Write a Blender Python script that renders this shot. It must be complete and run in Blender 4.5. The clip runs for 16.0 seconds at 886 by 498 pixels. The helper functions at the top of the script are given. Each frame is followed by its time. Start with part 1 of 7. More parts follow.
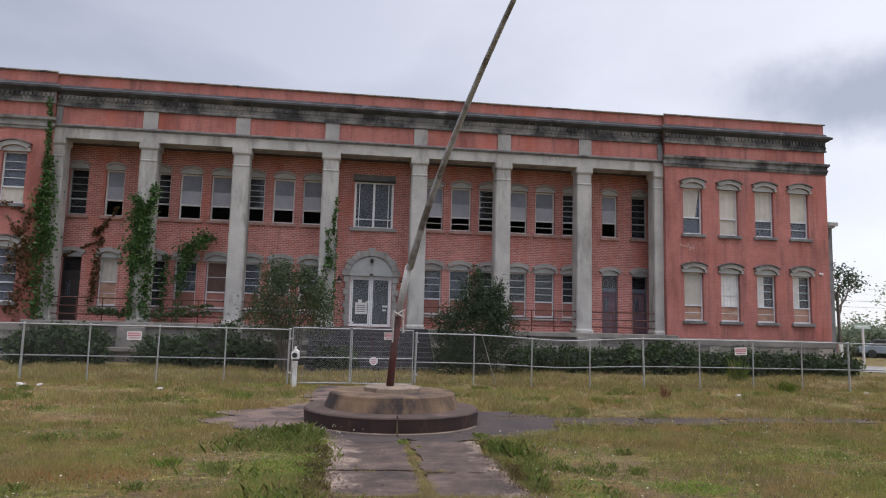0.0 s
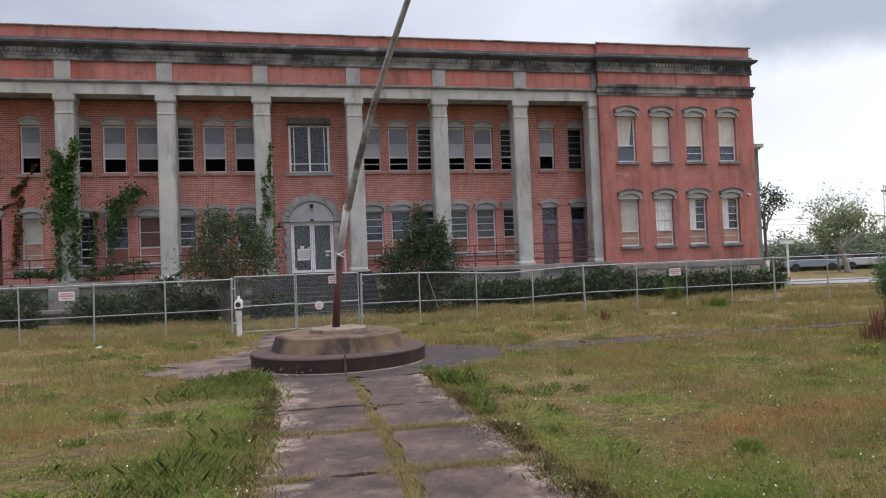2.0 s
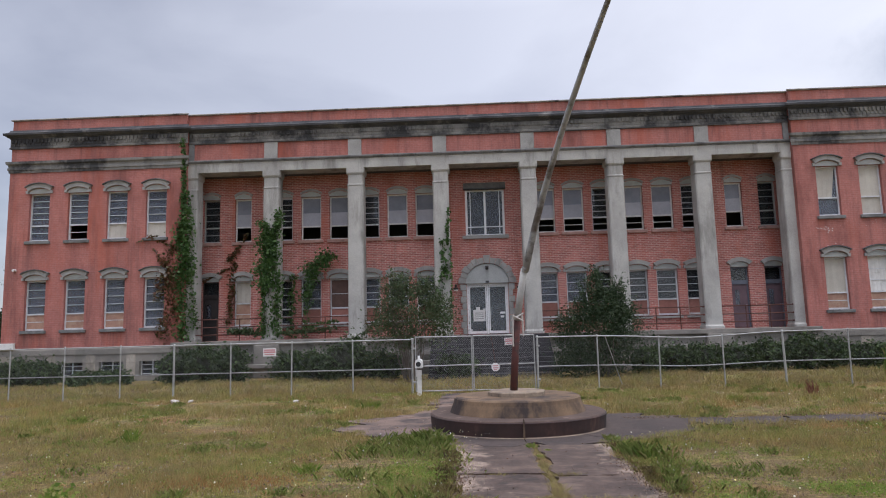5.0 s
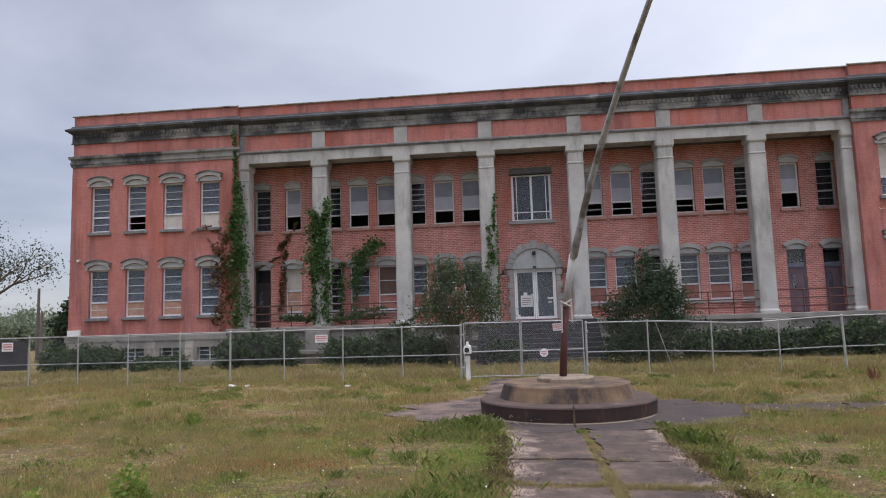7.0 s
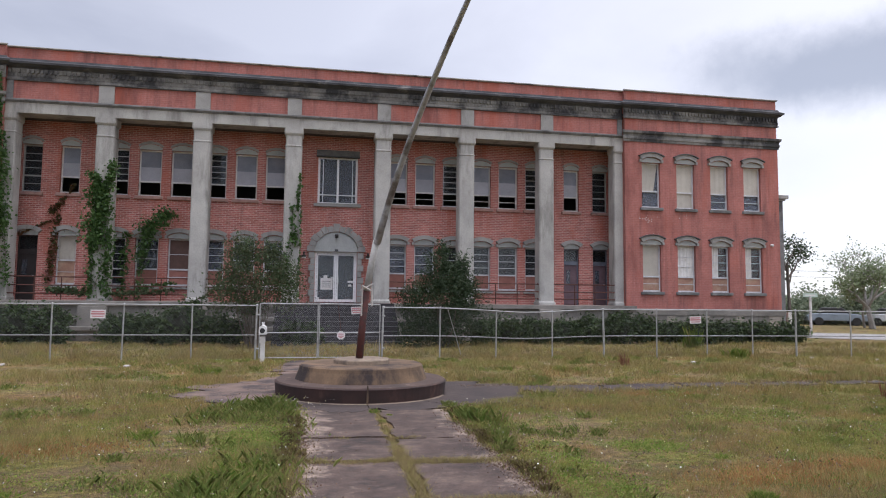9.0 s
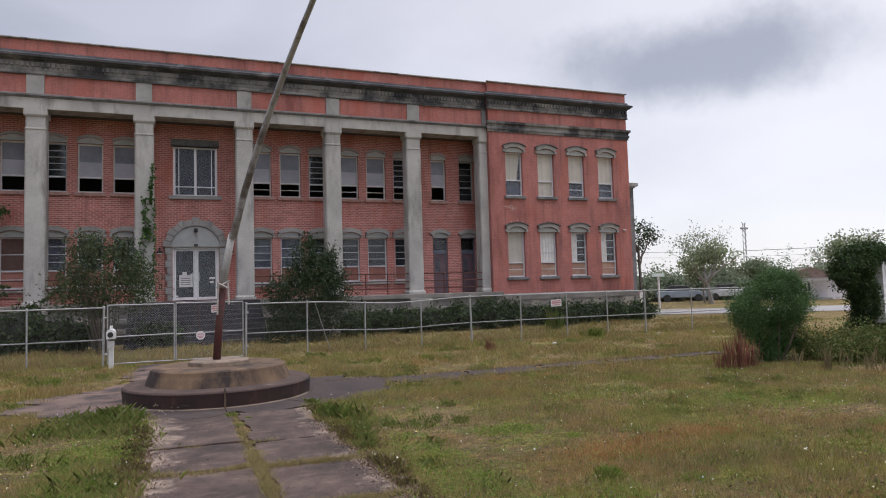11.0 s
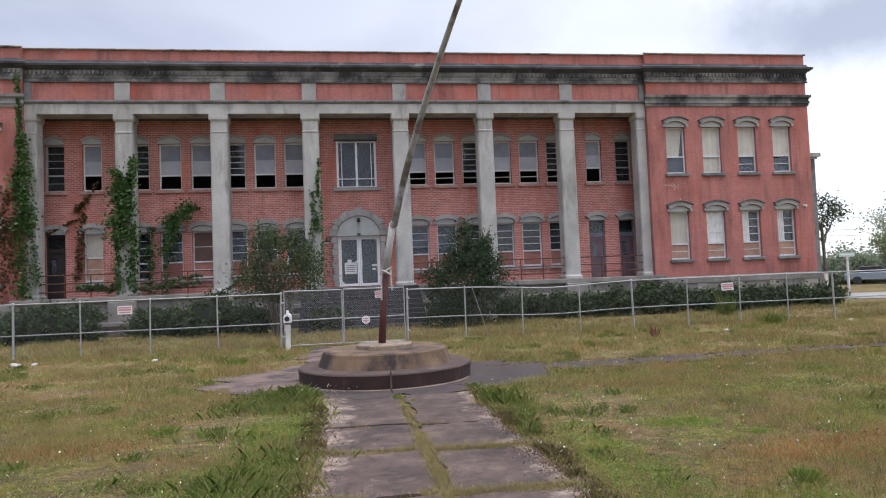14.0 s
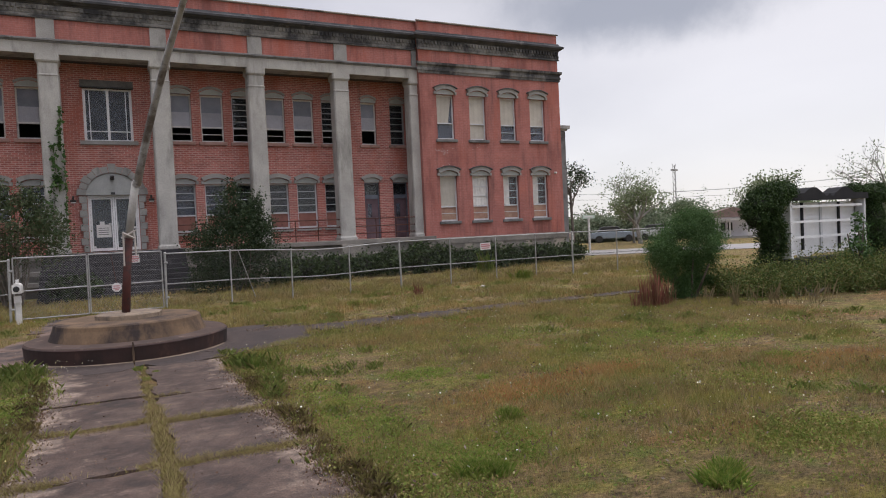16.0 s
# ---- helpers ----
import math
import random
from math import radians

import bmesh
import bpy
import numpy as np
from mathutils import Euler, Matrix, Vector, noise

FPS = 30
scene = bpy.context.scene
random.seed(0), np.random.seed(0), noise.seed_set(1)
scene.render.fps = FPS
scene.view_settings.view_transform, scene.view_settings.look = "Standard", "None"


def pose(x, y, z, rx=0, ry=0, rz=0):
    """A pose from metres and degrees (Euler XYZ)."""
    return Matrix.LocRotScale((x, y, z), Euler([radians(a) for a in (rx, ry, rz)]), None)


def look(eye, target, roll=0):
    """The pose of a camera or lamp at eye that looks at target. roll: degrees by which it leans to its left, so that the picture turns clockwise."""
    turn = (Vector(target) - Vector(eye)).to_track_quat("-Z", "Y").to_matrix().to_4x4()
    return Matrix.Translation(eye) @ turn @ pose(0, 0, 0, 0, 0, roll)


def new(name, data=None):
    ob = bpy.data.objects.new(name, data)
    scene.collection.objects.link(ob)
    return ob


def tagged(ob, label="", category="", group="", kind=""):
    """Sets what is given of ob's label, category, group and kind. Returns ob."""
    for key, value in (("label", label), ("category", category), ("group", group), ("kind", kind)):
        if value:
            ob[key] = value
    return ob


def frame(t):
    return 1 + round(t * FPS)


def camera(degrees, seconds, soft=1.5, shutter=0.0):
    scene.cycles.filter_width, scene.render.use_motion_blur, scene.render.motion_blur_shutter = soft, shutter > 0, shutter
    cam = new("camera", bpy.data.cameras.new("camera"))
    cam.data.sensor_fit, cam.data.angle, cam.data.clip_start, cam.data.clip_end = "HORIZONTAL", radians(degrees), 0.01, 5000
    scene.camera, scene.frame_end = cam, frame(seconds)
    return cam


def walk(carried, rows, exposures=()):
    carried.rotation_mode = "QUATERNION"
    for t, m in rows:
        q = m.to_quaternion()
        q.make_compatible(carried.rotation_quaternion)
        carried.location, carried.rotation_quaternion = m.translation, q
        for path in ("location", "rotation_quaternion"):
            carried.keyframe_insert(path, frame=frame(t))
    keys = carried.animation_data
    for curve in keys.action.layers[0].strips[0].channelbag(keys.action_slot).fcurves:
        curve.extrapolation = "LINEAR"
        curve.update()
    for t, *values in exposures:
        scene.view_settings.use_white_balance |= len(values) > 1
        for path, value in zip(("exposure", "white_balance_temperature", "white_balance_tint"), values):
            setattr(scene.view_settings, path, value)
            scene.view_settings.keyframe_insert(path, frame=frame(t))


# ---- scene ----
cam = camera(67.5, 16.0, soft=1.05)
# seconds, x, y, z of the eye, then yaw, pitch and roll in degrees
PATH = [
    (0.0, -0.651, -2.241, 1.674, -7.63, 6.54, -1.44),
    (0.5, -0.566, -2.287, 1.592, -19.29, 6.70, -0.82),
    (1.0, -0.514, -2.333, 1.630, -30.98, 3.09, 0.47),
    (1.5, -0.607, -2.315, 1.638, -25.42, 2.25, 1.18),
    (2.0, -0.577, -2.215, 1.588, -12.24, 1.46, 2.26),
    (2.5, -0.644, -2.245, 1.614, -4.75, 3.63, 2.35),
    (3.0, -0.675, -2.267, 1.599, -2.12, 3.51, 1.28),
    (3.5, -0.717, -2.264, 1.621, 1.76, 3.96, 1.19),
    (4.0, -0.660, -2.220, 1.618, 2.89, 5.72, 1.35),
    (4.5, -0.682, -2.249, 1.629, 2.66, 7.49, 1.14),
    (4.7, -0.657, -2.243, 1.623, 2.51, 7.40, 1.40),
    (6.8, -0.668, -2.325, 1.668, 4.36, 5.93, 2.27),
    (7.0, -0.685, -2.336, 1.651, 6.59, 6.01, 1.72),
    (7.5, -0.665, -2.248, 1.674, 7.70, 6.23, 1.77),
    (8.0, -0.658, -2.375, 1.601, 3.58, 5.70, 1.41),
    (8.5, -0.692, -2.383, 1.623, -3.82, 4.99, 1.18),
    (9.0, -0.750, -2.487, 1.639, -10.74, 4.44, -0.61),
    (9.2, -0.692, -2.459, 1.638, -14.30, 4.17, -1.22),
    (11.3, -0.527, -2.419, 1.676, -21.49, 3.48, 1.66),
    (11.5, -0.556, -2.421, 1.674, -15.65, 2.70, 1.46),
    (12.0, -0.620, -2.398, 1.684, -1.01, 2.70, 2.23),
    (12.5, -0.653, -2.343, 1.667, 7.29, 1.56, 3.34),
    (13.0, -0.688, -2.308, 1.697, 9.87, 1.71, 2.92),
    (13.5, -0.644, -2.254, 1.668, 2.86, 2.64, 2.56),
    (14.0, -0.564, -2.250, 1.675, -8.26, 2.61, 2.25),
    (14.5, -0.441, -2.317, 1.689, -14.76, 2.87, 2.13),
    (15.0, -0.281, -2.350, 1.690, -18.39, 2.33, 1.84),
    (15.5, -0.179, -2.400, 1.679, -24.01, 0.65, 0.88),
    (16.0, -0.134, -2.429, 1.669, -26.57, -1.52, 2.68),
]
EXPOSURES = [(0.0, -0.11), (0.5, -0.26), (1.0, -0.61), (1.5, -0.58), (2.0, -0.01), (2.5, 0.19), (3.5, 0.16), (4.5, -0.01), (7.0, 0.04), (7.5, 0.06), (8.5, 0.12), (9.0, 0.04), (11.5, -0.24), (12.0, 0.18), (12.5, 0.32), (13.5, 0.32), (14.0, 0.19), (14.5, -0.01), (15.0, -0.11), (16.0, -0.31)]
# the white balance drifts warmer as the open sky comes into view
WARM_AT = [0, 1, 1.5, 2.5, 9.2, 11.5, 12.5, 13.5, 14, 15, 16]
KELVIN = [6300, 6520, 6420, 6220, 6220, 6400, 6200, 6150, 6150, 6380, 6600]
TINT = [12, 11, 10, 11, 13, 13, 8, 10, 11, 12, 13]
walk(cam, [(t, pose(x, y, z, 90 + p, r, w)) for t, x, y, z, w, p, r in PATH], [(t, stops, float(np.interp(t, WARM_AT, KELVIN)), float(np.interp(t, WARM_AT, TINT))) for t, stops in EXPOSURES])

# ---- sky and sun: a bright overcast afternoon ----
world = bpy.data.worlds.new("overcast_sky")
scene.world = world
world.use_nodes = True
wn, wl = world.node_tree.nodes, world.node_tree.links
wn.clear()


def wnode(kind, **inputs):
    n = wn.new(kind)
    for key, value in inputs.items():
        n.inputs[key.replace("_", " ")].default_value = value
    return n


SUN_UP, SUN_TURN = radians(74), radians(200)
sky = wn.new("ShaderNodeTexSky")
sky.sky_type, sky.sun_disc, sky.sun_elevation, sky.sun_rotation = "NISHITA", False, SUN_UP, SUN_TURN
coords = wn.new("ShaderNodeTexCoord")
sep = wn.new("ShaderNodeSeparateXYZ")
wl.new(coords.outputs["Generated"], sep.inputs[0])
# flat cloud deck: stretch the direction by its height
up = wn.new("ShaderNodeMath"); up.operation = "MAXIMUM"; up.inputs[1].default_value = 0.0
wl.new(sep.outputs["Z"], up.inputs[0])
lift = wn.new("ShaderNodeMath"); lift.operation = "ADD"; lift.inputs[1].default_value = 0.22
wl.new(up.outputs[0], lift.inputs[0])
flat = wn.new("ShaderNodeVectorMath"); flat.operation = "DIVIDE"
comb = wn.new("ShaderNodeCombineXYZ")
for i in range(3):
    wl.new(lift.outputs[0], comb.inputs[i])
wl.new(coords.outputs["Generated"], flat.inputs[0])
wl.new(comb.outputs[0], flat.inputs[1])
big = wnode("ShaderNodeTexNoise", Scale=1.1, Detail=6.0, Roughness=0.5, Distortion=0.3)
wl.new(flat.outputs[0], big.inputs["Vector"])
ramp = wn.new("ShaderNodeValToRGB")
ramp.color_ramp.elements[0].position, ramp.color_ramp.elements[1].position = 0.30, 0.66
ramp.color_ramp.elements[0].color = (0.40, 0.405, 0.475, 1)
ramp.color_ramp.elements[1].color = (0.80, 0.80, 0.86, 1)
wl.new(big.outputs["Fac"], ramp.inputs[0])
# the deck thins towards the east, where the sky is whiter
east = wn.new("ShaderNodeMapRange")
east.inputs["From Min"].default_value, east.inputs["From Max"].default_value = 0.0, 0.75
wl.new(sep.outputs["X"], east.inputs["Value"])
pale = wn.new("ShaderNodeMix"); pale.data_type = "RGBA"
pale.inputs["B"].default_value = (1.26, 1.235, 1.245, 1)
easts = wn.new("ShaderNodeMath"); easts.operation = "MULTIPLY"; easts.inputs[1].default_value = 0.8
wl.new(east.outputs[0], easts.inputs[0])
wl.new(easts.outputs[0], pale.inputs["Factor"])
wl.new(ramp.outputs["Color"], pale.inputs["A"])
# one heavier rain cloud standing in the north-east
ragged = wnode("ShaderNodeTexNoise", Scale=6.5, Detail=8.0, Roughness=0.62)
wl.new(coords.outputs["Generated"], ragged.inputs["Vector"])
jitter = wn.new("ShaderNodeVectorMath"); jitter.operation = "MULTIPLY_ADD"
jitter.inputs[1].default_value = (0.22, 0.22, 0.10)
wl.new(ragged.outputs["Color"], jitter.inputs[0])
wl.new(coords.outputs["Generated"], jitter.inputs[2])
off = wn.new("ShaderNodeVectorMath"); off.operation = "SUBTRACT"
off.inputs[1].default_value = (0.755, 0.80, 0.352)
wl.new(jitter.outputs[0], off.inputs[0])
squash = wn.new("ShaderNodeVectorMath"); squash.operation = "MULTIPLY"
squash.inputs[1].default_value = (0.8, 0.8, 2.6)
wl.new(off.outputs[0], squash.inputs[0])
far = wn.new("ShaderNodeVectorMath"); far.operation = "LENGTH"
wl.new(squash.outputs[0], far.inputs[0])
core = wn.new("ShaderNodeMapRange"); core.interpolation_type = "SMOOTHSTEP"
core.inputs["From Min"].default_value, core.inputs["From Max"].default_value = 0.215, 0.06
core.inputs["To Max"].default_value = 0.85
wl.new(far.outputs["Value"], core.inputs["Value"])
dark = wn.new("ShaderNodeMix"); dark.data_type = "RGBA"
dark.inputs["B"].default_value = (0.42, 0.435, 0.49, 1)
wl.new(core.outputs[0], dark.inputs["Factor"])
wl.new(pale.outputs["Result"], dark.inputs["A"])
# an overcast sky is brighter overhead than at the horizon
zen = wn.new("ShaderNodeMapRange")
zen.inputs["From Min"].default_value, zen.inputs["From Max"].default_value = 0.45, 0.95
zen.inputs["To Min"].default_value, zen.inputs["To Max"].default_value = 1.0, 3.1
wl.new(sep.outputs["Z"], zen.inputs["Value"])
west = wn.new("ShaderNodeMapRange"); west.interpolation_type = "SMOOTHSTEP"
west.inputs["From Min"].default_value, west.inputs["From Max"].default_value = -0.5, 0.2
west.inputs["To Min"].default_value, west.inputs["To Max"].default_value = 0.85, 1.12
wl.new(sep.outputs["X"], west.inputs["Value"])
thick = wn.new("ShaderNodeMath"); thick.operation = "MULTIPLY"
wl.new(west.outputs[0], thick.inputs[0]); wl.new(zen.outputs[0], thick.inputs[1])
lum = wn.new("ShaderNodeVectorMath"); lum.operation = "SCALE"
wl.new(dark.outputs["Result"], lum.inputs[0])
wl.new(thick.outputs[0], lum.inputs["Scale"])
bg_cloud, bg_sky = wn.new("ShaderNodeBackground"), wn.new("ShaderNodeBackground")
bg_cloud.inputs["Strength"].default_value, bg_sky.inputs["Strength"].default_value = 0.74, 0.04
wl.new(lum.outputs[0], bg_cloud.inputs["Color"])
wl.new(sky.outputs[0], bg_sky.inputs["Color"])
both, wout = wn.new("ShaderNodeAddShader"), wn.new("ShaderNodeOutputWorld")
wl.new(bg_cloud.outputs[0], both.inputs[0])
wl.new(bg_sky.outputs[0], both.inputs[1])
wl.new(both.outputs[0], wout.inputs[0])

sun = new("sun", bpy.data.lights.new("sun", "SUN"))
sun.data.energy, sun.data.angle, sun.data.color = 1.7, radians(25), (1.0, 0.975, 1.0)
sun.matrix_world = look((-5, -3, 46), (0, 10, 0))


# ---- materials ----
def shader(name):
    m = bpy.data.materials.new(name)
    m.use_nodes = True
    nt = m.node_tree
    return m, nt, nt.nodes["Principled BSDF"]


def noise_node(nt, vector, scale, detail=4.0, rough=0.55):
    n = nt.nodes.new("ShaderNodeTexNoise")
    n.inputs["Scale"].default_value, n.inputs["Detail"].default_value, n.inputs["Roughness"].default_value = scale, detail, rough
    nt.links.new(vector, n.inputs["Vector"])
    return n.outputs["Fac"]


def ramp_node(nt, fac, stops):
    r = nt.nodes.new("ShaderNodeValToRGB")
    e = r.color_ramp.elements
    while len(e) < len(stops):
        e.new(0.5)
    for i, (at, c) in enumerate(stops):
        e[i].position, e[i].color = at, (*c, 1)
    nt.links.new(fac, r.inputs[0])
    return r.outputs["Color"]


def range_node(nt, fac, a, b, lo=0.0, hi=1.0):
    r = nt.nodes.new("ShaderNodeMapRange")
    for key, v in (("From Min", a), ("From Max", b), ("To Min", lo), ("To Max", hi)):
        r.inputs[key].default_value = v
    nt.links.new(fac, r.inputs["Value"])
    return r.outputs[0]


def mix_node(nt, fac, a, b, mode="MIX"):
    m = nt.nodes.new("ShaderNodeMix")
    m.data_type, m.blend_type = "RGBA", mode
    for key, v in (("Factor", fac), ("A", a), ("B", b)):
        if isinstance(v, (int, float)):
            m.inputs[key].default_value = v
        elif isinstance(v, tuple):
            m.inputs[key].default_value = (*v, 1)
        else:
            nt.links.new(v, m.inputs[key])
    return m.outputs["Result"]


def object_coords(nt, stretch=(1, 1, 1)):
    """Places in metres, the same for every object."""
    t = nt.nodes.new("ShaderNodeNewGeometry")
    m = nt.nodes.new("ShaderNodeMapping")
    m.inputs["Scale"].default_value = stretch
    nt.links.new(t.outputs["Position"], m.inputs["Vector"])
    return m.outputs[0]


def bump_node(nt, bsdf, height, strength, distance):
    b = nt.nodes.new("ShaderNodeBump")
    b.inputs["Strength"].default_value, b.inputs["Distance"].default_value = strength, distance
    nt.links.new(height, b.inputs["Height"])
    nt.links.new(b.outputs[0], bsdf.inputs["Normal"])


def surface(name, c1, c2, scale=3.0, fine=40.0, rough=0.8, metal=0.0, bump=0.3, depth=0.004, stain=None, stain_scale=0.8, stain_lo=0.5, stain_hi=0.65, streak=1.0, vary=0.0):
    """A mottled, worn surface: two colours at one scale, grain at another, and stains of their own colour."""
    m, nt, b = shader(name)
    at = object_coords(nt)
    col = ramp_node(nt, noise_node(nt, at, scale), [(0.3, c1), (0.7, c2)])
    grain = noise_node(nt, at, fine, 6.0, 0.7)
    col = mix_node(nt, 0.35, col, ramp_node(nt, grain, [(0.25, (0.25, 0.25, 0.25)), (0.75, (0.85, 0.85, 0.85))]), "OVERLAY")
    if stain:
        sp = object_coords(nt, (1, 1, streak))
        f = range_node(nt, noise_node(nt, sp, stain_scale, 7.0, 0.65), stain_lo, stain_hi)
        col = mix_node(nt, f, col, stain)
    if vary:
        info = nt.nodes.new("ShaderNodeObjectInfo")
        v = range_node(nt, info.outputs["Random"], 0, 1, 1 - vary, 1 + vary)
        hsv = nt.nodes.new("ShaderNodeHueSaturation")
        nt.links.new(v, hsv.inputs["Value"])
        nt.links.new(col, hsv.inputs["Color"])
        col = hsv.outputs[0]
    nt.links.new(col, b.inputs["Base Color"])
    nt.links.new(range_node(nt, grain, 0.2, 0.8, max(rough - 0.12, 0.05), min(rough + 0.12, 1)), b.inputs["Roughness"])
    b.inputs["Metallic"].default_value = metal
    if bump:
        bump_node(nt, b, grain, bump, depth)
    return m


def brickwork(name, c1, c2, mortar, mortar_mix, stain, stain_lo, stain_hi, soot_lo=0.54):
    m, nt, b = shader(name)
    geo = nt.nodes.new("ShaderNodeNewGeometry")
    s = nt.nodes.new("ShaderNodeSeparateXYZ")
    nt.links.new(geo.outputs["Position"], s.inputs[0])
    add = nt.nodes.new("ShaderNodeMath")
    nt.links.new(s.outputs["X"], add.inputs[0]); nt.links.new(s.outputs["Y"], add.inputs[1])
    c = nt.nodes.new("ShaderNodeCombineXYZ")
    nt.links.new(add.outputs[0], c.inputs[0]); nt.links.new(s.outputs["Z"], c.inputs[1])
    br = nt.nodes.new("ShaderNodeTexBrick")
    br.offset = 0.5
    for key, v in (("Scale", 1.0), ("Brick Width", 0.225), ("Row Height", 0.076), ("Mortar Size", 0.011), ("Mortar Smooth", 0.2), ("Bias", -0.1)):
        br.inputs[key].default_value = v
    br.inputs["Color1"].default_value, br.inputs["Color2"].default_value, br.inputs["Mortar"].default_value = (*c1, 1), (*c2, 1), (*mortar, 1)
    nt.links.new(c.outputs[0], br.inputs["Vector"])
    plain = mix_node(nt, 0.5, c1, c2)
    col = mix_node(nt, mortar_mix, plain, br.outputs["Color"])
    at = object_coords(nt)
    mid = noise_node(nt, at, 0.9, 6.0, 0.6)
    col = mix_node(nt, 0.5, col, ramp_node(nt, mid, [(0.3, (0.36, 0.36, 0.36)), (0.7, (0.66, 0.66, 0.66))]), "OVERLAY")
    fine = noise_node(nt, at, 14.0, 5.0, 0.65)
    col = mix_node(nt, 0.35, col, ramp_node(nt, fine, [(0.3, (0.3, 0.3, 0.3)), (0.7, (0.7, 0.7, 0.7))]), "OVERLAY")
    damp = noise_node(nt, object_coords(nt, (1.2, 1.2, 0.35)), 0.7, 7.0, 0.65)
    col = mix_node(nt, range_node(nt, damp, stain_lo, stain_hi, 0.0, 0.8), col, stain)
    wash = noise_node(nt, object_coords(nt, (1.0, 1.0, 0.5)), 1.7, 6.0, 0.7)
    col = mix_node(nt, range_node(nt, wash, 0.6, 0.8, 0.0, 0.25), col, (0.40, 0.25, 0.21))
    bold = noise_node(nt, object_coords(nt, (1.3, 1.3, 0.3)), 0.8, 6.0, 0.68)
    col = mix_node(nt, range_node(nt, bold, 0.5, 0.68, 0.0, 0.5), col, (0.40, 0.09, 0.045))
    # sooty runs and grime with a ragged outline
    runs = noise_node(nt, object_coords(nt, (2.6, 2.6, 0.22)), 1.0, 8.0, 0.7)
    col = mix_node(nt, range_node(nt, runs, soot_lo, soot_lo + 0.2, 0.0, 0.6), col, (0.085, 0.048, 0.045))
    flecks = noise_node(nt, at, 3.4, 8.0, 0.78)
    col = mix_node(nt, range_node(nt, flecks, 0.66, 0.72, 0.0, 0.4), col, (0.46, 0.33, 0.29))
    nt.links.new(col, b.inputs["Base Color"])
    b.inputs["Roughness"].default_value = 0.85
    bump_node(nt, b, br.outputs["Fac"], -0.5, 0.006)
    return m


brick_painted = brickwork("painted_brick", (0.415, 0.15, 0.124), (0.315, 0.113, 0.097), (0.40, 0.21, 0.185), 0.45, (0.16, 0.052, 0.042), 0.47, 0.68, 0.5)
brick_bare = brickwork("bare_brick", (0.46, 0.155, 0.128), (0.28, 0.092, 0.08), (0.53, 0.355, 0.315), 1.0, (0.20, 0.06, 0.045), 0.56, 0.76, 0.58)
stone = surface("grey_cast_stone", (0.36, 0.352, 0.335), (0.25, 0.243, 0.232), 1.2, 30, 0.9, stain=(0.12, 0.115, 0.105), stain_scale=1.4, stain_lo=0.55, stain_hi=0.78, streak=0.35)
column_stone = surface("column_concrete", (0.44, 0.428, 0.40), (0.31, 0.30, 0.282), 1.0, 25, 0.9, bump=0.4, depth=0.006, stain=(0.13, 0.125, 0.112), stain_scale=1.5, stain_lo=0.5, stain_hi=0.74, streak=0.22)
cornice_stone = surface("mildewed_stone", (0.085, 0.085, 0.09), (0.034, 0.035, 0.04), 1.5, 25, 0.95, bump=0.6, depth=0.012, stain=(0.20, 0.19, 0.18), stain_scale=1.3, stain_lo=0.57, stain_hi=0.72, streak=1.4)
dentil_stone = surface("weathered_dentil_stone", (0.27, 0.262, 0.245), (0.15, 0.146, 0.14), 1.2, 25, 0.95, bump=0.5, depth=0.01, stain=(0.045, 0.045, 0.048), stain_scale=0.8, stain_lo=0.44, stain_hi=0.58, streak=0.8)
coping_stone = surface("bleached_coping_stone", (0.36, 0.345, 0.325), (0.20, 0.19, 0.18), 1.8, 25, 0.95, stain=(0.06, 0.06, 0.06), stain_scale=1.6, stain_lo=0.52, stain_hi=0.66)
base_stone = surface("foundation_stone", (0.27, 0.25, 0.222), (0.165, 0.152, 0.137), 1.4, 22, 0.95, stain=(0.09, 0.09, 0.08), stain_scale=1.0, stain_lo=0.52, stain_hi=0.72, streak=0.5)
stair_stone = surface("dirty_stair_concrete", (0.045, 0.042, 0.046), (0.024, 0.023, 0.026), 2.0, 25, 0.95, stain=(0.13, 0.12, 0.12), stain_scale=3.0, stain_lo=0.6, stain_hi=0.74)
white_paint = surface("old_white_paint", (0.70, 0.69, 0.67), (0.56, 0.55, 0.53), 5, 60, 0.6, stain=(0.33, 0.31, 0.28), stain_scale=3, stain_lo=0.62, stain_hi=0.8)
frame_paint = surface("grey_white_sash_paint", (0.62, 0.63, 0.65), (0.48, 0.49, 0.51), 5, 60, 0.6, stain=(0.22, 0.21, 0.20), stain_scale=4, stain_lo=0.6, stain_hi=0.8)
grey_paint = surface("grey_arch_paint", (0.40, 0.41, 0.40), (0.32, 0.33, 0.325), 3, 50, 0.7)
aluminium = surface("door_aluminium", (0.72, 0.73, 0.74), (0.62, 0.63, 0.64), 5, 60, 0.4, 0.25, 0.1)
shade_cloth = surface("cream_roller_shade", (0.52, 0.49, 0.43), (0.44, 0.41, 0.36), 2, 60, 0.9, stain=(0.36, 0.32, 0.27), stain_scale=1.5, stain_lo=0.58, stain_hi=0.8, vary=0.12)
# bluish blind tones also carry the sky reflected in the panes before them
grey_cloth = surface("sky_toned_grey_blind", (0.25, 0.265, 0.31), (0.18, 0.195, 0.235), 2, 60, 0.9, vary=0.15)
pale_cloth = surface("sky_toned_pale_blind", (0.42, 0.425, 0.475), (0.34, 0.345, 0.39), 2, 60, 0.9, vary=0.12)
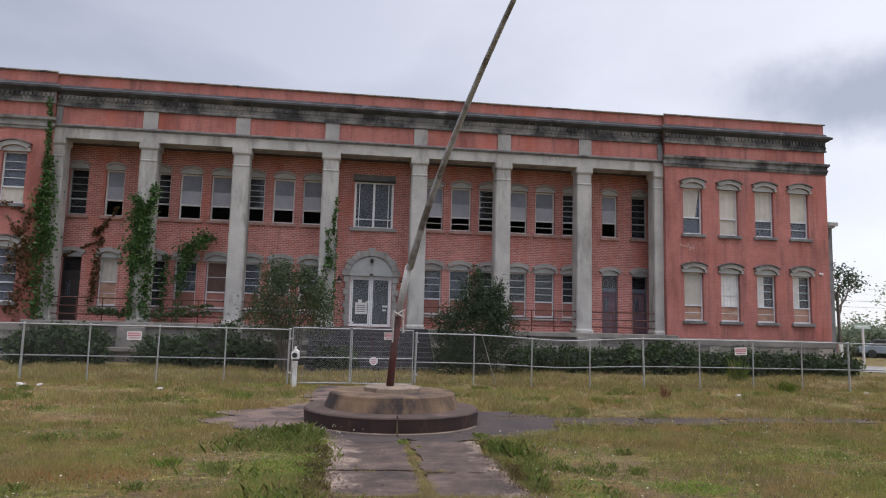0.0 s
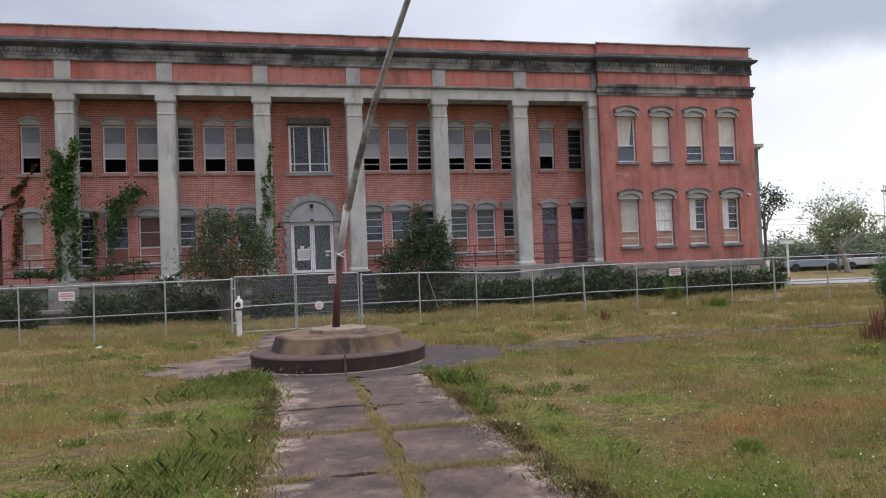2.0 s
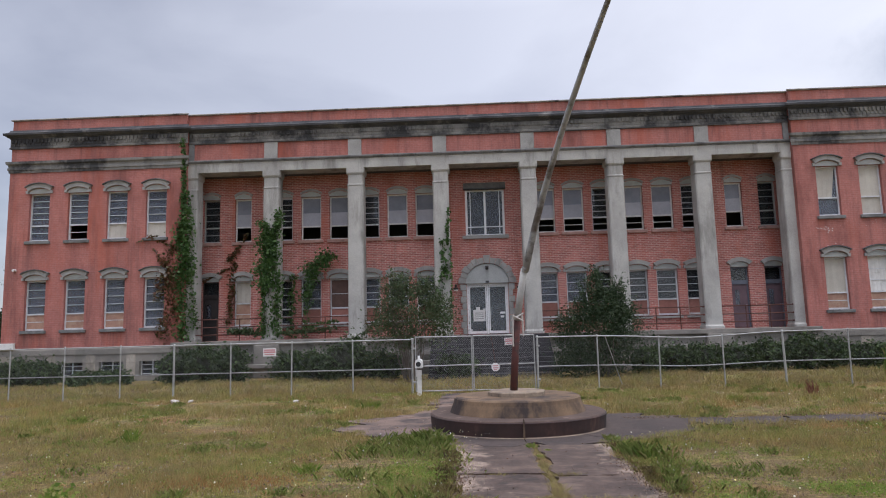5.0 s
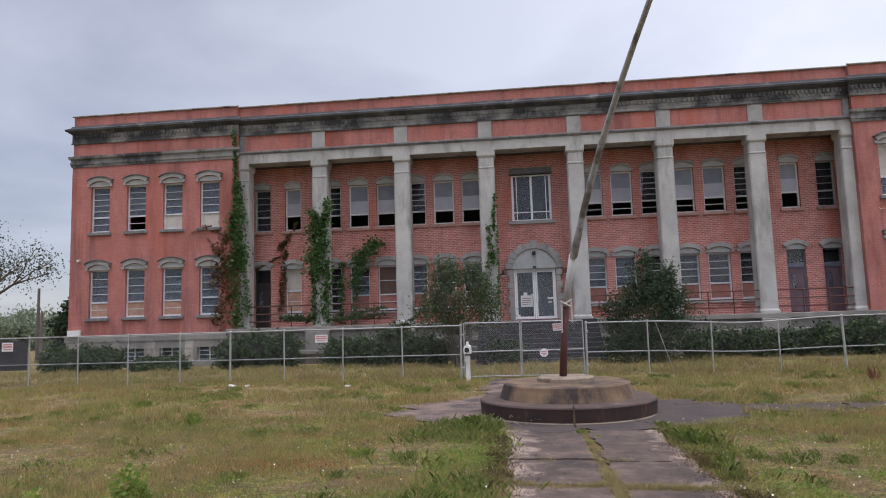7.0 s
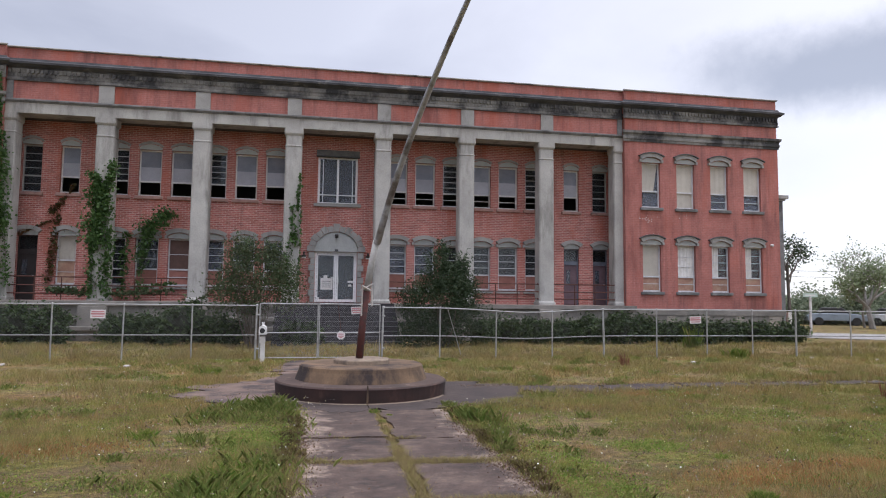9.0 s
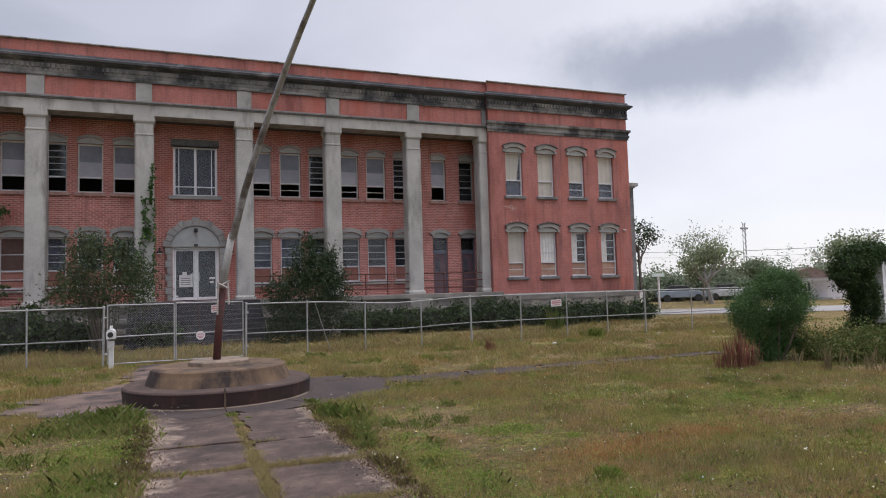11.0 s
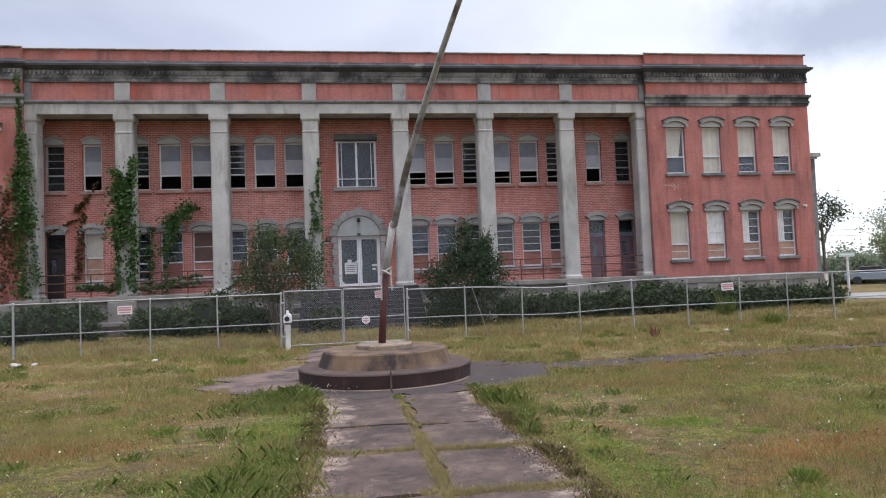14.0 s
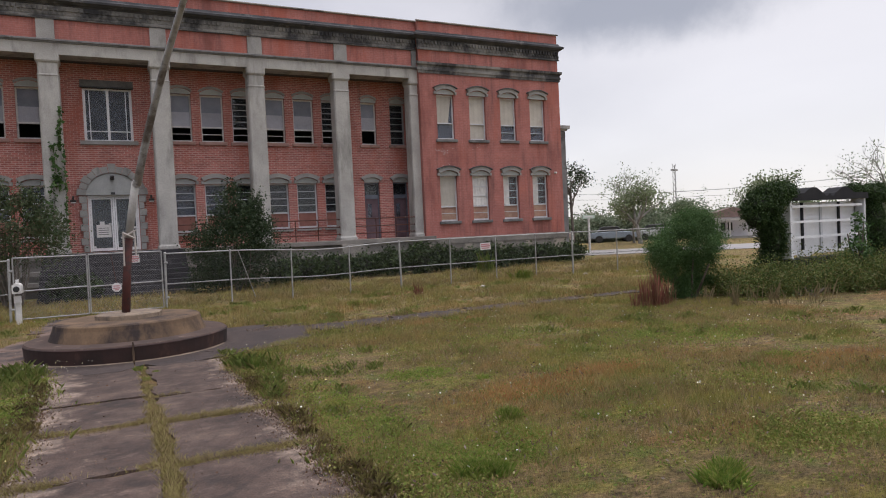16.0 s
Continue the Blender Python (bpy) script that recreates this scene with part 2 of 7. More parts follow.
plywood = surface("weathered_plywood", (0.36, 0.215, 0.155), (0.27, 0.155, 0.115), 4, 50, 0.85, stain=(0.40, 0.28, 0.2), stain_scale=3, vary=0.15)
pink_board = surface("brick_red_board", (0.33, 0.15, 0.12), (0.24, 0.105, 0.085), 4, 50, 0.85, vary=0.15)
bright_white = surface("fresh_white_paint", (0.82, 0.82, 0.83), (0.74, 0.74, 0.75), 5, 60, 0.5)
black_door = surface("blackened_door", (0.035, 0.028, 0.028), (0.02, 0.017, 0.017), 3, 50, 0.7)
brown_board = surface("brown_panel", (0.13, 0.075, 0.06), (0.085, 0.05, 0.042), 4, 50, 0.8)
purple_door = surface("faded_plum_door_paint", (0.13, 0.085, 0.10), (0.085, 0.055, 0.065), 3, 50, 0.7, vary=0.2)
# dark tone puts the gloom of rooms and porch into the plaster
shade_plaster = surface("shade_dark_plaster", (0.10, 0.10, 0.10), (0.07, 0.07, 0.07), 1, 20, 0.95)
roof_felt = surface("roof_felt", (0.10, 0.10, 0.10), (0.07, 0.07, 0.07), 1, 20, 0.95)
rust = surface("rusty_pipe", (0.12, 0.045, 0.032), (0.075, 0.035, 0.028), 9, 70, 0.8, 0.2)
galv = surface("galvanised_steel", (0.42, 0.42, 0.41), (0.30, 0.30, 0.295), 8, 80, 0.5, 0.55, 0.15, stain=(0.24, 0.21, 0.18), stain_scale=4, stain_lo=0.62, stain_hi=0.8)
wire_bright = surface("bright_galvanised_wire", (0.27, 0.272, 0.275), (0.18, 0.182, 0.185), 8, 80, 0.6, 0.4, 0.0)
wire = surface("dull_galvanised_wire", (0.13, 0.132, 0.132), (0.09, 0.092, 0.092), 8, 80, 0.6, 0.4, 0.0)
pole_metal = surface("grey_pole_metal", (0.42, 0.425, 0.44), (0.30, 0.305, 0.315), 3, 50, 0.5, 0.45, 0.15, stain=(0.14, 0.12, 0.11), stain_scale=3)
pole_rust = surface("red_brown_primer", (0.10, 0.03, 0.025), (0.065, 0.025, 0.022), 8, 60, 0.8, 0.1, stain=(0.04, 0.03, 0.03), stain_scale=4)
plinth_low = surface("stained_concrete_step", (0.046, 0.021, 0.017), (0.018, 0.011, 0.010), 2.5, 25, 0.9, stain=(0.10, 0.05, 0.036), stain_scale=2.4, stain_lo=0.55, stain_hi=0.75, streak=0.6)
plinth_mid = surface("tan_concrete", (0.19, 0.122, 0.07), (0.095, 0.061, 0.038), 2.2, 28, 0.9, bump=0.5, stain=(0.028, 0.019, 0.017), stain_scale=1.5, stain_lo=0.46, stain_hi=0.62, streak=0.5)
# lighter than the riser: light on the tread is in its colour, besides wear
plinth_tread = surface("lit_worn_step_tread", (0.095, 0.06, 0.046), (0.045, 0.03, 0.025), 3, 30, 0.9, stain=(0.24, 0.18, 0.145), stain_scale=2.6, stain_lo=0.6, stain_hi=0.7)
plinth_top = surface("pale_concrete_cap", (0.28, 0.215, 0.155), (0.17, 0.128, 0.094), 3, 35, 0.9, stain=(0.09, 0.07, 0.06), stain_scale=5, stain_lo=0.5, stain_hi=0.7)
def slab_material(name, wear, damp):
    """Purple-brown concrete: streaks, dark damp blotches, and pale wear towards the outer edges."""
    m, nt, b = shader(name)
    at = object_coords(nt)
    col = ramp_node(nt, noise_node(nt, at, 1.6, 6, 0.65), [(0.34, (0.036, 0.023, 0.018)), (0.5, (0.078, 0.051, 0.04)), (0.66, (0.132, 0.091, 0.07))])
    streaks = noise_node(nt, object_coords(nt, (1.0, 2.6, 1)), 2.4, 9, 0.78)
    col = mix_node(nt, range_node(nt, streaks, 0.54, 0.68, 0, 0.7), col, (0.19, 0.135, 0.11))
    sx = nt.nodes.new("ShaderNodeSeparateXYZ")
    nt.links.new(at, sx.inputs[0])
    away = nt.nodes.new("ShaderNodeMath"); away.operation = "SUBTRACT"; away.inputs[1].default_value = 0.17
    nt.links.new(sx.outputs["X"], away.inputs[0])
    side = nt.nodes.new("ShaderNodeMath"); side.operation = "ABSOLUTE"
    nt.links.new(away.outputs[0], side.inputs[0])
    worn = nt.nodes.new("ShaderNodeMath"); worn.operation = "MULTIPLY_ADD"; worn.inputs[1].default_value = 2.4
    nt.links.new(noise_node(nt, at, 2.0, 8, 0.72), worn.inputs[0]); nt.links.new(side.outputs[0], worn.inputs[2])
    col = mix_node(nt, range_node(nt, worn.outputs[0], 2.0, 2.4, 0, wear), col, (0.31, 0.238, 0.185))
    grain = noise_node(nt, at, 24, 7, 0.8)
    col = mix_node(nt, 0.85, col, ramp_node(nt, grain, [(0.28, (0.2, 0.2, 0.2)), (0.72, (0.82, 0.82, 0.82))]), "OVERLAY")
    pebble = noise_node(nt, at, 75, 3, 0.7)
    col = mix_node(nt, 0.6, col, ramp_node(nt, pebble, [(0.3, (0.15, 0.15, 0.15)), (0.5, (0.5, 0.5, 0.5)), (0.72, (0.9, 0.88, 0.85))]), "OVERLAY")
    moss = noise_node(nt, at, 6.0, 8, 0.74)
    col = mix_node(nt, range_node(nt, moss, 0.5, 0.64, 0, 0.75), col, (0.035, 0.026, 0.023))
    col = mix_node(nt, damp, col, (0.034, 0.026, 0.025))
    nt.links.new(col, b.inputs["Base Color"])
    nt.links.new(range_node(nt, grain, 0.3, 0.7, 0.75, 0.98), b.inputs["Roughness"])
    bump_node(nt, b, grain, 0.6, 0.008)
    return m


slab_mat = slab_material("old_walkway_concrete", 1.0, 0.0)
apron_mat = slab_material("old_apron_concrete", 0.0, 0.62)
dirt_mat = surface("trodden_tan_dirt", (0.20, 0.135, 0.105), (0.10, 0.072, 0.06), 2.0, 26, 0.95, bump=0.6, depth=0.01, stain=(0.05, 0.038, 0.035), stain_scale=1.6, stain_lo=0.46, stain_hi=0.6)
rubble_mat = surface("pale_broken_concrete", (0.50, 0.46, 0.42), (0.36, 0.33, 0.30), 6, 40, 0.9)
sign_white = surface("sign_face_white", (0.72, 0.70, 0.69), (0.62, 0.60, 0.59), 4, 50, 0.5)
sign_red = surface("faded_red_ink", (0.52, 0.24, 0.25), (0.45, 0.2, 0.21), 4, 50, 0.5)
black = surface("black_plastic", (0.02, 0.02, 0.022), (0.03, 0.03, 0.032), 5, 50, 0.5)
dark_board = surface("blackened_sign_timber", (0.018, 0.018, 0.02), (0.010, 0.010, 0.012), 4, 40, 0.97)
bark = surface("grey_brown_bark", (0.16, 0.13, 0.105), (0.09, 0.075, 0.062), 6, 30, 0.95, bump=0.6, depth=0.01)
asphalt = surface("pale_road_concrete", (0.33, 0.315, 0.30), (0.27, 0.26, 0.25), 0.8, 20, 0.95)
house_paint = surface("pale_house_siding", (0.76, 0.74, 0.78), (0.66, 0.64, 0.68), 2, 30, 0.8)
shingle = surface("brown_shingle", (0.22, 0.15, 0.13), (0.15, 0.105, 0.09), 4, 20, 0.95)
car_paint_white = surface("white_car_paint", (0.6, 0.62, 0.64), (0.55, 0.57, 0.6), 2, 30, 0.3)
car_paint_blue = surface("slate_car_paint", (0.25, 0.30, 0.36), (0.22, 0.27, 0.32), 2, 30, 0.3)
rubber = surface("tyre_rubber", (0.03, 0.03, 0.03), (0.02, 0.02, 0.02), 5, 30, 0.9)
timber_pole = surface("weathered_timber", (0.17, 0.15, 0.135), (0.11, 0.10, 0.09), 5, 30, 0.9)
tarnish = surface("dark_lamp_metal", (0.05, 0.045, 0.04), (0.035, 0.03, 0.03), 5, 40, 0.6, 0.3)


def filmed_glass(name, film, tone):
    m, nt, b = shader(name)
    b.inputs["Base Color"].default_value = (0.85, 0.88, 0.9, 1)
    b.inputs["Roughness"].default_value, b.inputs["IOR"].default_value = 0.06, 1.5
    b.inputs["Transmission Weight"].default_value = 1.0
    d = nt.nodes.new("ShaderNodeBsdfDiffuse")
    at = object_coords(nt)
    nt.links.new(ramp_node(nt, noise_node(nt, at, 3.0), [(0.3, tone), (0.7, tuple(v * 0.7 for v in tone))]), d.inputs["Color"])
    mx = nt.nodes.new("ShaderNodeMixShader")
    nt.links.new(range_node(nt, noise_node(nt, at, 1.3, 5, 0.6), 0.3, 0.7, film * 0.6, film * 1.3), mx.inputs[0])
    nt.links.new(b.outputs[0], mx.inputs[1]); nt.links.new(d.outputs[0], mx.inputs[2])
    nt.links.new(mx.outputs[0], nt.nodes["Material Output"].inputs["Surface"])
    return m


# blue-grey film: dust together with a painted sky reflection
glass = filmed_glass("dusty_sky_toned_glass", 0.42, (0.17, 0.19, 0.235))
# paler film puts the doors' reflections into the glass colour
glass_entry = filmed_glass("reflection_toned_glass", 0.4, (0.22, 0.25, 0.28))
glass_door = filmed_glass("door_glass", 0.22, (0.10, 0.115, 0.13))


def foliage(name, greens, spread=0.25, gloss=0.55):
    """Leaves that differ one by one, and let some light through."""
    m, nt, b = shader(name)
    geo = nt.nodes.new("ShaderNodeNewGeometry")
    n = len(greens)
    col = ramp_node(nt, geo.outputs["Random Per Island"], [((i + 0.5) / n, g) for i, g in enumerate(greens)])
    at = object_coords(nt)
    col = mix_node(nt, 0.5, col, ramp_node(nt, noise_node(nt, at, 1.6), [(0.3, (0.32, 0.32, 0.32)), (0.7, (0.68, 0.68, 0.68))]), "OVERLAY")
    nt.links.new(col, b.inputs["Base Color"])
    b.inputs["Roughness"].default_value = gloss
    b.inputs["Specular IOR Level"].default_value = 0.3
    tr = nt.nodes.new("ShaderNodeBsdfTranslucent")
    nt.links.new(col, tr.inputs["Color"])
    mx = nt.nodes.new("ShaderNodeMixShader")
    mx.inputs[0].default_value = spread
    nt.links.new(b.outputs[0], mx.inputs[1]); nt.links.new(tr.outputs[0], mx.inputs[2])
    nt.links.new(mx.outputs[0], nt.nodes["Material Output"].inputs["Surface"])
    return m


leaf_shrub = foliage("shrub_leaves", [(0.022, 0.042, 0.018), (0.038, 0.064, 0.027), (0.03, 0.052, 0.023), (0.062, 0.088, 0.038)], 0.25)
leaf_lawn_shrub = foliage("bright_shrub_leaves", [(0.045, 0.10, 0.03), (0.08, 0.155, 0.05), (0.06, 0.12, 0.04), (0.12, 0.20, 0.07)], 0.4)
leaf_thicket = foliage("thicket_leaves", [(0.06, 0.10, 0.026), (0.115, 0.16, 0.04), (0.19, 0.21, 0.06), (0.075, 0.11, 0.03), (0.22, 0.20, 0.08)], 0.35)
leaf_myrtle = foliage("myrtle_leaves", [(0.05, 0.078, 0.036), (0.075, 0.11, 0.048), (0.085, 0.11, 0.05), (0.10, 0.09, 0.05), (0.06, 0.095, 0.042)], 0.3)
leaf_hedge = foliage("hedge_leaves", [(0.022, 0.04, 0.014), (0.036, 0.062, 0.02), (0.065, 0.10, 0.032)], 0.2)
leaf_ivy = foliage("ivy_leaves", [(0.04, 0.085, 0.025), (0.075, 0.15, 0.04), (0.055, 0.11, 0.03), (0.11, 0.19, 0.06)], 0.35)
leaf_ivy_red = foliage("turning_ivy_leaves", [(0.16, 0.07, 0.035), (0.05, 0.075, 0.022), (0.13, 0.045, 0.025), (0.07, 0.06, 0.02)])
# both far greens are lightened: distance haze mixed into the leaf colour
leaf_far = foliage("hazed_distant_leaves", [(0.20, 0.26, 0.13), (0.27, 0.32, 0.18), (0.17, 0.22, 0.12), (0.33, 0.36, 0.25)], 0.4)
leaf_far_dark = foliage("hazed_distant_dark_leaves", [(0.16, 0.205, 0.13), (0.22, 0.26, 0.17), (0.28, 0.31, 0.21)], 0.45)
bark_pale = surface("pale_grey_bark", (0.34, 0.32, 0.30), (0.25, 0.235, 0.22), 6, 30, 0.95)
leaf_sign = foliage("sign_vine_leaves", [(0.025, 0.05, 0.015), (0.04, 0.075, 0.02), (0.06, 0.10, 0.03), (0.03, 0.055, 0.018)], 0.3)
weed_mat = foliage("weed_leaves", [(0.15, 0.24, 0.045), (0.22, 0.32, 0.065), (0.31, 0.36, 0.08), (0.19, 0.27, 0.055), (0.38, 0.36, 0.13)], 0.6, 0.7)
joint_mat = foliage("joint_grass", [(0.30, 0.26, 0.09), (0.34, 0.27, 0.13), (0.22, 0.21, 0.06), (0.24, 0.165, 0.09), (0.14, 0.10, 0.06)], 0.3, 0.8)
litter_mat = foliage("leaf_litter", [(0.17, 0.10, 0.065), (0.26, 0.19, 0.14), (0.10, 0.065, 0.05), (0.36, 0.30, 0.25), (0.14, 0.085, 0.06)], 0.1, 0.9)
red_weed = foliage("dock_stalks", [(0.30, 0.11, 0.08), (0.22, 0.085, 0.065), (0.30, 0.18, 0.10)], 0.2, 0.7)
straw_mat = foliage("dry_seed_heads", [(0.36, 0.29, 0.18), (0.30, 0.24, 0.14), (0.26, 0.22, 0.12)], 0.35, 0.8)
petal = foliage("pale_petals", [(0.75, 0.74, 0.62), (0.7, 0.62, 0.25), (0.78, 0.78, 0.76)], 0.2, 0.7)


def lawn_colour(nt):
    """Patches of olive, straw, brown and green turf, by place, down to single tufts."""
    at = object_coords(nt, (0.75, 1.25, 1))
    big_n = noise_node(nt, at, 0.62, 8, 0.66)
    col = ramp_node(nt, big_n, [(0.30, (0.13, 0.155, 0.036)), (0.40, (0.27, 0.245, 0.064)), (0.47, (0.34, 0.24, 0.115)), (0.54, (0.23, 0.16, 0.085)), (0.60, (0.33, 0.275, 0.078)), (0.70, (0.14, 0.16, 0.04))])
    mid = noise_node(nt, at, 1.5, 7, 0.68)
    col = mix_node(nt, range_node(nt, mid, 0.56, 0.64, 0, 0.75), col, (0.125, 0.165, 0.036))
    red = noise_node(nt, object_coords(nt, (0.7, 1.6, 1)), 0.75, 6, 0.62)
    col = mix_node(nt, range_node(nt, red, 0.52, 0.64, 0, 0.75), col, (0.36, 0.19, 0.085))
    tuft = noise_node(nt, at, 6.5, 5, 0.65)
    col = mix_node(nt, 0.85, col, ramp_node(nt, tuft, [(0.32, (0.17, 0.18, 0.14)), (0.46, (0.43, 0.44, 0.40)), (0.54, (0.54, 0.54, 0.5)), (0.68, (0.84, 0.80, 0.73))]), "OVERLAY")
    fresh = noise_node(nt, object_coords(nt, (1, 1, 1.3)), 2.6, 4, 0.62)
    col = mix_node(nt, range_node(nt, fresh, 0.56, 0.66, 0, 0.75), col, (0.16, 0.23, 0.045))
    bare = noise_node(nt, object_coords(nt, (0.8, 1.7, 1)), 2.3, 6, 0.7)
    col = mix_node(nt, range_node(nt, bare, 0.58, 0.70, 0, 0.75), col, (0.13, 0.09, 0.065))
    return col, at


def ground_material():
    m, nt, b = shader("rough_lawn_soil")
    col, at = lawn_colour(nt)
    col = mix_node(nt, 0.35, col, (0.13, 0.105, 0.065))
    fine = noise_node(nt, at, 30, 6, 0.8)
    col = mix_node(nt, 0.9, col, ramp_node(nt, fine, [(0.34, (0.10, 0.10, 0.10)), (0.66, (0.86, 0.86, 0.86))]), "OVERLAY")
    nt.links.new(col, b.inputs["Base Color"])
    b.inputs["Roughness"].default_value = 0.95
    b.inputs["Specular IOR Level"].default_value = 0.15
    bump_node(nt, b, fine, 1.0, 0.05)
    return m


def blade_material(name):
    m, nt, b = shader(name)
    col, at = lawn_colour(nt)
    geo = nt.nodes.new("ShaderNodeNewGeometry")
    own = ramp_node(nt, geo.outputs["Random Per Island"], [(0.1, (0.14, 0.20, 0.045)), (0.35, (0.42, 0.41, 0.13)), (0.6, (0.58, 0.48, 0.27)), (0.78, (0.20, 0.25, 0.065)), (0.95, (0.38, 0.21, 0.09))])
    col = mix_node(nt, 0.33, col, own)
    nt.links.new(col, b.inputs["Base Color"])
    b.inputs["Roughness"].default_value = 0.7
    b.inputs["Specular IOR Level"].default_value = 0.25
    tr = nt.nodes.new("ShaderNodeBsdfTranslucent")
    nt.links.new(col, tr.inputs["Color"])
    mx = nt.nodes.new("ShaderNodeMixShader")
    mx.inputs[0].default_value = 0.3
    nt.links.new(b.outputs[0], mx.inputs[1]); nt.links.new(tr.outputs[0], mx.inputs[2])
    nt.links.new(mx.outputs[0], nt.nodes["Material Output"].inputs["Surface"])
    return m


tuft_mat = foliage("pale_green_tufts", [(0.27, 0.34, 0.095), (0.38, 0.43, 0.14), (0.22, 0.31, 0.075), (0.48, 0.45, 0.19), (0.33, 0.40, 0.11)], 0.5, 0.8)
clover_mat = foliage("clover_leaves", [(0.15, 0.21, 0.04), (0.22, 0.27, 0.055), (0.33, 0.31, 0.09), (0.16, 0.22, 0.045), (0.33, 0.25, 0.10)], 0.3, 0.8)
rust_turf = foliage("rusty_turf", [(0.40, 0.20, 0.075), (0.33, 0.155, 0.06), (0.45, 0.27, 0.12), (0.30, 0.24, 0.08)], 0.3, 0.8)
blade_mat = blade_material("grass_blades")
lawn = ground_material()


# ---- mesh helpers ----
def box(bm, x0, x1, y0, y1, z0, z1):
    v = [bm.verts.new((x, y, z)) for z in (z0, z1) for y in (y0, y1) for x in (x0, x1)]
    for f in ((0, 2, 3, 1), (4, 5, 7, 6), (0, 1, 5, 4), (2, 6, 7, 3), (0, 4, 6, 2), (1, 3, 7, 5)):
        bm.faces.new([v[i] for i in f])


def rod(bm, a, b, r0, r1=None, n=8, caps=True):
    a, b = Vector(a), Vector(b)
    r1 = r0 if r1 is None else r1
    q = (b - a).to_track_quat("Z", "Y")
    rings = []
    for p, r in ((a, r0), (b, r1)):
        rings.append([bm.verts.new(p + q @ Vector((r * math.cos(2 * math.pi * i / n), r * math.sin(2 * math.pi * i / n), 0))) for i in range(n)])
    for i in range(n):
        bm.faces.new((rings[0][i], rings[0][(i + 1) % n], rings[1][(i + 1) % n], rings[1][i]))
    if caps:
        bm.faces.new(rings[0][::-1]); bm.faces.new(rings[1])


def lathe(bm, profile, n=48, centre=(0, 0)):
    """Turn (radius, height) pairs about the upright axis."""
    rings = [[bm.verts.new((centre[0] + r * math.cos(2 * math.pi * i / n), centre[1] + r * math.sin(2 * math.pi * i / n), z)) for i in range(n)] for r, z in profile]
    for lo, hi in zip(rings, rings[1:]):
        for i in range(n):
            bm.faces.new((lo[i], lo[(i + 1) % n], hi[(i + 1) % n], hi[i]))
    bm.faces.new(rings[-1])


def prism(bm, outline, y0, y1):
    """An outline in x and z, drawn out from y0 to y1."""
    f, k = ([bm.verts.new((x, y, z)) for x, z in outline] for y in (y0, y1))
    f, k = list(f), list(k)
    n = len(outline)
    bm.faces.new(f); bm.faces.new(k[::-1])
    for i in range(n):
        bm.faces.new((f[i], k[i], k[(i + 1) % n], f[(i + 1) % n]))


def soften(bm, width, segments=1):
    bmesh.ops.recalc_face_normals(bm, faces=bm.faces)
    bmesh.ops.bevel(bm, geom=list(bm.edges), offset=width, segments=segments, affect="EDGES", profile=0.5)


def mesh_of(name, bm, material, smooth=False):
    bmesh.ops.recalc_face_normals(bm, faces=bm.faces)
    me = bpy.data.meshes.new(name)
    bm.to_mesh(me)
    bm.free()
    me.materials.append(material)
    if smooth:
        me.shade_smooth()
    return me


def part(name, bm, material, parent, label="", smooth=False, at=(0, 0, 0)):
    ob = new(name, mesh_of(name, bm, material, smooth))
    ob.parent, ob.location = parent, at
    return tagged(ob, label)


def piece(name, me, parent, at=(0, 0, 0), label=""):
    ob = new(name, me)
    ob.parent, ob.location = parent, at
    return tagged(ob, label)


def thing(name, label, category, group="", kind="", at=(0, 0, 0)):
    ob = new(name)
    ob.empty_display_size = 0.2
    ob.location = at
    return tagged(ob, label, category, group, kind)


def solid(name, bm, material, label, category, group="", kind="", smooth=False, at=(0, 0, 0)):
    ob = new(name, mesh_of(name, bm, material, smooth))
    ob.location = at
    return tagged(ob, label, category, group, kind)


def raw_mesh(name, verts, faces, material):
    """A mesh from arrays of corners and of faces with the same number of corners each."""
    verts, faces = np.asarray(verts, np.float32), np.asarray(faces, np.int32)
    me = bpy.data.meshes.new(name)
    me.vertices.add(len(verts)); me.vertices.foreach_set("co", verts.ravel())
    k = faces.shape[1]
    me.loops.add(faces.size); me.loops.foreach_set("vertex_index", faces.ravel())
    me.polygons.add(len(faces))
    me.polygons.foreach_set("loop_start", np.arange(0, faces.size, k, dtype=np.int32))
    me.update(calc_edges=True)
    me.materials.append(material)
    return me


def leaves_mesh(name, centres, size, material, rng, droop=0.0, long=1.6):
    """Small folded leaves, each an island of two triangles, about the given places."""
    n = len(centres)
    d = rng.normal(size=(n, 3)); d[:, 2] -= droop
    d /= np.linalg.norm(d, axis=1, keepdims=True)
    s = rng.normal(size=(n, 3)); s -= (s * d).sum(1, keepdims=True) * d
    s /= np.linalg.norm(s, axis=1, keepdims=True)
    L = (size * rng.uniform(0.6, 1.4, n))[:, None]
    a = centres - d * L * 0.5 * long
    b = centres + d * L * 0.5 * long
    up_ = np.cross(d, s) * L * 0.18
    l, r = centres + s * L * 0.5 + up_, centres - s * L * 0.5 + up_
    verts = np.stack([a, l, b, r], 1).reshape(-1, 3)
    i = np.arange(n)[:, None] * 4
    faces = np.concatenate([i + [0, 1, 2], i + [0, 2, 3]], 1).reshape(-1, 3)
    return raw_mesh(name, verts, faces, material)


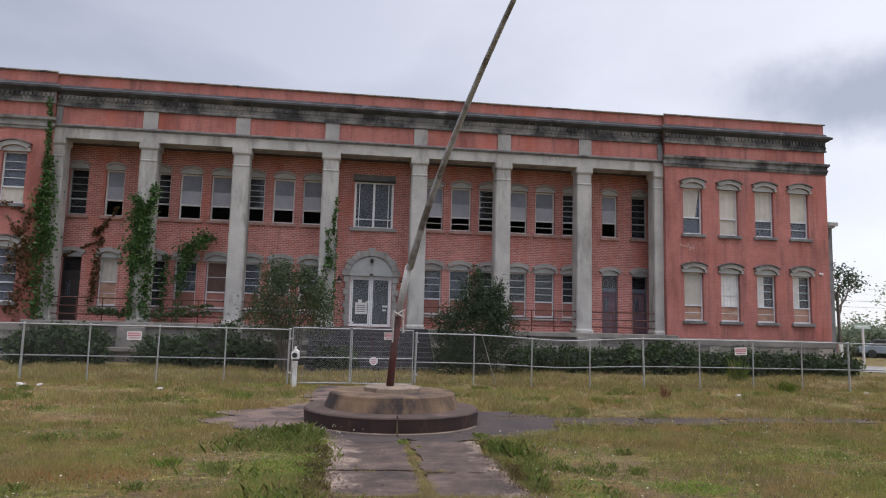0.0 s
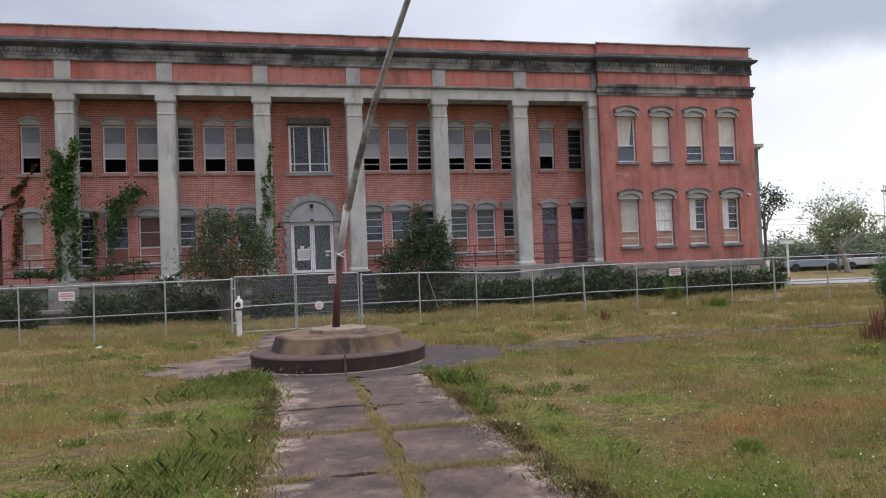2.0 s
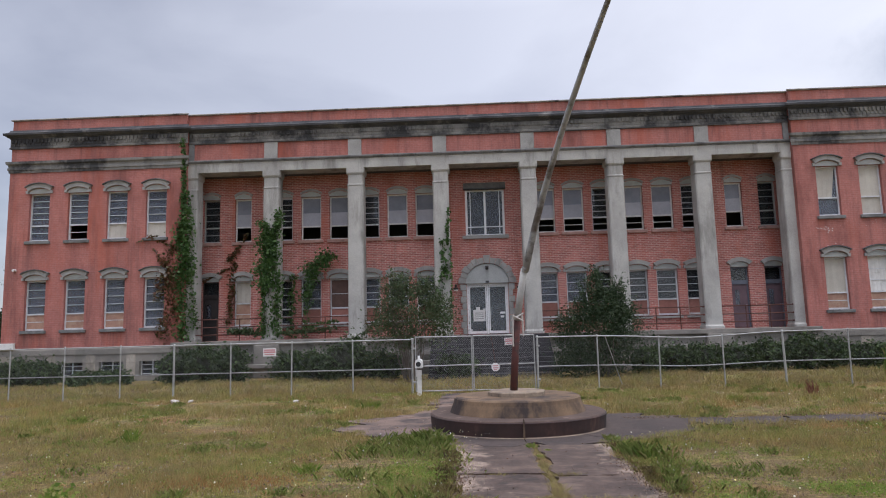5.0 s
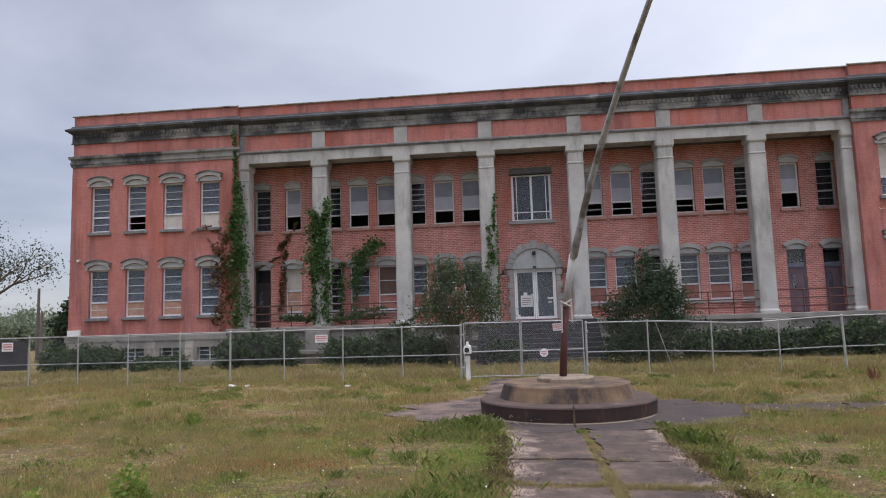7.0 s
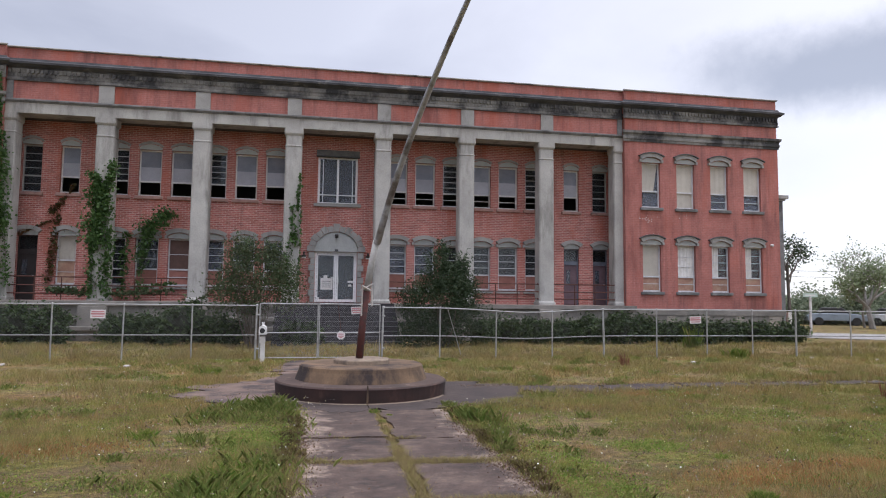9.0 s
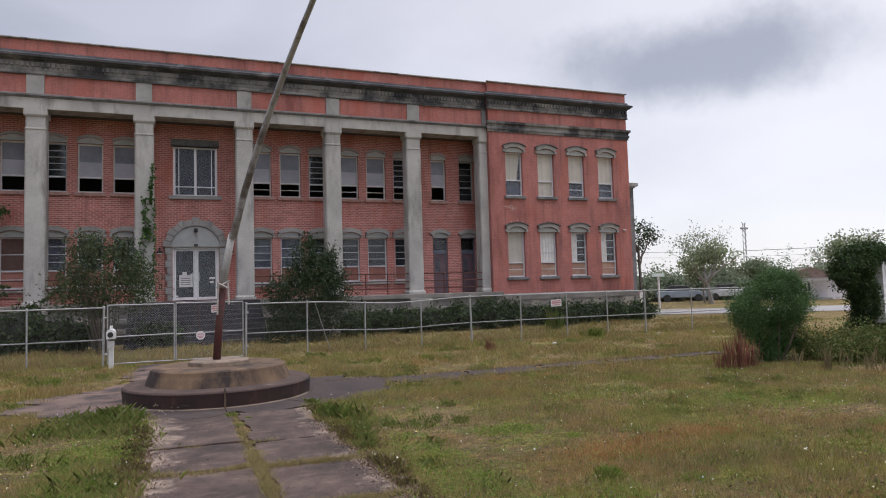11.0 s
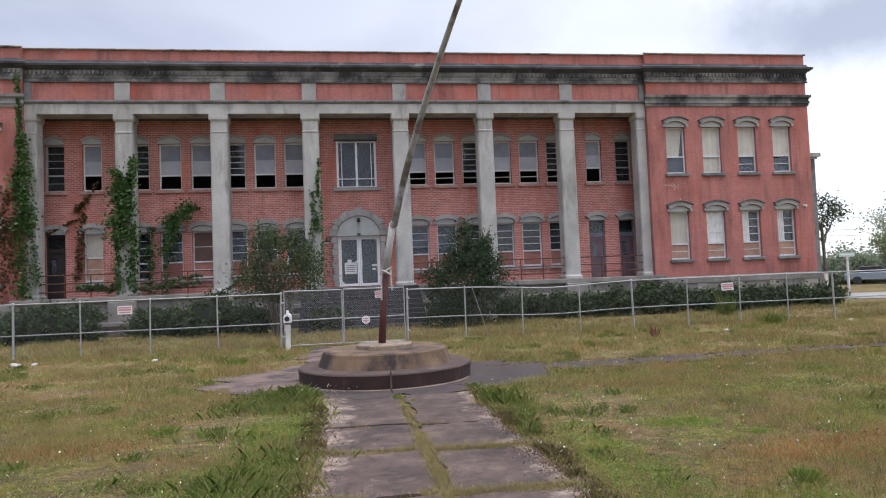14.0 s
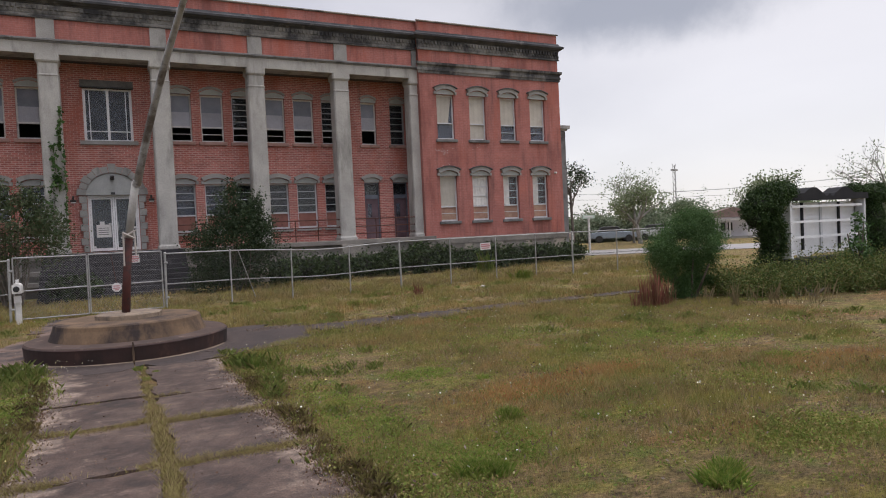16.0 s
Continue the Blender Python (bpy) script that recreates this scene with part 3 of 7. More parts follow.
# ---- ground ----
def ground():
    def steps(lo, hi, d):
        far_ = [30, 45, 70, 110, 200, 400, 900, 2500]
        return np.r_[[lo - f for f in far_[::-1]], np.arange(lo, hi + d / 2, d), [hi + f for f in far_]]
    xs, ys = steps(-24, 26, 0.3), steps(-6, 24, 0.3)
    X, Y = np.meshgrid(xs, ys)
    Z = np.zeros_like(X)
    for i in range(X.shape[0]):
        for j in range(X.shape[1]):
            x, y = X[i, j], Y[i, j]
            if -24 <= x <= 26 and -6 <= y <= 24:
                paved = (-1.4 < x < 1.7 and y < 17) or (7.2 < y < 12 and -4 < x < 12)
                h = noise.noise((x * 0.25, y * 0.25, 0)) * 0.05 + noise.noise((x * 1.1, y * 1.1, 5)) * 0.02
                edge = min(x + 24, 26 - x, y + 6, 24 - y) / 2
                Z[i, j] = -0.012 if paved else h * 0.6 * min(1, max(0, edge))
    V = np.stack([X, Y, Z], -1).reshape(-1, 3)
    w = len(xs)
    q = (np.arange(len(ys) - 1)[:, None] * w + np.arange(w - 1)[None]).ravel()
    F = np.stack([q, q + 1, q + 1 + w, q + w], 1)
    me = raw_mesh("ground", V, F, lawn)
    me.shade_smooth()
    tagged(new("ground", me), "patchy overgrown lawn of green and dry grass", "ground", kind="structure")


ground()


# ---- the school ----
school = thing("school_building", "abandoned two-storey red brick school with grey stone columns", "building")
WING, FRONT, WALL, BACK = 24.4, 24.6, 25.55, 44.0
OUT, IN_ = 20.05, 12.45
TOP = 11.1


def wall_with_holes(bm, x0, x1, z0, z1, y, thick, holes):
    xs = sorted({x0, x1, *(h[0] for h in holes), *(h[1] for h in holes)})
    zs = sorted({z0, z1, *(h[2] for h in holes), *(h[3] for h in holes)})
    grid = {}

    def v(x, yy, z):
        k = (round(x, 4), round(yy, 4), round(z, 4))
        if k not in grid:
            grid[k] = bm.verts.new((x, yy, z))
        return grid[k]
    for a, b in zip(xs, xs[1:]):
        for c, d in zip(zs, zs[1:]):
            mx, mz = (a + b) / 2, (c + d) / 2
            if any(h[0] < mx < h[1] and h[2] < mz < h[3] for h in holes):
                continue
            for yy in (y, y + thick):
                bm.faces.new((v(a, yy, c), v(b, yy, c), v(b, yy, d), v(a, yy, d)))
    for a, b, c, d in [(x0, x1, z0, z1), *holes]:
        for p, q in (((a, c), (b, c)), ((b, c), (b, d)), ((b, d), (a, d)), ((a, d), (a, c))):
            bm.faces.new([v(*t) for t in ((p[0], y, p[1]), (q[0], y, q[1]), (q[0], y + thick, q[1]), (p[0], y + thick, p[1]))])


def arc(a, rise, n=9):
    """A flat arch over a half width a: its points from left to right, from height 0 at the springing."""
    r = (a * a + rise * rise) / (2 * rise)
    t = math.asin(a / r)
    return [(r * math.sin(-t + 2 * t * i / (n - 1)), r * math.cos(-t + 2 * t * i / (n - 1)) - (r - rise)) for i in range(n)]


made = {}


def shared(key, build, material):
    if key not in made:
        bm = bmesh.new()
        build(bm)
        made[key] = mesh_of(key[0], bm, material)
    return made[key]


def window(cx, z0, z1, w, y, split, upper, lower, bars_up=0, bars_low=0, hood=True, frame=None, sill_mat=None, label="", depth=0.13, proud=0.11, hood_mat=None):
    """A sash window: z0 and z1 its glazed opening, split its meeting rail. Fillings: glass, shade, grey, open, board, brown, pale."""
    frame = frame or frame_paint
    h, s, half = z1 - z0, split - z0, w / 2

    def frame_build(bm):
        t = 0.055
        for x0, x1 in ((-half, -half + t), (half - t, half)):
            box(bm, x0, x1, 0, 0.09, 0, h)
        box(bm, -half + t, half - t, 0, 0.09, 0, 0.07)
        box(bm, -half + t, half - t, 0, 0.09, h - 0.06, h)
        box(bm, -half + t, half - t, -0.012, 0.07, s - 0.03, s + 0.03)
    win = piece("window", shared(("window", w, h, s, frame.name), frame_build, frame), school, (cx, y + depth, z0), label)
    for kind, lo, hi, bars, back in ((lower, 0.07, s - 0.03, bars_low, 0.0), (upper, s + 0.03, h - 0.06, bars_up, 0.0)):
        if hi - lo < 0.1:
            continue

        def pane_build(bm):
            box(bm, -half + 0.055, half - 0.055, 0.045, 0.051, lo, hi)
        if kind == "dark":
            p = piece("pane", shared(("pane", w, lo, hi, "dark"), pane_build, glass_door), win)
            p.visible_shadow = False
        if kind in ("glass", "shade", "grey", "pale", "twotone", "torn"):
            p = piece("pane", shared(("pane", w, lo, hi), pane_build, glass), win)
            p.visible_shadow = False
        if kind in ("shade", "grey", "pale", "torn"):
            m = {"shade": shade_cloth, "grey": grey_cloth, "pale": pale_cloth, "torn": shade_cloth}[kind]
            cut = half - (0.25 if kind == "torn" else 0.055)

            def cloth_build(bm):
                n = 10
                pts = [(-half + 0.056 + (cut + half - 0.056) * i / n) for i in range(n + 1)]
                bottom = lo + 0.004
                rows = [[bm.verts.new((x if z < 1 or kind != "torn" else x + 0.18 * i / n, 0.036 - 0.006 * math.sin(i * 1.9), bottom + (hi - lo - 0.004) * z)) for i, x in enumerate(pts)] for z in (0, 1)]
                for i in range(n):
                    bm.faces.new((rows[0][i], rows[0][i + 1], rows[1][i + 1], rows[1][i]))
            piece("blind", shared(("blind", w, lo, hi, kind), cloth_build, m), win, label="drawn roller blind")
        if kind in ("curtain", "curtains"):
            p = piece("pane", shared(("pane", w, lo, hi, "dark"), pane_build, glass_door), win)
            p.visible_shadow = False

            def curtain_build(bm):
                n = 14
                run = (w - 0.112) * (0.46 if kind == "curtain" else 1.0)
                rows = [[bm.verts.new((-half + 0.056 + run * i / n, 0.034 - 0.009 * math.sin(i * 2.2), z)) for i in range(n + 1)] for z in (lo + 0.004, hi)]
                for i in range(n):
                    bm.faces.new((rows[0][i], rows[0][i + 1], rows[1][i + 1], rows[1][i]))
            piece("curtain", shared(("curtain", w, lo, hi, kind), curtain_build, white_paint), win, label="limp white curtain")
        # two blinds whose blue-grey includes the panes' sky reflection
        if kind == "twotone":
            mid = lo + (hi - lo) * 0.47
            for k, a, b, m in (("a", lo + 0.004, mid, pale_cloth), ("b", mid, hi, grey_cloth)):
                def blind_build(bm):
                    box(bm, -half + 0.056, half - 0.056, 0.026 if k == "a" else 0.034, 0.03 if k == "a" else 0.038, a, b)
                piece("blind", shared(("blind", w, a, b, k), blind_build, m), win, label="two-tone roller blind")
        if kind in ("board", "pink", "brown", "panel"):
            m = {"board": plywood, "pink": pink_board, "brown": brown_board, "panel": grey_paint}[kind]

            def board_build(bm):
                box(bm, -half + 0.055, half - 0.055, 0.02, 0.045, lo, hi)
            piece("board", shared(("board", w, lo, hi, kind), board_build, m), win, label="boarded-up sash")
        for i in range(bars):
            z = lo + (hi - lo) * (i + 1) / (bars + 1)

            def bar_build(bm):
                box(bm, -half + 0.055, half - 0.055, 0.012, 0.06, -0.013, 0.013)
            piece("muntin", shared(("muntin", w, frame.name), bar_build, frame), win, (0, 0, z))

    def sill_build(bm):
        box(bm, -half - 0.1, half + 0.1, -depth - 0.09, 0.02, -0.13, 0.0)
        soften(bm, 0.012)
    piece("sill", shared(("sill", w, depth, (sill_mat or stone).name), sill_build, sill_mat or stone), win, label="weathered stone sill")

    def lintel_build(bm):
        a = arc(half, 0.14)
        prism(bm, [(-half, 0), *[(x, z + 0.08) for x, z in a], (half, 0)], -depth - 0.02, -depth + 0.05)
    piece("lintel", shared(("lintel", w, depth), lintel_build, grey_paint), win, (0, 0, h), "arched infill panel")
    if hood:
        def hood_build(bm):
            inner = [(x, z + 0.095) for x, z in arc(half + 0.02, 0.15)]
            if proud < 0.05:
                prism(bm, [*inner, *[(x, z + 0.18) for x, z in arc(half + 0.04, 0.16)][::-1]], -depth - proud, -depth + 0.02)
                return
            outer = [(x, z + 0.25) for x, z in arc(half + 0.12, 0.16)]
            prism(bm, [*inner, *outer[::-1]], -depth - proud, -depth + 0.02)
            for s_ in (-1, 1):
                box(bm, s_ * (half + 0.07) - 0.05, s_ * (half + 0.07) + 0.05, -depth - proud + 0.01, -depth + 0.02, 0.0, 0.12)
        hm = hood_mat or stone
        piece("hood", shared(("hood", w, depth, proud, hm.name), hood_build, hm), win, (0, 0, h), "grey segmental stone hood")
        if y == WING:
            def cap_build(bm):
                inner = [(x, z + 0.254) for x, z in arc(half + 0.15, 0.16)]
                outer = [(x, z + 0.295) for x, z in arc(half + 0.16, 0.16)]
                prism(bm, [*inner, *outer[::-1]], -depth - proud - 0.05, -depth + 0.02)
            piece("drip_cap", shared(("drip_cap", w, depth, proud), cap_build, cap_stone), win, (0, 0, h), "blackened drip moulding")
    return win


cap_stone = surface("blackened_drip_stone", (0.10, 0.10, 0.10), (0.05, 0.05, 0.052), 2.0, 30, 0.95, stain=(0.2, 0.19, 0.18), stain_scale=2.5, stain_lo=0.55, stain_hi=0.7)
sill_brick = surface("painted_brick_sill", (0.42, 0.26, 0.225), (0.32, 0.19, 0.165), 3, 40, 0.9, stain=(0.16, 0.12, 0.11), stain_scale=2.5, stain_lo=0.55, stain_hi=0.7)
hood_stone = surface("dark_hood_stone", (0.20, 0.20, 0.197), (0.12, 0.12, 0.12), 2.0, 30, 0.95, stain=(0.075, 0.075, 0.075), stain_scale=2.2, stain_lo=0.5, stain_hi=0.7)
WING_X = [13.69, 15.36, 17.03, 18.70]
UP0, UP1, LOW0, LOW1 = 5.83, 7.85, 2.12, 4.18
holes = {}
for s in (-1, 1):
    xs = [s * x for x in WING_X]
    up_h = [(x - 0.44, x + 0.44, UP0, UP1) for x in xs]
    low_h = [(x - 0.44, x + 0.44, LOW0, LOW1) for x in xs]
    bm = bmesh.new()
    a, b = sorted((s * IN_, s * OUT))
    wall_with_holes(bm, a, b, 1.36, 8.8, WING, 0.35, up_h + low_h)
    part("wall", bm, brick_painted, school, "painted orange-red brick wing wall")
    bm = bmesh.new()
    box(bm, a + 0.02, b - 0.02, WING + 0.02, WING + 0.36, 8.8, 11.05)
    part("parapet", bm, brick_painted, school, "painted brick parapet and frieze")
    # rubble basement with flat-arched lights
    bm = bmesh.new()
    wall_with_holes(bm, a - 0.04 if s < 0 else a, b + 0.04 if s > 0 else b, -0.1, 1.2, WING - 0.05, 0.4, [(x - 0.5, x + 0.5, 0.18, 0.78) for x in xs])
    part("foundation", bm, base_stone, school, "grey rusticated stone basement wall")
    for x in xs:
        bm = bmesh.new()
        inner = [(px, pz + 0.72) for px, pz in arc(0.5, 0.12)]
        outer = [(px, pz + 0.92) for px, pz in arc(0.72, 0.18)]
        prism(bm, [*inner, *outer[::-1]], WING - 0.09, WING - 0.02)
        lw = part("basement_window", bm, stone, school, "flat-arched basement light")
        bm = bmesh.new()
        for k in range(3):
            box(bm, x - 0.5, x + 0.5, WING + 0.10, WING + 0.13, 0.26 + k * 0.18, 0.285 + k * 0.18)
        for k in (-0.49, -0.02, 0.45):
            box(bm, x + k, x + k + 0.04, WING + 0.1, WING + 0.14, 0.18, 0.8)
        part("frame", bm, frame_paint, lw)
        bm = bmesh.new()
        box(bm, x - 0.5, x + 0.5, WING + 0.15, WING + 0.156, 0.18, 0.82)
        part("pane", bm, glass, lw)
    # side and rear walls
    bm = bmesh.new()
    box(bm, s * OUT - (0.35 if s > 0 else 0), s * OUT + (0.35 if s < 0 else 0), WING + 0.35, BACK, -0.1, 10.98)
    part("wall", bm, brick_painted, school, "painted brick side wall")
# courses of stone that run round the wings and over the portico


def course(name, profile, mat, label, x0, x1, y, lip=0.0):
    """Stone moulding: (forward, z) pairs drawn along x, with mitred look at the ends."""
    bm = bmesh.new()
    ends = [[bm.verts.new((x + (sg * f * lip), y - f, z)) for f, z in profile] for x, sg in ((x0, -1), (x1, 1))]
    n = len(profile)
    for i in range(n):
        bm.faces.new((ends[0][i], ends[0][(i + 1) % n], ends[1][(i + 1) % n], ends[1][i]))
    bm.faces.new(ends[0]); bm.faces.new(ends[1][::-1])
    return part(name, bm, mat, school, label)


for x0, x1, y, lip in ((-OUT, -IN_ + 0.03, WING, 1), (-IN_ + 0.03, IN_ - 0.03, FRONT, 0), (IN_ - 0.03, OUT, WING, 1)):
    centre = y == FRONT
    run, low = (0.45, 0.004) if centre else (0.0, 0.0)
    course("coping", [(-0.4, 11.04), (0.03, 11.04), (0.05, 11.06), (0.05, 11.09 - low), (0.0, 11.12 - low), (-0.4, 11.12 - low)], coping_stone, "weathered stone coping", x0 - run, x1 + run, y, lip)
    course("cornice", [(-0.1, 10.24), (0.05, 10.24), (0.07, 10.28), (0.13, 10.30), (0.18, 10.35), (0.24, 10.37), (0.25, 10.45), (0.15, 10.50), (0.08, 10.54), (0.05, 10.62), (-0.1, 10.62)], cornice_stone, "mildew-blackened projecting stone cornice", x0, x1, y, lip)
    course("frieze_course", [(-0.1, 9.80), (0.05, 9.80), (0.06, 9.86), (0.03, 9.88), (0.03, 10.24), (-0.1, 10.24)], dentil_stone, "stained grey stone frieze", x0, x1, y, lip)
    bm = bmesh.new()
    n = int((x1 - x0) / 0.16)
    for i in range(n):
        x = x0 + (i + 0.5) * (x1 - x0) / n
        box(bm, x - 0.045, x + 0.045, y - 0.085, y - 0.02, 10.06, 10.2)
        box(bm, x - 0.035 + 0.08, x + 0.035 + 0.08, y - 0.055, y - 0.02, 9.93, 10.03)
    tagged(part("dentil_course", bm, dentil_stone, school, "two rows of small stone dentils"), kind="stuff")
    if not centre:
        course("band_course", [(-0.1, 8.76), (0.04, 8.76), (0.05, 8.86), (0.08, 8.88), (0.08, 8.97), (0.05, 8.99), (0.06, 9.08), (0.13, 9.14), (0.14, 9.24), (-0.1, 9.26)], dentil_stone, "moulded grey stone band", x0, x1, y, lip)
        course("water_table", [(-0.1, 1.1), (0.09, 1.1), (0.09, 1.3), (0.03, 1.38), (-0.1, 1.38)], base_stone, "stone water table", x0, x1, y, lip)

# portico: entablature, brick frieze, columns
bm = bmesh.new()
box(bm, -IN_ - 0.1, IN_ + 0.1, FRONT + 0.02, FRONT + 0.38, 9.0, 11.05)
part("parapet", bm, brick_painted, school, "painted brick frieze over the portico")
course("architrave", [(-0.75, 8.54), (0.0, 8.54), (0.0, 8.94), (-0.75, 8.94)], column_stone, "long grey stone beam over the columns", -IN_, IN_, FRONT)
course("architrave_cap", [(-0.3, 8.942), (0.03, 8.942), (0.045, 8.98), (0.075, 9.0), (0.075, 9.05), (0.02, 9.08), (-0.3, 9.08)], hood_stone, "blackened moulding along the top of the beam", -IN_, IN_, FRONT)
course("frieze_line", [(-0.1, 9.765), (0.05, 9.765), (0.055, 9.796), (-0.1, 9.796)], cap_stone, "dark drip line under the dentils", -IN_, IN_, FRONT)
COLS = [-8.92, -5.37, -1.82, 1.82, 5.37, 8.92]


def column_build(bm, w=0.66):
    h = w / 2
    def ring(r, z, c=0.05):
        pts = [(-r, -r + c), (-r + c, -r), (r - c, -r), (r, -r + c), (r, r - c), (r - c, r), (-r + c, r), (-r, r - c)]
        return [bm.verts.new((x, y, z)) for x, y in pts]
    prof = [(h + 0.05, 0), (h + 0.05, 0.1), (h + 0.02, 0.13), (h + 0.005, 0.17), (h, 6.28), (h + 0.018, 6.30), (h + 0.018, 6.34), (h - 0.012, 6.36), (h - 0.008, 6.74), (h + 0.025, 6.78), (h + 0.05, 6.83), (h + 0.05, 7.04)]
    rings = [ring(r, z) for r, z in prof]
    for lo, hi in zip(rings, rings[1:]):
        for i in range(8):
            bm.faces.new((lo[i], lo[(i + 1) % 8], hi[(i + 1) % 8], hi[i]))
    bm.faces.new(rings[0][::-1]); bm.faces.new(rings[-1])


col_mesh = shared(("column",), column_build, column_stone)
for x in COLS:
    piece("column", col_mesh, school, (x, FRONT + 0.36, 1.5), "tall plain grey concrete column")
    bm = bmesh.new()
    box(bm, x - 0.28, x + 0.28, FRONT - 0.03, FRONT + 0.1, 9.08, 9.8)
    part("frieze_block", bm, stone, school, "grey stone block in the brick frieze")
for s in (-1, 1):
    ob = piece("pilaster", col_mesh, school, (s * 12.28, FRONT + 0.36, 1.5), "grey concrete end pilaster")
    ob.scale = (0.7, 1, 1)
    bm = bmesh.new()
    a, b = sorted((s * 12.42, s * 12.2))
    box(bm, a, b, FRONT - 0.03, FRONT + 0.1, 9.08, 9.8)
    part("frieze_block", bm, hood_stone, school, "blackened stone block at the end of the frieze")

# recessed front wall: drawn at WALL, then set back to DEEP, larger in step with its distance from the walkway
SET_BACK = 1.018
EYE = Vector((-0.65, -2.3, 1.63))
DEEP = EYE.y + (WALL - EYE.y) * SET_BACK
BACKWARDS = Matrix.Translation(EYE) @ Matrix.Scale(SET_BACK, 4) @ Matrix.Translation(-EYE)
TRIPLE = [2.52, 3.73, 4.94, 6.22, 7.45, 8.68]
ENDS = [10.4, 11.78]
RU0, RU1, RL0, RL1 = 5.68, 7.56, 2.1, 4.0
rec = []
for s in (-1, 1):
    rec += [(s * x - 0.435, s * x + 0.435, RU0, RU1) for x in TRIPLE] + [(s * x - 0.36, s * x + 0.36, RU0, RU1) for x in ENDS]
    rec += [(s * x - 0.435, s * x + 0.435, RL0, RL1) for x in TRIPLE]
    for x in ENDS:
        door = (s > 0) or x == ENDS[1]
        rec.append((s * x - 0.36, s * x + 0.36, 1.5 if door else RL0, RL1))
rec += [(-0.83, 0.83, 5.65, 7.62), (-0.86, 0.86, 1.5, 3.62)]
bm = bmesh.new()
wall_with_holes(bm, -12.6, 12.6, 0.0, 8.9, WALL, 0.3, rec)
part("wall", bm, brick_bare, school, "bare red brick front wall behind the columns").matrix_basis = BACKWARDS
for s in (-1, 1):
    bm = bmesh.new()
    a, b = sorted((s * 12.86, s * 13.2))
    box(bm, a, b, WING + 0.35, DEEP, 1.3, 8.9)
    part("wall", bm, brick_bare, school, "brick return of the wing")
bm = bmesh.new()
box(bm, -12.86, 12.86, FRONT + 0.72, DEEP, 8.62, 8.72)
part("soffit", bm, shade_plaster, school, "porch ceiling with its shade in a dark tone")

before = set(bpy.data.objects)
# windows of the wings
tall = "tall sash window with horizontal bars"
lw_up = [("glass", "glass", 4, 1), ("glass", "open", 4, 1), ("glass", "shade", 3, 0), ("glass", "shade", 3, 0)]
lw_lo = [("glass", "board", 3, 1), ("glass", "board", 3, 1), ("glass", "board", 3, 1), ("glass", "glass", 3, 1)]
rw_up = [("torn", "glass", 0, 0), ("shade", "shade", 0, 0), ("shade", "glass", 0, 1), ("shade", "glass", 0, 1)]
rw_lo = [("shade", "board", 0, 1), ("curtains", "board", 2, 1), ("curtain", "board", 3, 1), ("curtain", "board", 3, 1)]
for i, x in enumerate(WING_X):
    lx = -WING_X[3 - i]
    for x_, zz, (u, l, bu, bl), sp in ((lx, UP0, lw_up[i], 0.66), (lx, LOW0, lw_lo[i], 0.66), (x, UP0, rw_up[i], 0.74), (x, LOW0, rw_lo[i], 0.66)):
        z1 = UP1 if zz == UP0 else LOW1
        if x_ == -WING_X[0] and zz == LOW0:
            sp = 0.74
        window(x_, zz, z1, 0.88, WING, zz + sp, u, l, bu, bl, label=tall if x_ < 0 else "sash window with drawn cream blind", sill_mat=hood_stone)
# windows behind the columns
for s in (-1, 1):
    for i, x in enumerate(TRIPLE):
        thin = (s < 0 and i in (2, 5)) or (s > 0 and i in (2, 5))
        window(s * x, RU0, RU1, 0.87, WALL, RU0 + 0.6, "dark" if thin else "twotone", "open", 4 if thin else 0, 0 if s < 0 else 1, label="sash window with its lower half open", frame=frame_paint if thin else white_paint, sill_mat=sill_brick, proud=0.04)
    for i, x in enumerate(ENDS):
        shut = i == 1
        window(s * x, RU0, RU1, 0.72, WALL, RU0 + 0.66, "dark" if shut else "twotone", "dark" if shut else "open", 3 if shut else 0, 1 if shut else 0, label="narrow dark sash window", frame=grey_paint if shut else white_paint, sill_mat=sill_brick, proud=0.04)
low_l = {2.52: ("glass", "pink", 3, 0), 3.73: ("glass", "pink", 2, 0), 4.94: ("glass", "pink", 3, 0), 6.22: ("brown", "pink", 1, 1), 7.45: ("glass", "pink", 2, 0), 8.68: ("dark", "dark", 3, 1)}
low_r = {2.52: ("glass", "pink", 3, 0), 3.73: ("glass", "pink", 2, 0), 4.94: ("dark", "pink", 3, 0), 6.22: ("dark", "pink", 3, 0), 7.45: ("dark", "pink", 3, 0), 8.68: ("dark", "pink", 3, 0)}
for s, table in ((-1, low_l), (1, low_r)):
    for x, (u, l, bu, bl) in table.items():
        window(s * x, RL0, RL1, 0.87, WALL, RL0 + 0.66, u, l, bu, bl, label="sash window with a boarded lower half")
window(-10.4, RL0, RL1, 0.72, WALL, RL0 + 0.95, "shade", "board", 0, 1, label="narrow window with a cream blind")


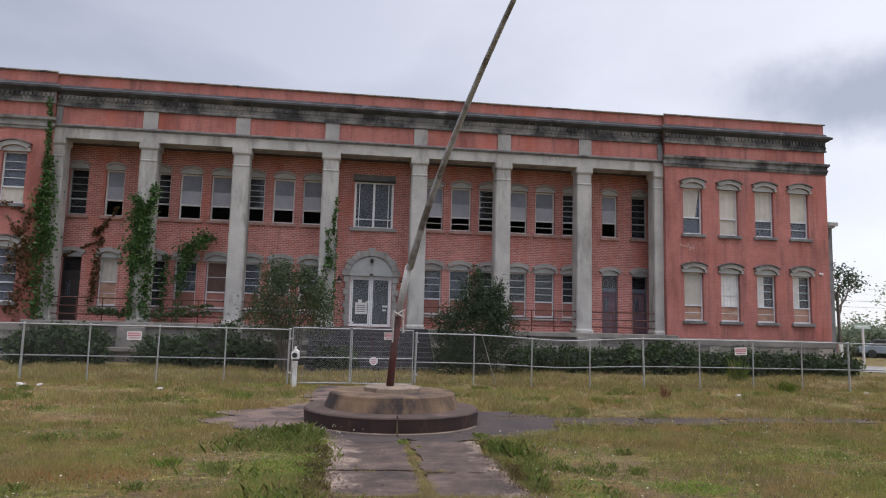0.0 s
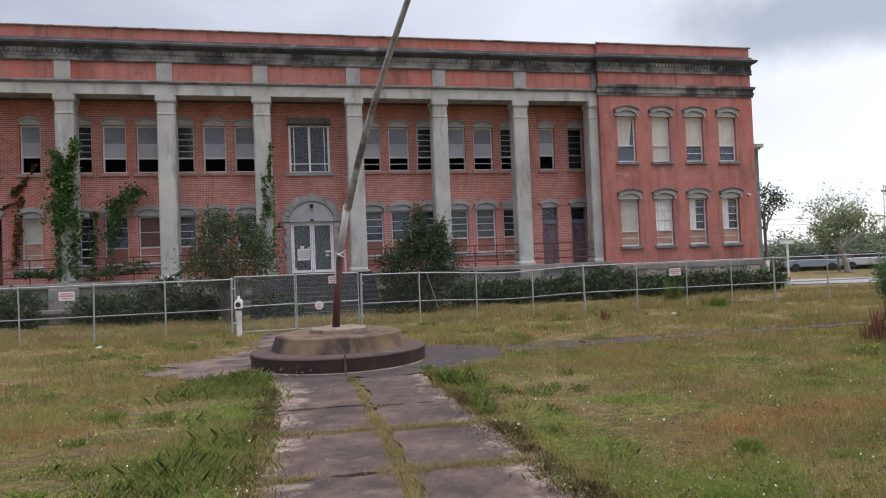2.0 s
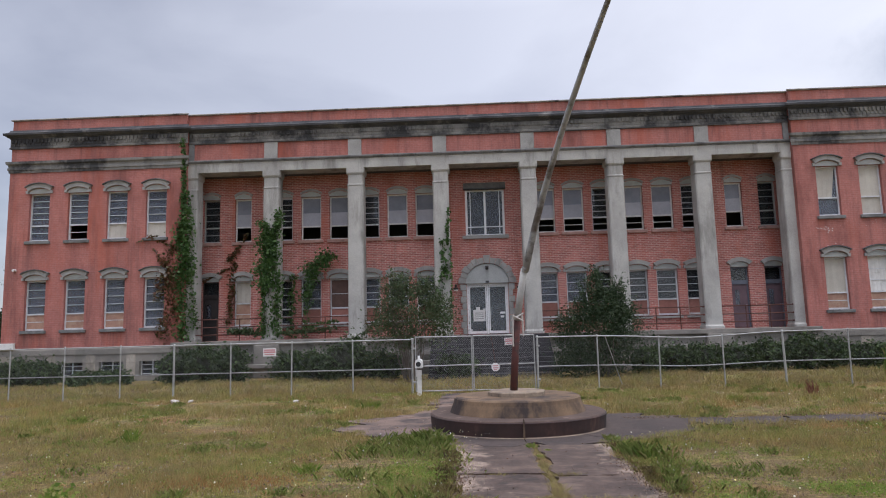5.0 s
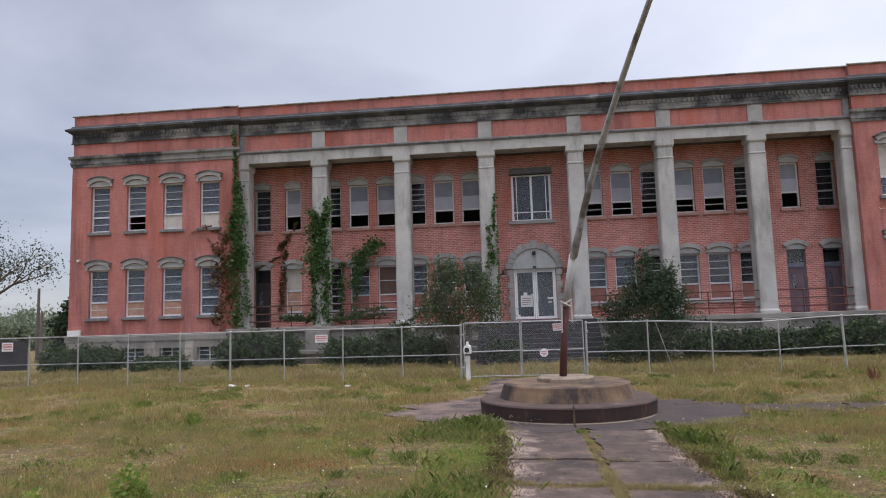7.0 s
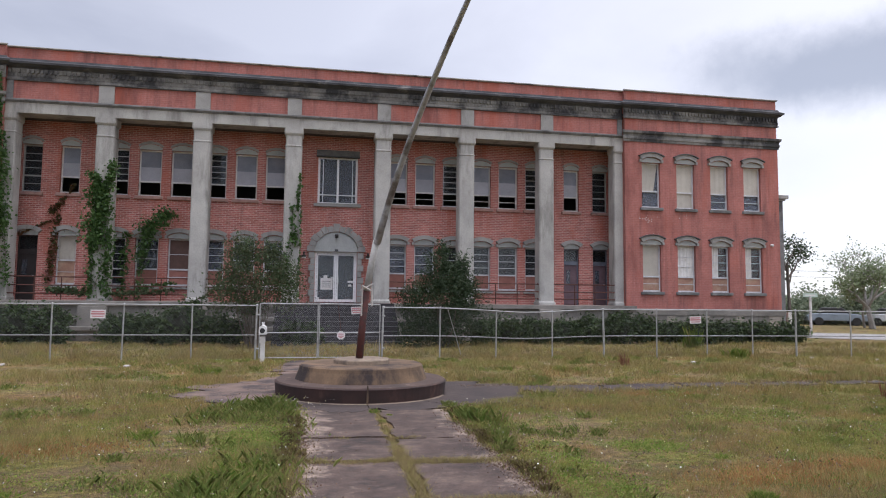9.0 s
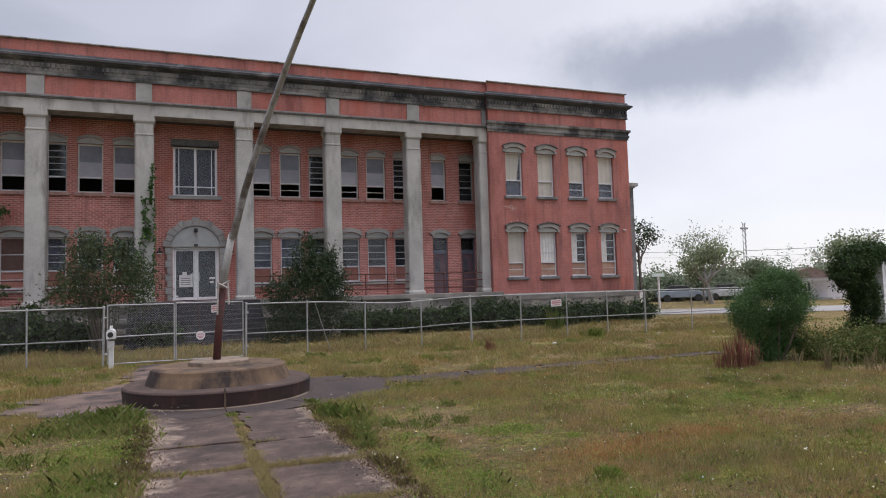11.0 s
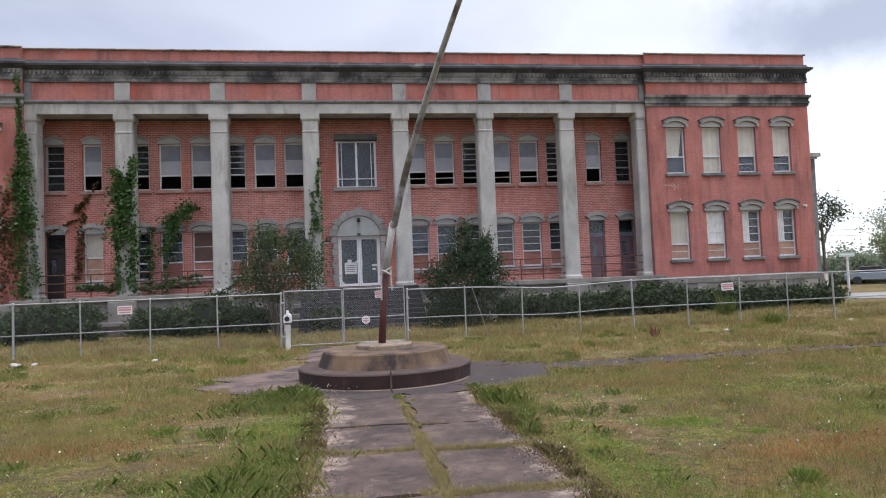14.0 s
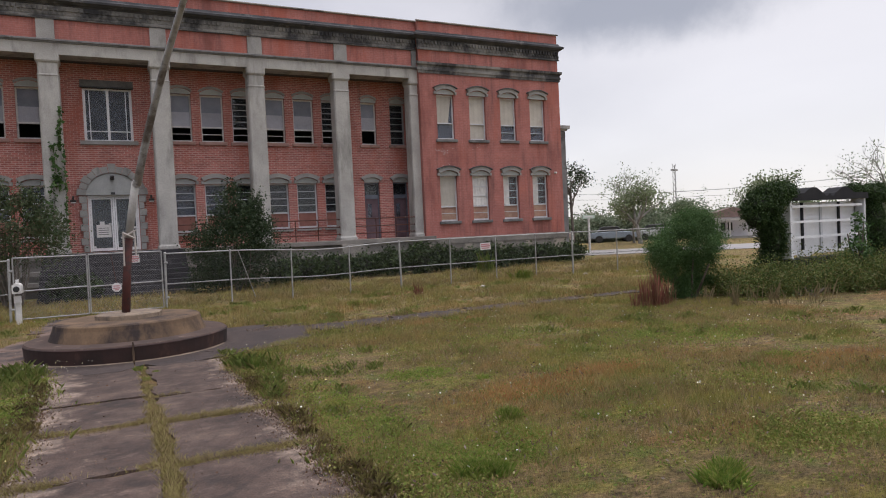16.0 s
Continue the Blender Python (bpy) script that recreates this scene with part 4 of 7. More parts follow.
def side_door(x, tone, skin=None):
    h = RL1 - 1.5
    bm = bmesh.new()
    for a, b in ((-0.36, -0.31), (0.31, 0.36)):
        box(bm, a, b, 0, 0.1, 0, h)
    box(bm, -0.31, 0.31, 0, 0.1, h - 0.06, h)
    box(bm, -0.31, 0.31, -0.02, 0.1, 1.78, 1.95)
    d = part("door", bm, tone, school, "plum-painted door under a transom light", at=(x, WALL + 0.12, 1.5))
    bm = bmesh.new()
    box(bm, -0.3, 0.3, 0.02, 0.07, 0.02, 1.78)
    soften(bm, 0.004)
    part("leaf", bm, skin or purple_door, d)
    bm = bmesh.new()
    box(bm, -0.2, -0.02, 0.005, 0.018, 0.95, 1.55)
    part("door_glass", bm, glass, d)
    bm = bmesh.new()
    rod(bm, (0.22, -0.04, 0.92), (0.22, 0.02, 0.92), 0.025, n=10)
    part("handle", bm, galv, d)
    bm = bmesh.new()
    box(bm, -0.31, 0.31, 0.05, 0.056, 1.95, h - 0.06)
    part("transom_pane", bm, glass_door, d)
    a = arc(0.36, 0.14)
    bm = bmesh.new()
    prism(bm, [(-0.36, 0), *[(p, z + 0.08) for p, z in a], (0.36, 0)], -0.14, -0.07)
    part("lintel", bm, grey_paint, d, at=(0, 0, h))
    bm = bmesh.new()
    inner = [(p, z + 0.08) for p, z in arc(0.39, 0.15)]
    outer = [(p, z + 0.20) for p, z in arc(0.52, 0.19)]
    prism(bm, [*inner, *outer[::-1]], -0.23, -0.1)
    part("hood", bm, stone, d, at=(0, 0, h))


grey_blue_paint = surface("grey_blue_door_frame", (0.15, 0.17, 0.21), (0.09, 0.10, 0.13), 4, 40, 0.6)
side_door(10.4, grey_blue_paint)
side_door(11.78, grey_blue_paint)
side_door(-11.78, black_door, black_door)

# entrance: glazed double doors under a round-arched stone surround
surround = []
bm = bmesh.new()
R1, R2 = 0.9, 1.16
n = 15
inner = [(R1 * math.cos(math.pi * i / (n - 1)), 3.62 + 0.82 * math.sin(math.pi * i / (n - 1))) for i in range(n)]
prism(bm, [(-0.9, 3.62), *inner[::-1][1:-1], (0.9, 3.62)], WALL - 0.06, WALL + 0.1)
entrance = part("entrance_tympanum", bm, grey_paint, school, "plain grey panel over the entrance")
for i in range(13):
    t0, t1 = math.pi * i / 13 + 0.008, math.pi * (i + 1) / 13 - 0.008
    k = 0.1 if i == 6 else (0.05 if i % 2 == 0 else 0.0)
    bm = bmesh.new()
    pts = [((R1 + 0.0) * math.cos(t), 3.62 + 0.84 * math.sin(t)) for t in (t0, (t0 + t1) / 2, t1)]
    pts += [((R2 + k) * math.cos(t), 3.62 + (1.08 + k) * math.sin(t)) for t in (t1, (t0 + t1) / 2, t0)]
    prism(bm, pts, WALL - 0.12, WALL + 0.02)
    part("voussoir", bm, stone, school)
for s in (-1, 1):
    for i in range(8):
        wq = 0.26 if i % 2 else 0.18
        bm = bmesh.new()
        a, b = sorted((s * 0.875, s * (0.875 + wq)))
        box(bm, a, b, WALL - 0.1, WALL + 0.02, 1.52 + i * 0.26, 1.52 + i * 0.26 + 0.245)
        soften(bm, 0.008)
        part("quoin", bm, stone, school)
bm = bmesh.new()
for a, b in ((-0.86, -0.79), (-0.035, 0.035), (0.79, 0.86)):
    box(bm, a, b, 0, 0.1, 0, 2.1)
box(bm, -0.86, 0.86, 0.002, 0.098, 2.02, 2.1)
entry = part("entrance_door", bm, bright_white, school, "glazed aluminium double door with taped notices", at=(0, WALL + 0.1, 1.52))
for s in (-1, 1):
    bm = bmesh.new()
    a, b = sorted((s * 0.045, s * 0.785))
    for x0, x1, z0, z1 in ((a, a + 0.05, 0.01, 2.01), (b - 0.05, b, 0.01, 2.01), (a + 0.05, b - 0.05, 0.01, 0.12), (a + 0.05, b - 0.05, 1.95, 2.01)):
        box(bm, x0, x1, 0.03, 0.08, z0, z1)
    leaf = part("leaf", bm, bright_white, entry)
    bm = bmesh.new()
    box(bm, a + 0.05, b - 0.05, 0.052, 0.06, 0.12, 1.95)
    part("pane", bm, glass_entry, entry)
    bm = bmesh.new()
    xh = s * 0.12
    rod(bm, (xh, -0.03, 0.75), (xh, -0.03, 1.1), 0.012)
    rod(bm, (xh, -0.03, 0.78), (xh, 0.03, 0.78), 0.01)
    rod(bm, (xh, -0.03, 1.07), (xh, 0.03, 1.07), 0.01)
    part("handle", bm, galv, entry)
for x0, x1, z0, z1 in ((-0.62, -0.12, 0.52, 1.0), (-0.50, -0.34, 1.0, 1.12), (-0.2, -0.08, 0.95, 1.05), (0.5, 0.72, 0.82, 0.9), (0.52, 0.66, 0.66, 0.74), (-0.78, -0.66, 0.13, 0.2)):
    bm = bmesh.new()
    box(bm, x0, x1, 0.044, 0.048, z0, z1)
    part("notice", bm, sign_white, entry, "white paper notice taped to the glass")
for z in (0.62, 0.7, 0.78, 0.86):
    bm = bmesh.new()
    box(bm, -0.56, -0.2, 0.041, 0.043, z, z + 0.02)
    part("notice_line", bm, tarnish, entry)
# camera dome over the door, and the two wall lamps
bm = bmesh.new()
box(bm, -0.07, 0.07, WALL - 0.16, WALL - 0.06, 4.2, 4.34)
rod(bm, (0, WALL - 0.24, 4.22), (0, WALL - 0.12, 4.26), 0.06, 0.07, 12)
solid("entrance_lamp", bm, tarnish, "small dark lamp fixed above the entrance", "lamp")
bm = bmesh.new()
box(bm, -0.07, 0.07, WALL - 0.12, WALL - 0.06, 3.64, 3.72)
solid("door_sensor", bm, black, "black box above the double door", "sensor")
for s in (-1, 1):
    bm = bmesh.new()
    box(bm, -0.1, 0.1, -0.12, 0.0, 0.02, 0.1)
    box(bm, -0.035, 0.035, -0.06, 0.0, 0.1, 0.24)
    soften(bm, 0.01)
    lamp = solid("wall_lamp", bm, tarnish, "small dark wall lamp beside the entrance", "lamp", "lamps beside the entrance", at=(s * 1.32, WALL, 3.36))
    bm = bmesh.new()
    box(bm, -0.085, 0.085, -0.11, -0.01, -0.02, 0.018)
    part("lens", bm, white_paint, lamp, "white lamp lens")
# large window over the entrance
bm = bmesh.new()
h = 7.62 - 5.65
for a, b in ((-0.83, -0.74), (-0.045, 0.045), (0.74, 0.83)):
    box(bm, a, b, -0.01, 0.1, 0, h)
for z in (0.0, 0.36, h - 0.06):
    box(bm, -0.77, -0.03, 0.002, 0.098, z, z + (0.06 if z != 0.36 else 0.035))
    box(bm, 0.03, 0.77, 0.002, 0.098, z, z + (0.06 if z != 0.36 else 0.035))
box(bm, -0.63, -0.6, 0.01, 0.05, 0.06, h - 0.06)
box(bm, 0.6, 0.63, 0.01, 0.05, 0.06, h - 0.06)
cw = part("window", bm, bright_white, school, "large white-framed window over the entrance", at=(0, WALL + 0.1, 5.65))
for a, b in ((-0.77, -0.03), (0.03, 0.77)):
    bm = bmesh.new()
    box(bm, a, b, 0.055, 0.061, 0.06, h - 0.06)
    part("pane", bm, glass, cw)
bm = bmesh.new()
box(bm, -0.98, 0.98, -0.2, 0.02, -0.14, 0)
part("sill", bm, stone, cw)
bm = bmesh.new()
box(bm, -0.9, 0.9, -0.115, 0.0, h, h + 0.3)
part("lintel", bm, hood_stone, cw)
bm = bmesh.new()
box(bm, -0.9, 0.9, -0.2, -0.1, h, h + 0.05)
part("drip", bm, cornice_stone, cw)

for ob in set(bpy.data.objects) - before:
    if ob.parent in (None, school) and (ob.location.y > 25 or ob.location.y == 0):
        ob.matrix_basis = BACKWARDS @ ob.matrix_basis

# interior: added floors and partition, painted dark, and the rear wall keep the rooms dim
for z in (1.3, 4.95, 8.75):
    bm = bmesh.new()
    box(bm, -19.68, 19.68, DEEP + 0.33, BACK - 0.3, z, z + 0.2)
    part("floor_slab", bm, shade_plaster, school)
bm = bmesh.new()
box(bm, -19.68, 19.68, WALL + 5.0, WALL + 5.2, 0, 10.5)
part("inner_wall", bm, shade_plaster, school)
bm = bmesh.new()
box(bm, -OUT, OUT, BACK - 0.3, BACK, -0.1, 10.98)
part("wall", bm, brick_painted, school, "painted brick rear wall")
bm = bmesh.new()
box(bm, -OUT + 0.36, OUT - 0.36, WING + 0.38, BACK - 0.3, 10.5, 10.62)
part("roof", bm, roof_felt, school, "flat felt roof behind the parapet")
# flakes of pale paint under the first east window and over the one below
r = np.random.default_rng(5)
for x0, z0, n in ((13.5, 5.35, 26), (13.65, 4.55, 18), (15.3, 5.5, 6)):
    for k in range(n):
        bm = bmesh.new()
        w, h = r.uniform(0.006, 0.022), r.uniform(0.006, 0.026)
        x, z = x0 + r.normal() * 0.2, z0 + r.normal() * 0.1
        prism(bm, [(x - w, z), (x - w * 0.2, z + h), (x + w, z + h * 0.3), (x + w * 0.3, z - h)], WING - 0.003, WING + 0.004)
        part("paint_flake", bm, white_paint, school)
# lower rear block that shows past the east corner
annex = thing("rear_block", "lower block behind the school corner, in a shaded dark grey", "building")
# dark stone colour gives this wall its shade
bm = bmesh.new()
box(bm, OUT + 0.004, 23.45, 28.5, 43.0, -0.1, 7.2)
part("wall", bm, hood_stone, annex, "wall with its shade in a dark grey tone")
bm = bmesh.new()
box(bm, OUT + 0.004, 23.66, 28.3, 43.2, 7.2, 7.38)
box(bm, OUT + 0.004, 23.54, 28.4, 43.1, 7.1, 7.199)
part("coping", bm, stone, annex)

# porch: floor, foundation, steps
bm = bmesh.new()
box(bm, -12.86, 12.86, 24.2, DEEP, 1.31, 1.49)
soften(bm, 0.015)
porch = part("porch_floor", bm, base_stone, school, "grey concrete porch floor")
for s in (-1, 1):
    bm = bmesh.new()
    a, b = sorted((s * 2.3, s * 12.44))
    box(bm, a, b, 24.35, 24.7, -0.1, 1.32)
    part("foundation", bm, base_stone, school, "stone porch foundation")
    for k, (y, z) in enumerate(((24.15, 0.92), (23.9, 0.55))):
        bm = bmesh.new()
        box(bm, a, b, y, 24.36, z - 0.16, z)
        soften(bm, 0.02)
        part("ledge", bm, base_stone, school, "stepped stone ledge of the porch")
    for x in COLS:
        if x * s > 2.5:
            bm = bmesh.new()
            box(bm, x - 0.5, x + 0.5, 24.08, 24.34, 0, 1.31)
            soften(bm, 0.02)
            part("pier", bm, base_stone, school, "stone pier under a column")
steps = thing("entrance_steps", "wide dark concrete steps up to the entrance", "steps")
N = 9
for i in range(N):
    z1 = 1.5 - i * 1.5 / N
    bm = bmesh.new()
    y1 = 24.2 - i * 0.32
    box(bm, -2.28, 2.28, y1 - 0.34, y1, z1 - 1.5 / N - 0.02, z1 - 0.012)
    soften(bm, 0.012)
    part("step", bm, stair_stone, steps)
bm = bmesh.new()
prism(bm, [(-2.28, 0), (2.28, 0), (2.28, 1.3), (-2.28, 1.3)], 24.1, 24.19)
part("riser_core", bm, stair_stone, steps)

# pipe rails between the columns
rail_group = "rusty rails between the porch columns"
allc = [-12.1, *COLS, 12.1]
for i, (a, b) in enumerate(zip(allc, allc[1:])):
    if i == 3:
        continue
    a, b = a + 0.33 * (i > 0), b - 0.33 * (i < 6)
    rail = thing("porch_rail", "rusty three-bar pipe rail on the porch", "railing", rail_group, at=((a + b) / 2, 24.72, 1.5))
    L2 = (b - a) / 2
    for z in (0.25, 0.56, 0.88):
        bm = bmesh.new()
        rod(bm, (-L2, 0, z), (L2, 0, z), 0.022)
        part("bar", bm, rust, rail)
        bm = bmesh.new()
        bmesh.ops.create_icosphere(bm, subdivisions=1, radius=0.045, matrix=Matrix.Translation((L2 - 0.05, 0, z)))
        part("fitting", bm, rust, rail)
    for x in (-L2 * 0.33, L2 * 0.33):
        bm = bmesh.new()
        rod(bm, (x, 0, 0), (x, 0, 0.88), 0.022)
        part("post", bm, rust, rail)
# junction box on the west corner, small wall camera
bm = bmesh.new()
box(bm, -19.98, -19.4, WING - 0.16, WING - 0.03, 1.34, 1.62)
soften(bm, 0.01)
solid("meter_box", bm, white_paint, "white metal box on the wall corner", "box")
for x, z in ((-19.6, 4.62), (19.6, 4.3)):
    bm = bmesh.new()
    rod(bm, (x, WING - 0.14, z), (x, WING, z), 0.05, 0.06, 10)
    solid("security_lamp", bm, white_paint, "small white lamp on the brick wall", "lamp", "security lamps")


# ---- walkway ----
rng = np.random.default_rng(7)
walkway = tagged(thing("pavement", "cracked concrete walkway with weeds in its joints", "pavement"), kind="structure")


def slab(x0, x1, y0, y1, ragged=0.028, top=0.016, mat=None):
    """One paving slab with worn, uneven edges, tilted a little."""
    per = []
    k0 = float(rng.uniform(0, 90))
    for (ax, ay), (bx, by) in (((x0, y0), (x1, y0)), ((x1, y0), (x1, y1)), ((x1, y1), (x0, y1)), ((x0, y1), (x0, y0))):
        n = max(2, int(math.hypot(bx - ax, by - ay) / 0.055))
        for i in range(n):
            t = i / n
            x, y = ax + (bx - ax) * t, ay + (by - ay) * t
            wob = [noise.fractal((x * 3.1, y * 3.1, k0 + j * 7), 1.0, 2.0, 4) * ragged * 1.7 for j in (0, 1)]
            per.append((x + wob[0], y + wob[1]))
    tilt = rng.normal(size=2) * 0.003
    cx, cy = (x0 + x1) / 2, (y0 + y1) / 2
    bm = bmesh.new()
    up_ = [bm.verts.new((x - cx, y - cy, top + tilt[0] * (x - cx) + tilt[1] * (y - cy))) for x, y in per]
    dn = [bm.verts.new((x - cx, y - cy, -0.06)) for x, y in per]
    bm.faces.new(up_)
    for i in range(len(per)):
        j = (i + 1) % len(per)
        bm.faces.new((up_[i], dn[i], dn[j], up_[j]))
    part("slab", bm, mat or slab_mat, walkway, at=(cx, cy, 0))


JOINT = 0.15
LEFT_JOINTS = [-3.1, -1.35, 0.1, 1.52, 2.95, 4.38, 5.55, 7.7]
RIGHT_JOINTS = [-3.2, -1.2, 0.18, 1.55, 2.9, 4.24, 5.42, 7.45]
for y0, y1 in zip(LEFT_JOINTS, LEFT_JOINTS[1:]):
    g = 0.004 if y0 > 5 else 0.035
    slab(-0.93, JOINT - 0.05, y0 + g, y1 - g, 0.04)
for y0, y1 in zip(RIGHT_JOINTS, RIGHT_JOINTS[1:]):
    g = 0.004 if y0 > 5 else 0.03
    slab(JOINT + 0.06, 1.17, y0 + g, y1 - g, 0.045)
# overgrown side path, and the trodden way back to the gate
for x0, x1, y0, y1, r in ((3.1, 4.6, 9.05, 9.95, 0.12), (4.75, 6.3, 9.2, 10.0, 0.13), (6.5, 7.9, 9.45, 10.05, 0.12), (8.1, 9.5, 9.45, 9.95, 0.1), (9.8, 11.2, 9.6, 10.1, 0.1),
                          (-1.5, 0.05, 11.9, 12.9, 0.07), (0.1, 1.05, 11.9, 12.9, 0.06), (-1.7, 0.05, 12.95, 14.3, 0.08), (0.1, 1.0, 12.95, 14.3, 0.06), (-1.6, 0.05, 14.35, 15.7, 0.08), (0.1, 1.0, 14.35, 15.7, 0.06)):
    slab(x0, x1, y0, y1, r, mat=dirt_mat if y0 > 11 else apron_mat)
# round apron about the plinth, eaten away by the grass
APRON_TURN = [-90, -53, -33, -14, 3, 20, 38, 60, 90, 120, 149, 160, 180, 195, 207, 220, 250, 270]
APRON_REACH = [1.95, 2.25, 2.6, 3.1, 3.3, 2.85, 2.35, 2.2, 2.6, 2.8, 2.97, 3.1, 3.15, 2.93, 2.64, 2.44, 2.0, 1.95]
APRON_CUTS = [-90, -52, -20, 14, 48, 84, 120, 146, 172, 204, 234, 270]
for a0, a1 in zip(APRON_CUTS, APRON_CUTS[1:]):
    n = int((a1 - a0) / 1.2)
    rim = []
    for i in range(n + 1):
        a = a0 + 0.25 + (a1 - a0 - 0.5) * i / n
        q = radians(a)
        out = np.interp(a, APRON_TURN, APRON_REACH) * (1 + 0.14 * noise.fractal((math.cos(q) * 4.5, math.sin(q) * 4.5, 3.0), 1.0, 2.0, 5))
        rim.append((math.cos(q), math.sin(q), out))
    bm = bmesh.new()
    top_z = 0.011 + 0.006 * float(rng.random())
    loop = [(c * 1.44, s_ * 1.44) for c, s_, o in rim] + [(c * o, s_ * o) for c, s_, o in reversed(rim)]
    hi = [bm.verts.new((x, y, top_z)) for x, y in loop]
    lo = [bm.verts.new((x, y, -0.06)) for x, y in loop]
    bm.faces.new(hi)
    for i in range(len(loop)):
        j = (i + 1) % len(loop)
        bm.faces.new((hi[i], lo[i], lo[j], hi[j]))
    part("apron_slab", bm, dirt_mat if 84 <= a0 < 200 else apron_mat, walkway, at=(0.06, 9.46, 0))
bm = bmesh.new()
for i in range(70):
    a0, a1 = radians(196 + i * 2.0), radians(196 + (i + 1) * 2.0)
    w = [0.004 + 0.03 * max(0.0, noise.noise((math.cos(a) * 5, math.sin(a) * 5, 8.0)) + 0.35) for a in (a0, a1)]
    v = [bm.verts.new((r_ * math.cos(a), r_ * math.sin(a), z)) for a, r_, z in ((a0, 1.47, 0.03), (a1, 1.47, 0.03), (a1, 1.50 + w[1], 0.019), (a0, 1.50 + w[0], 0.019))]
    bm.faces.new(v)
part("grit_rim", bm, plinth_top, walkway, "pale mortar rim round the plinth", at=(0.06, 9.46, 0))

# ---- flagpole on its round stepped base ----
base = thing("stepped_plinth", "round two-step concrete plinth with an octagonal cap", "plinth", at=(0.06, 9.46, 0))
bm = bmesh.new()
lathe(bm, [(1.47, -0.05), (1.475, 0.02), (1.49, 0.2), (1.495, 0.235), (1.47, 0.252), (0.6, 0.262)], 72)
part("lower_step", bm, plinth_low, base, "dark stained lower step", smooth=False)
# tread in the lighter colour that carries the light on it
bm = bmesh.new()
lathe(bm, [(1.478, 0.246), (1.462, 0.262), (1.14, 0.272), (1.14, 0.25)], 72)
part("step_tread", bm, plinth_tread, base, "worn dusty top of the lower step, toned lighter as lit")
bm = bmesh.new()
lathe(bm, [(1.17, 0.2), (1.16, 0.255), (1.09, 0.44), (1.075, 0.50), (1.045, 0.52), (0.4, 0.525)], 72)
part("upper_step", bm, plinth_mid, base, "tan concrete tapered upper step")
bm = bmesh.new()
lathe(bm, [(0.50, 0.51), (0.51, 0.525), (0.51, 0.585), (0.49, 0.6), (0.1, 0.602)], 8)
bmesh.ops.rotate(bm, verts=bm.verts, cent=(0, 0, 0), matrix=Matrix.Rotation(radians(12), 3, "Z"))
part("cap", bm, plinth_top, base, "octagonal pale cap slab")
bm = bmesh.new()
prism(bm, [(-0.014, 0.0), (0.012, 0.0), (0.016, 0.13), (0.008, 0.3), (-0.008, 0.31), (-0.016, 0.14)], -1.51, -1.44)
part("crack_fill", bm, plinth_mid, base, "pale mortar streak down the step")

pole = thing("flagpole", "bent grey metal flagpole on a rusty stub", "flagpole", at=(0.06, 9.46, 0.602))


def tube(points, radii, n=12):
    bm = bmesh.new()
    rings = []
    for i, (p, r) in enumerate(zip(points, radii)):
        p = Vector(p)
        d = (Vector(points[min(i + 1, len(points) - 1)]) - Vector(points[max(i - 1, 0)])).normalized()
        q = d.to_track_quat("Z", "Y")
        rings.append([bm.verts.new(p + q @ Vector((r * math.cos(2 * math.pi * k / n), r * math.sin(2 * math.pi * k / n), 0))) for k in range(n)])
    for a, b in zip(rings, rings[1:]):
        for k in range(n):
            bm.faces.new((a[k], a[(k + 1) % n], b[(k + 1) % n], b[k]))
    bm.faces.new(rings[0][::-1]); bm.faces.new(rings[-1])
    return bm


part("stub", tube([(-0.045, 0, 0), (0.0, -0.01, 0.6), (0.07, -0.03, 1.28)], [0.066, 0.064, 0.058]), pole_rust, pole, "red-brown rusty stub", True)
part("sleeve", tube([(0.06, -0.03, 1.2), (0.12, -0.09, 1.6), (0.2, -0.22, 2.08)], [0.060, 0.062, 0.058]), column_stone, pole, "pale concrete-filled sleeve", True)
bend = []
for k in range(12):
    hk = 0.75 + k * 0.4
    bend.append((0.082 + 0.1665 * hk + 0.0279 * hk * hk, -0.04 - 0.143 * hk - 0.155 * hk * hk, 1.3 + hk))
part("shaft", tube(bend, [0.062 - 0.0028 * k for k in range(12)]), pole_metal, pole, "grey metal shaft leaning over", True)
bm = bmesh.new()
rod(bm, (0.205, -0.215, 2.03), (0.225, -0.25, 2.1), 0.066, n=12)
part("collar", bm, stone, pole)
bm = bmesh.new()
for a, b in (((-0.05, -0.09, 1.2), (0.17, -0.1, 1.32)), ((-0.02, -0.12, 1.28), (0.16, -0.13, 1.18)), ((-0.02, -0.1, 1.3), (-0.03, -0.08, 0.75)), ((0.14, -0.12, 1.28), (0.15, -0.11, 0.92))):
    rod(bm, a, b, 0.016, n=6)
part("rope", bm, rubble_mat, pole, "knotted pale halyard rope")

# ---- mailbox by the gate ----
mb = thing("mailbox", "white mailbox on a white post by the gate", "mailbox", at=(-2.1, 15.35, 0))
bm = bmesh.new()
box(bm, -0.055, 0.055, -0.055, 0.055, -0.05, 0.66)
soften(bm, 0.008)
part("post", bm, white_paint, mb)
bm = bmesh.new()
prism(bm, [(0.09 * math.cos(math.pi * i / 8), 0.86 + 0.09 * math.sin(math.pi * i / 8)) for i in range(9)] + [(-0.09, 0.72), (0.09, 0.72)], -0.22, 0.22)
part("box", bm, white_paint, mb)
# closed box: a black disc paints the dark inside of its mouth
bm = bmesh.new()
rod(bm, (0, -0.235, 0.82), (0, -0.215, 0.82), 0.065, n=14)
part("opening", bm, black, mb, "black disc standing in for the shaded mouth")
bm = bmesh.new()
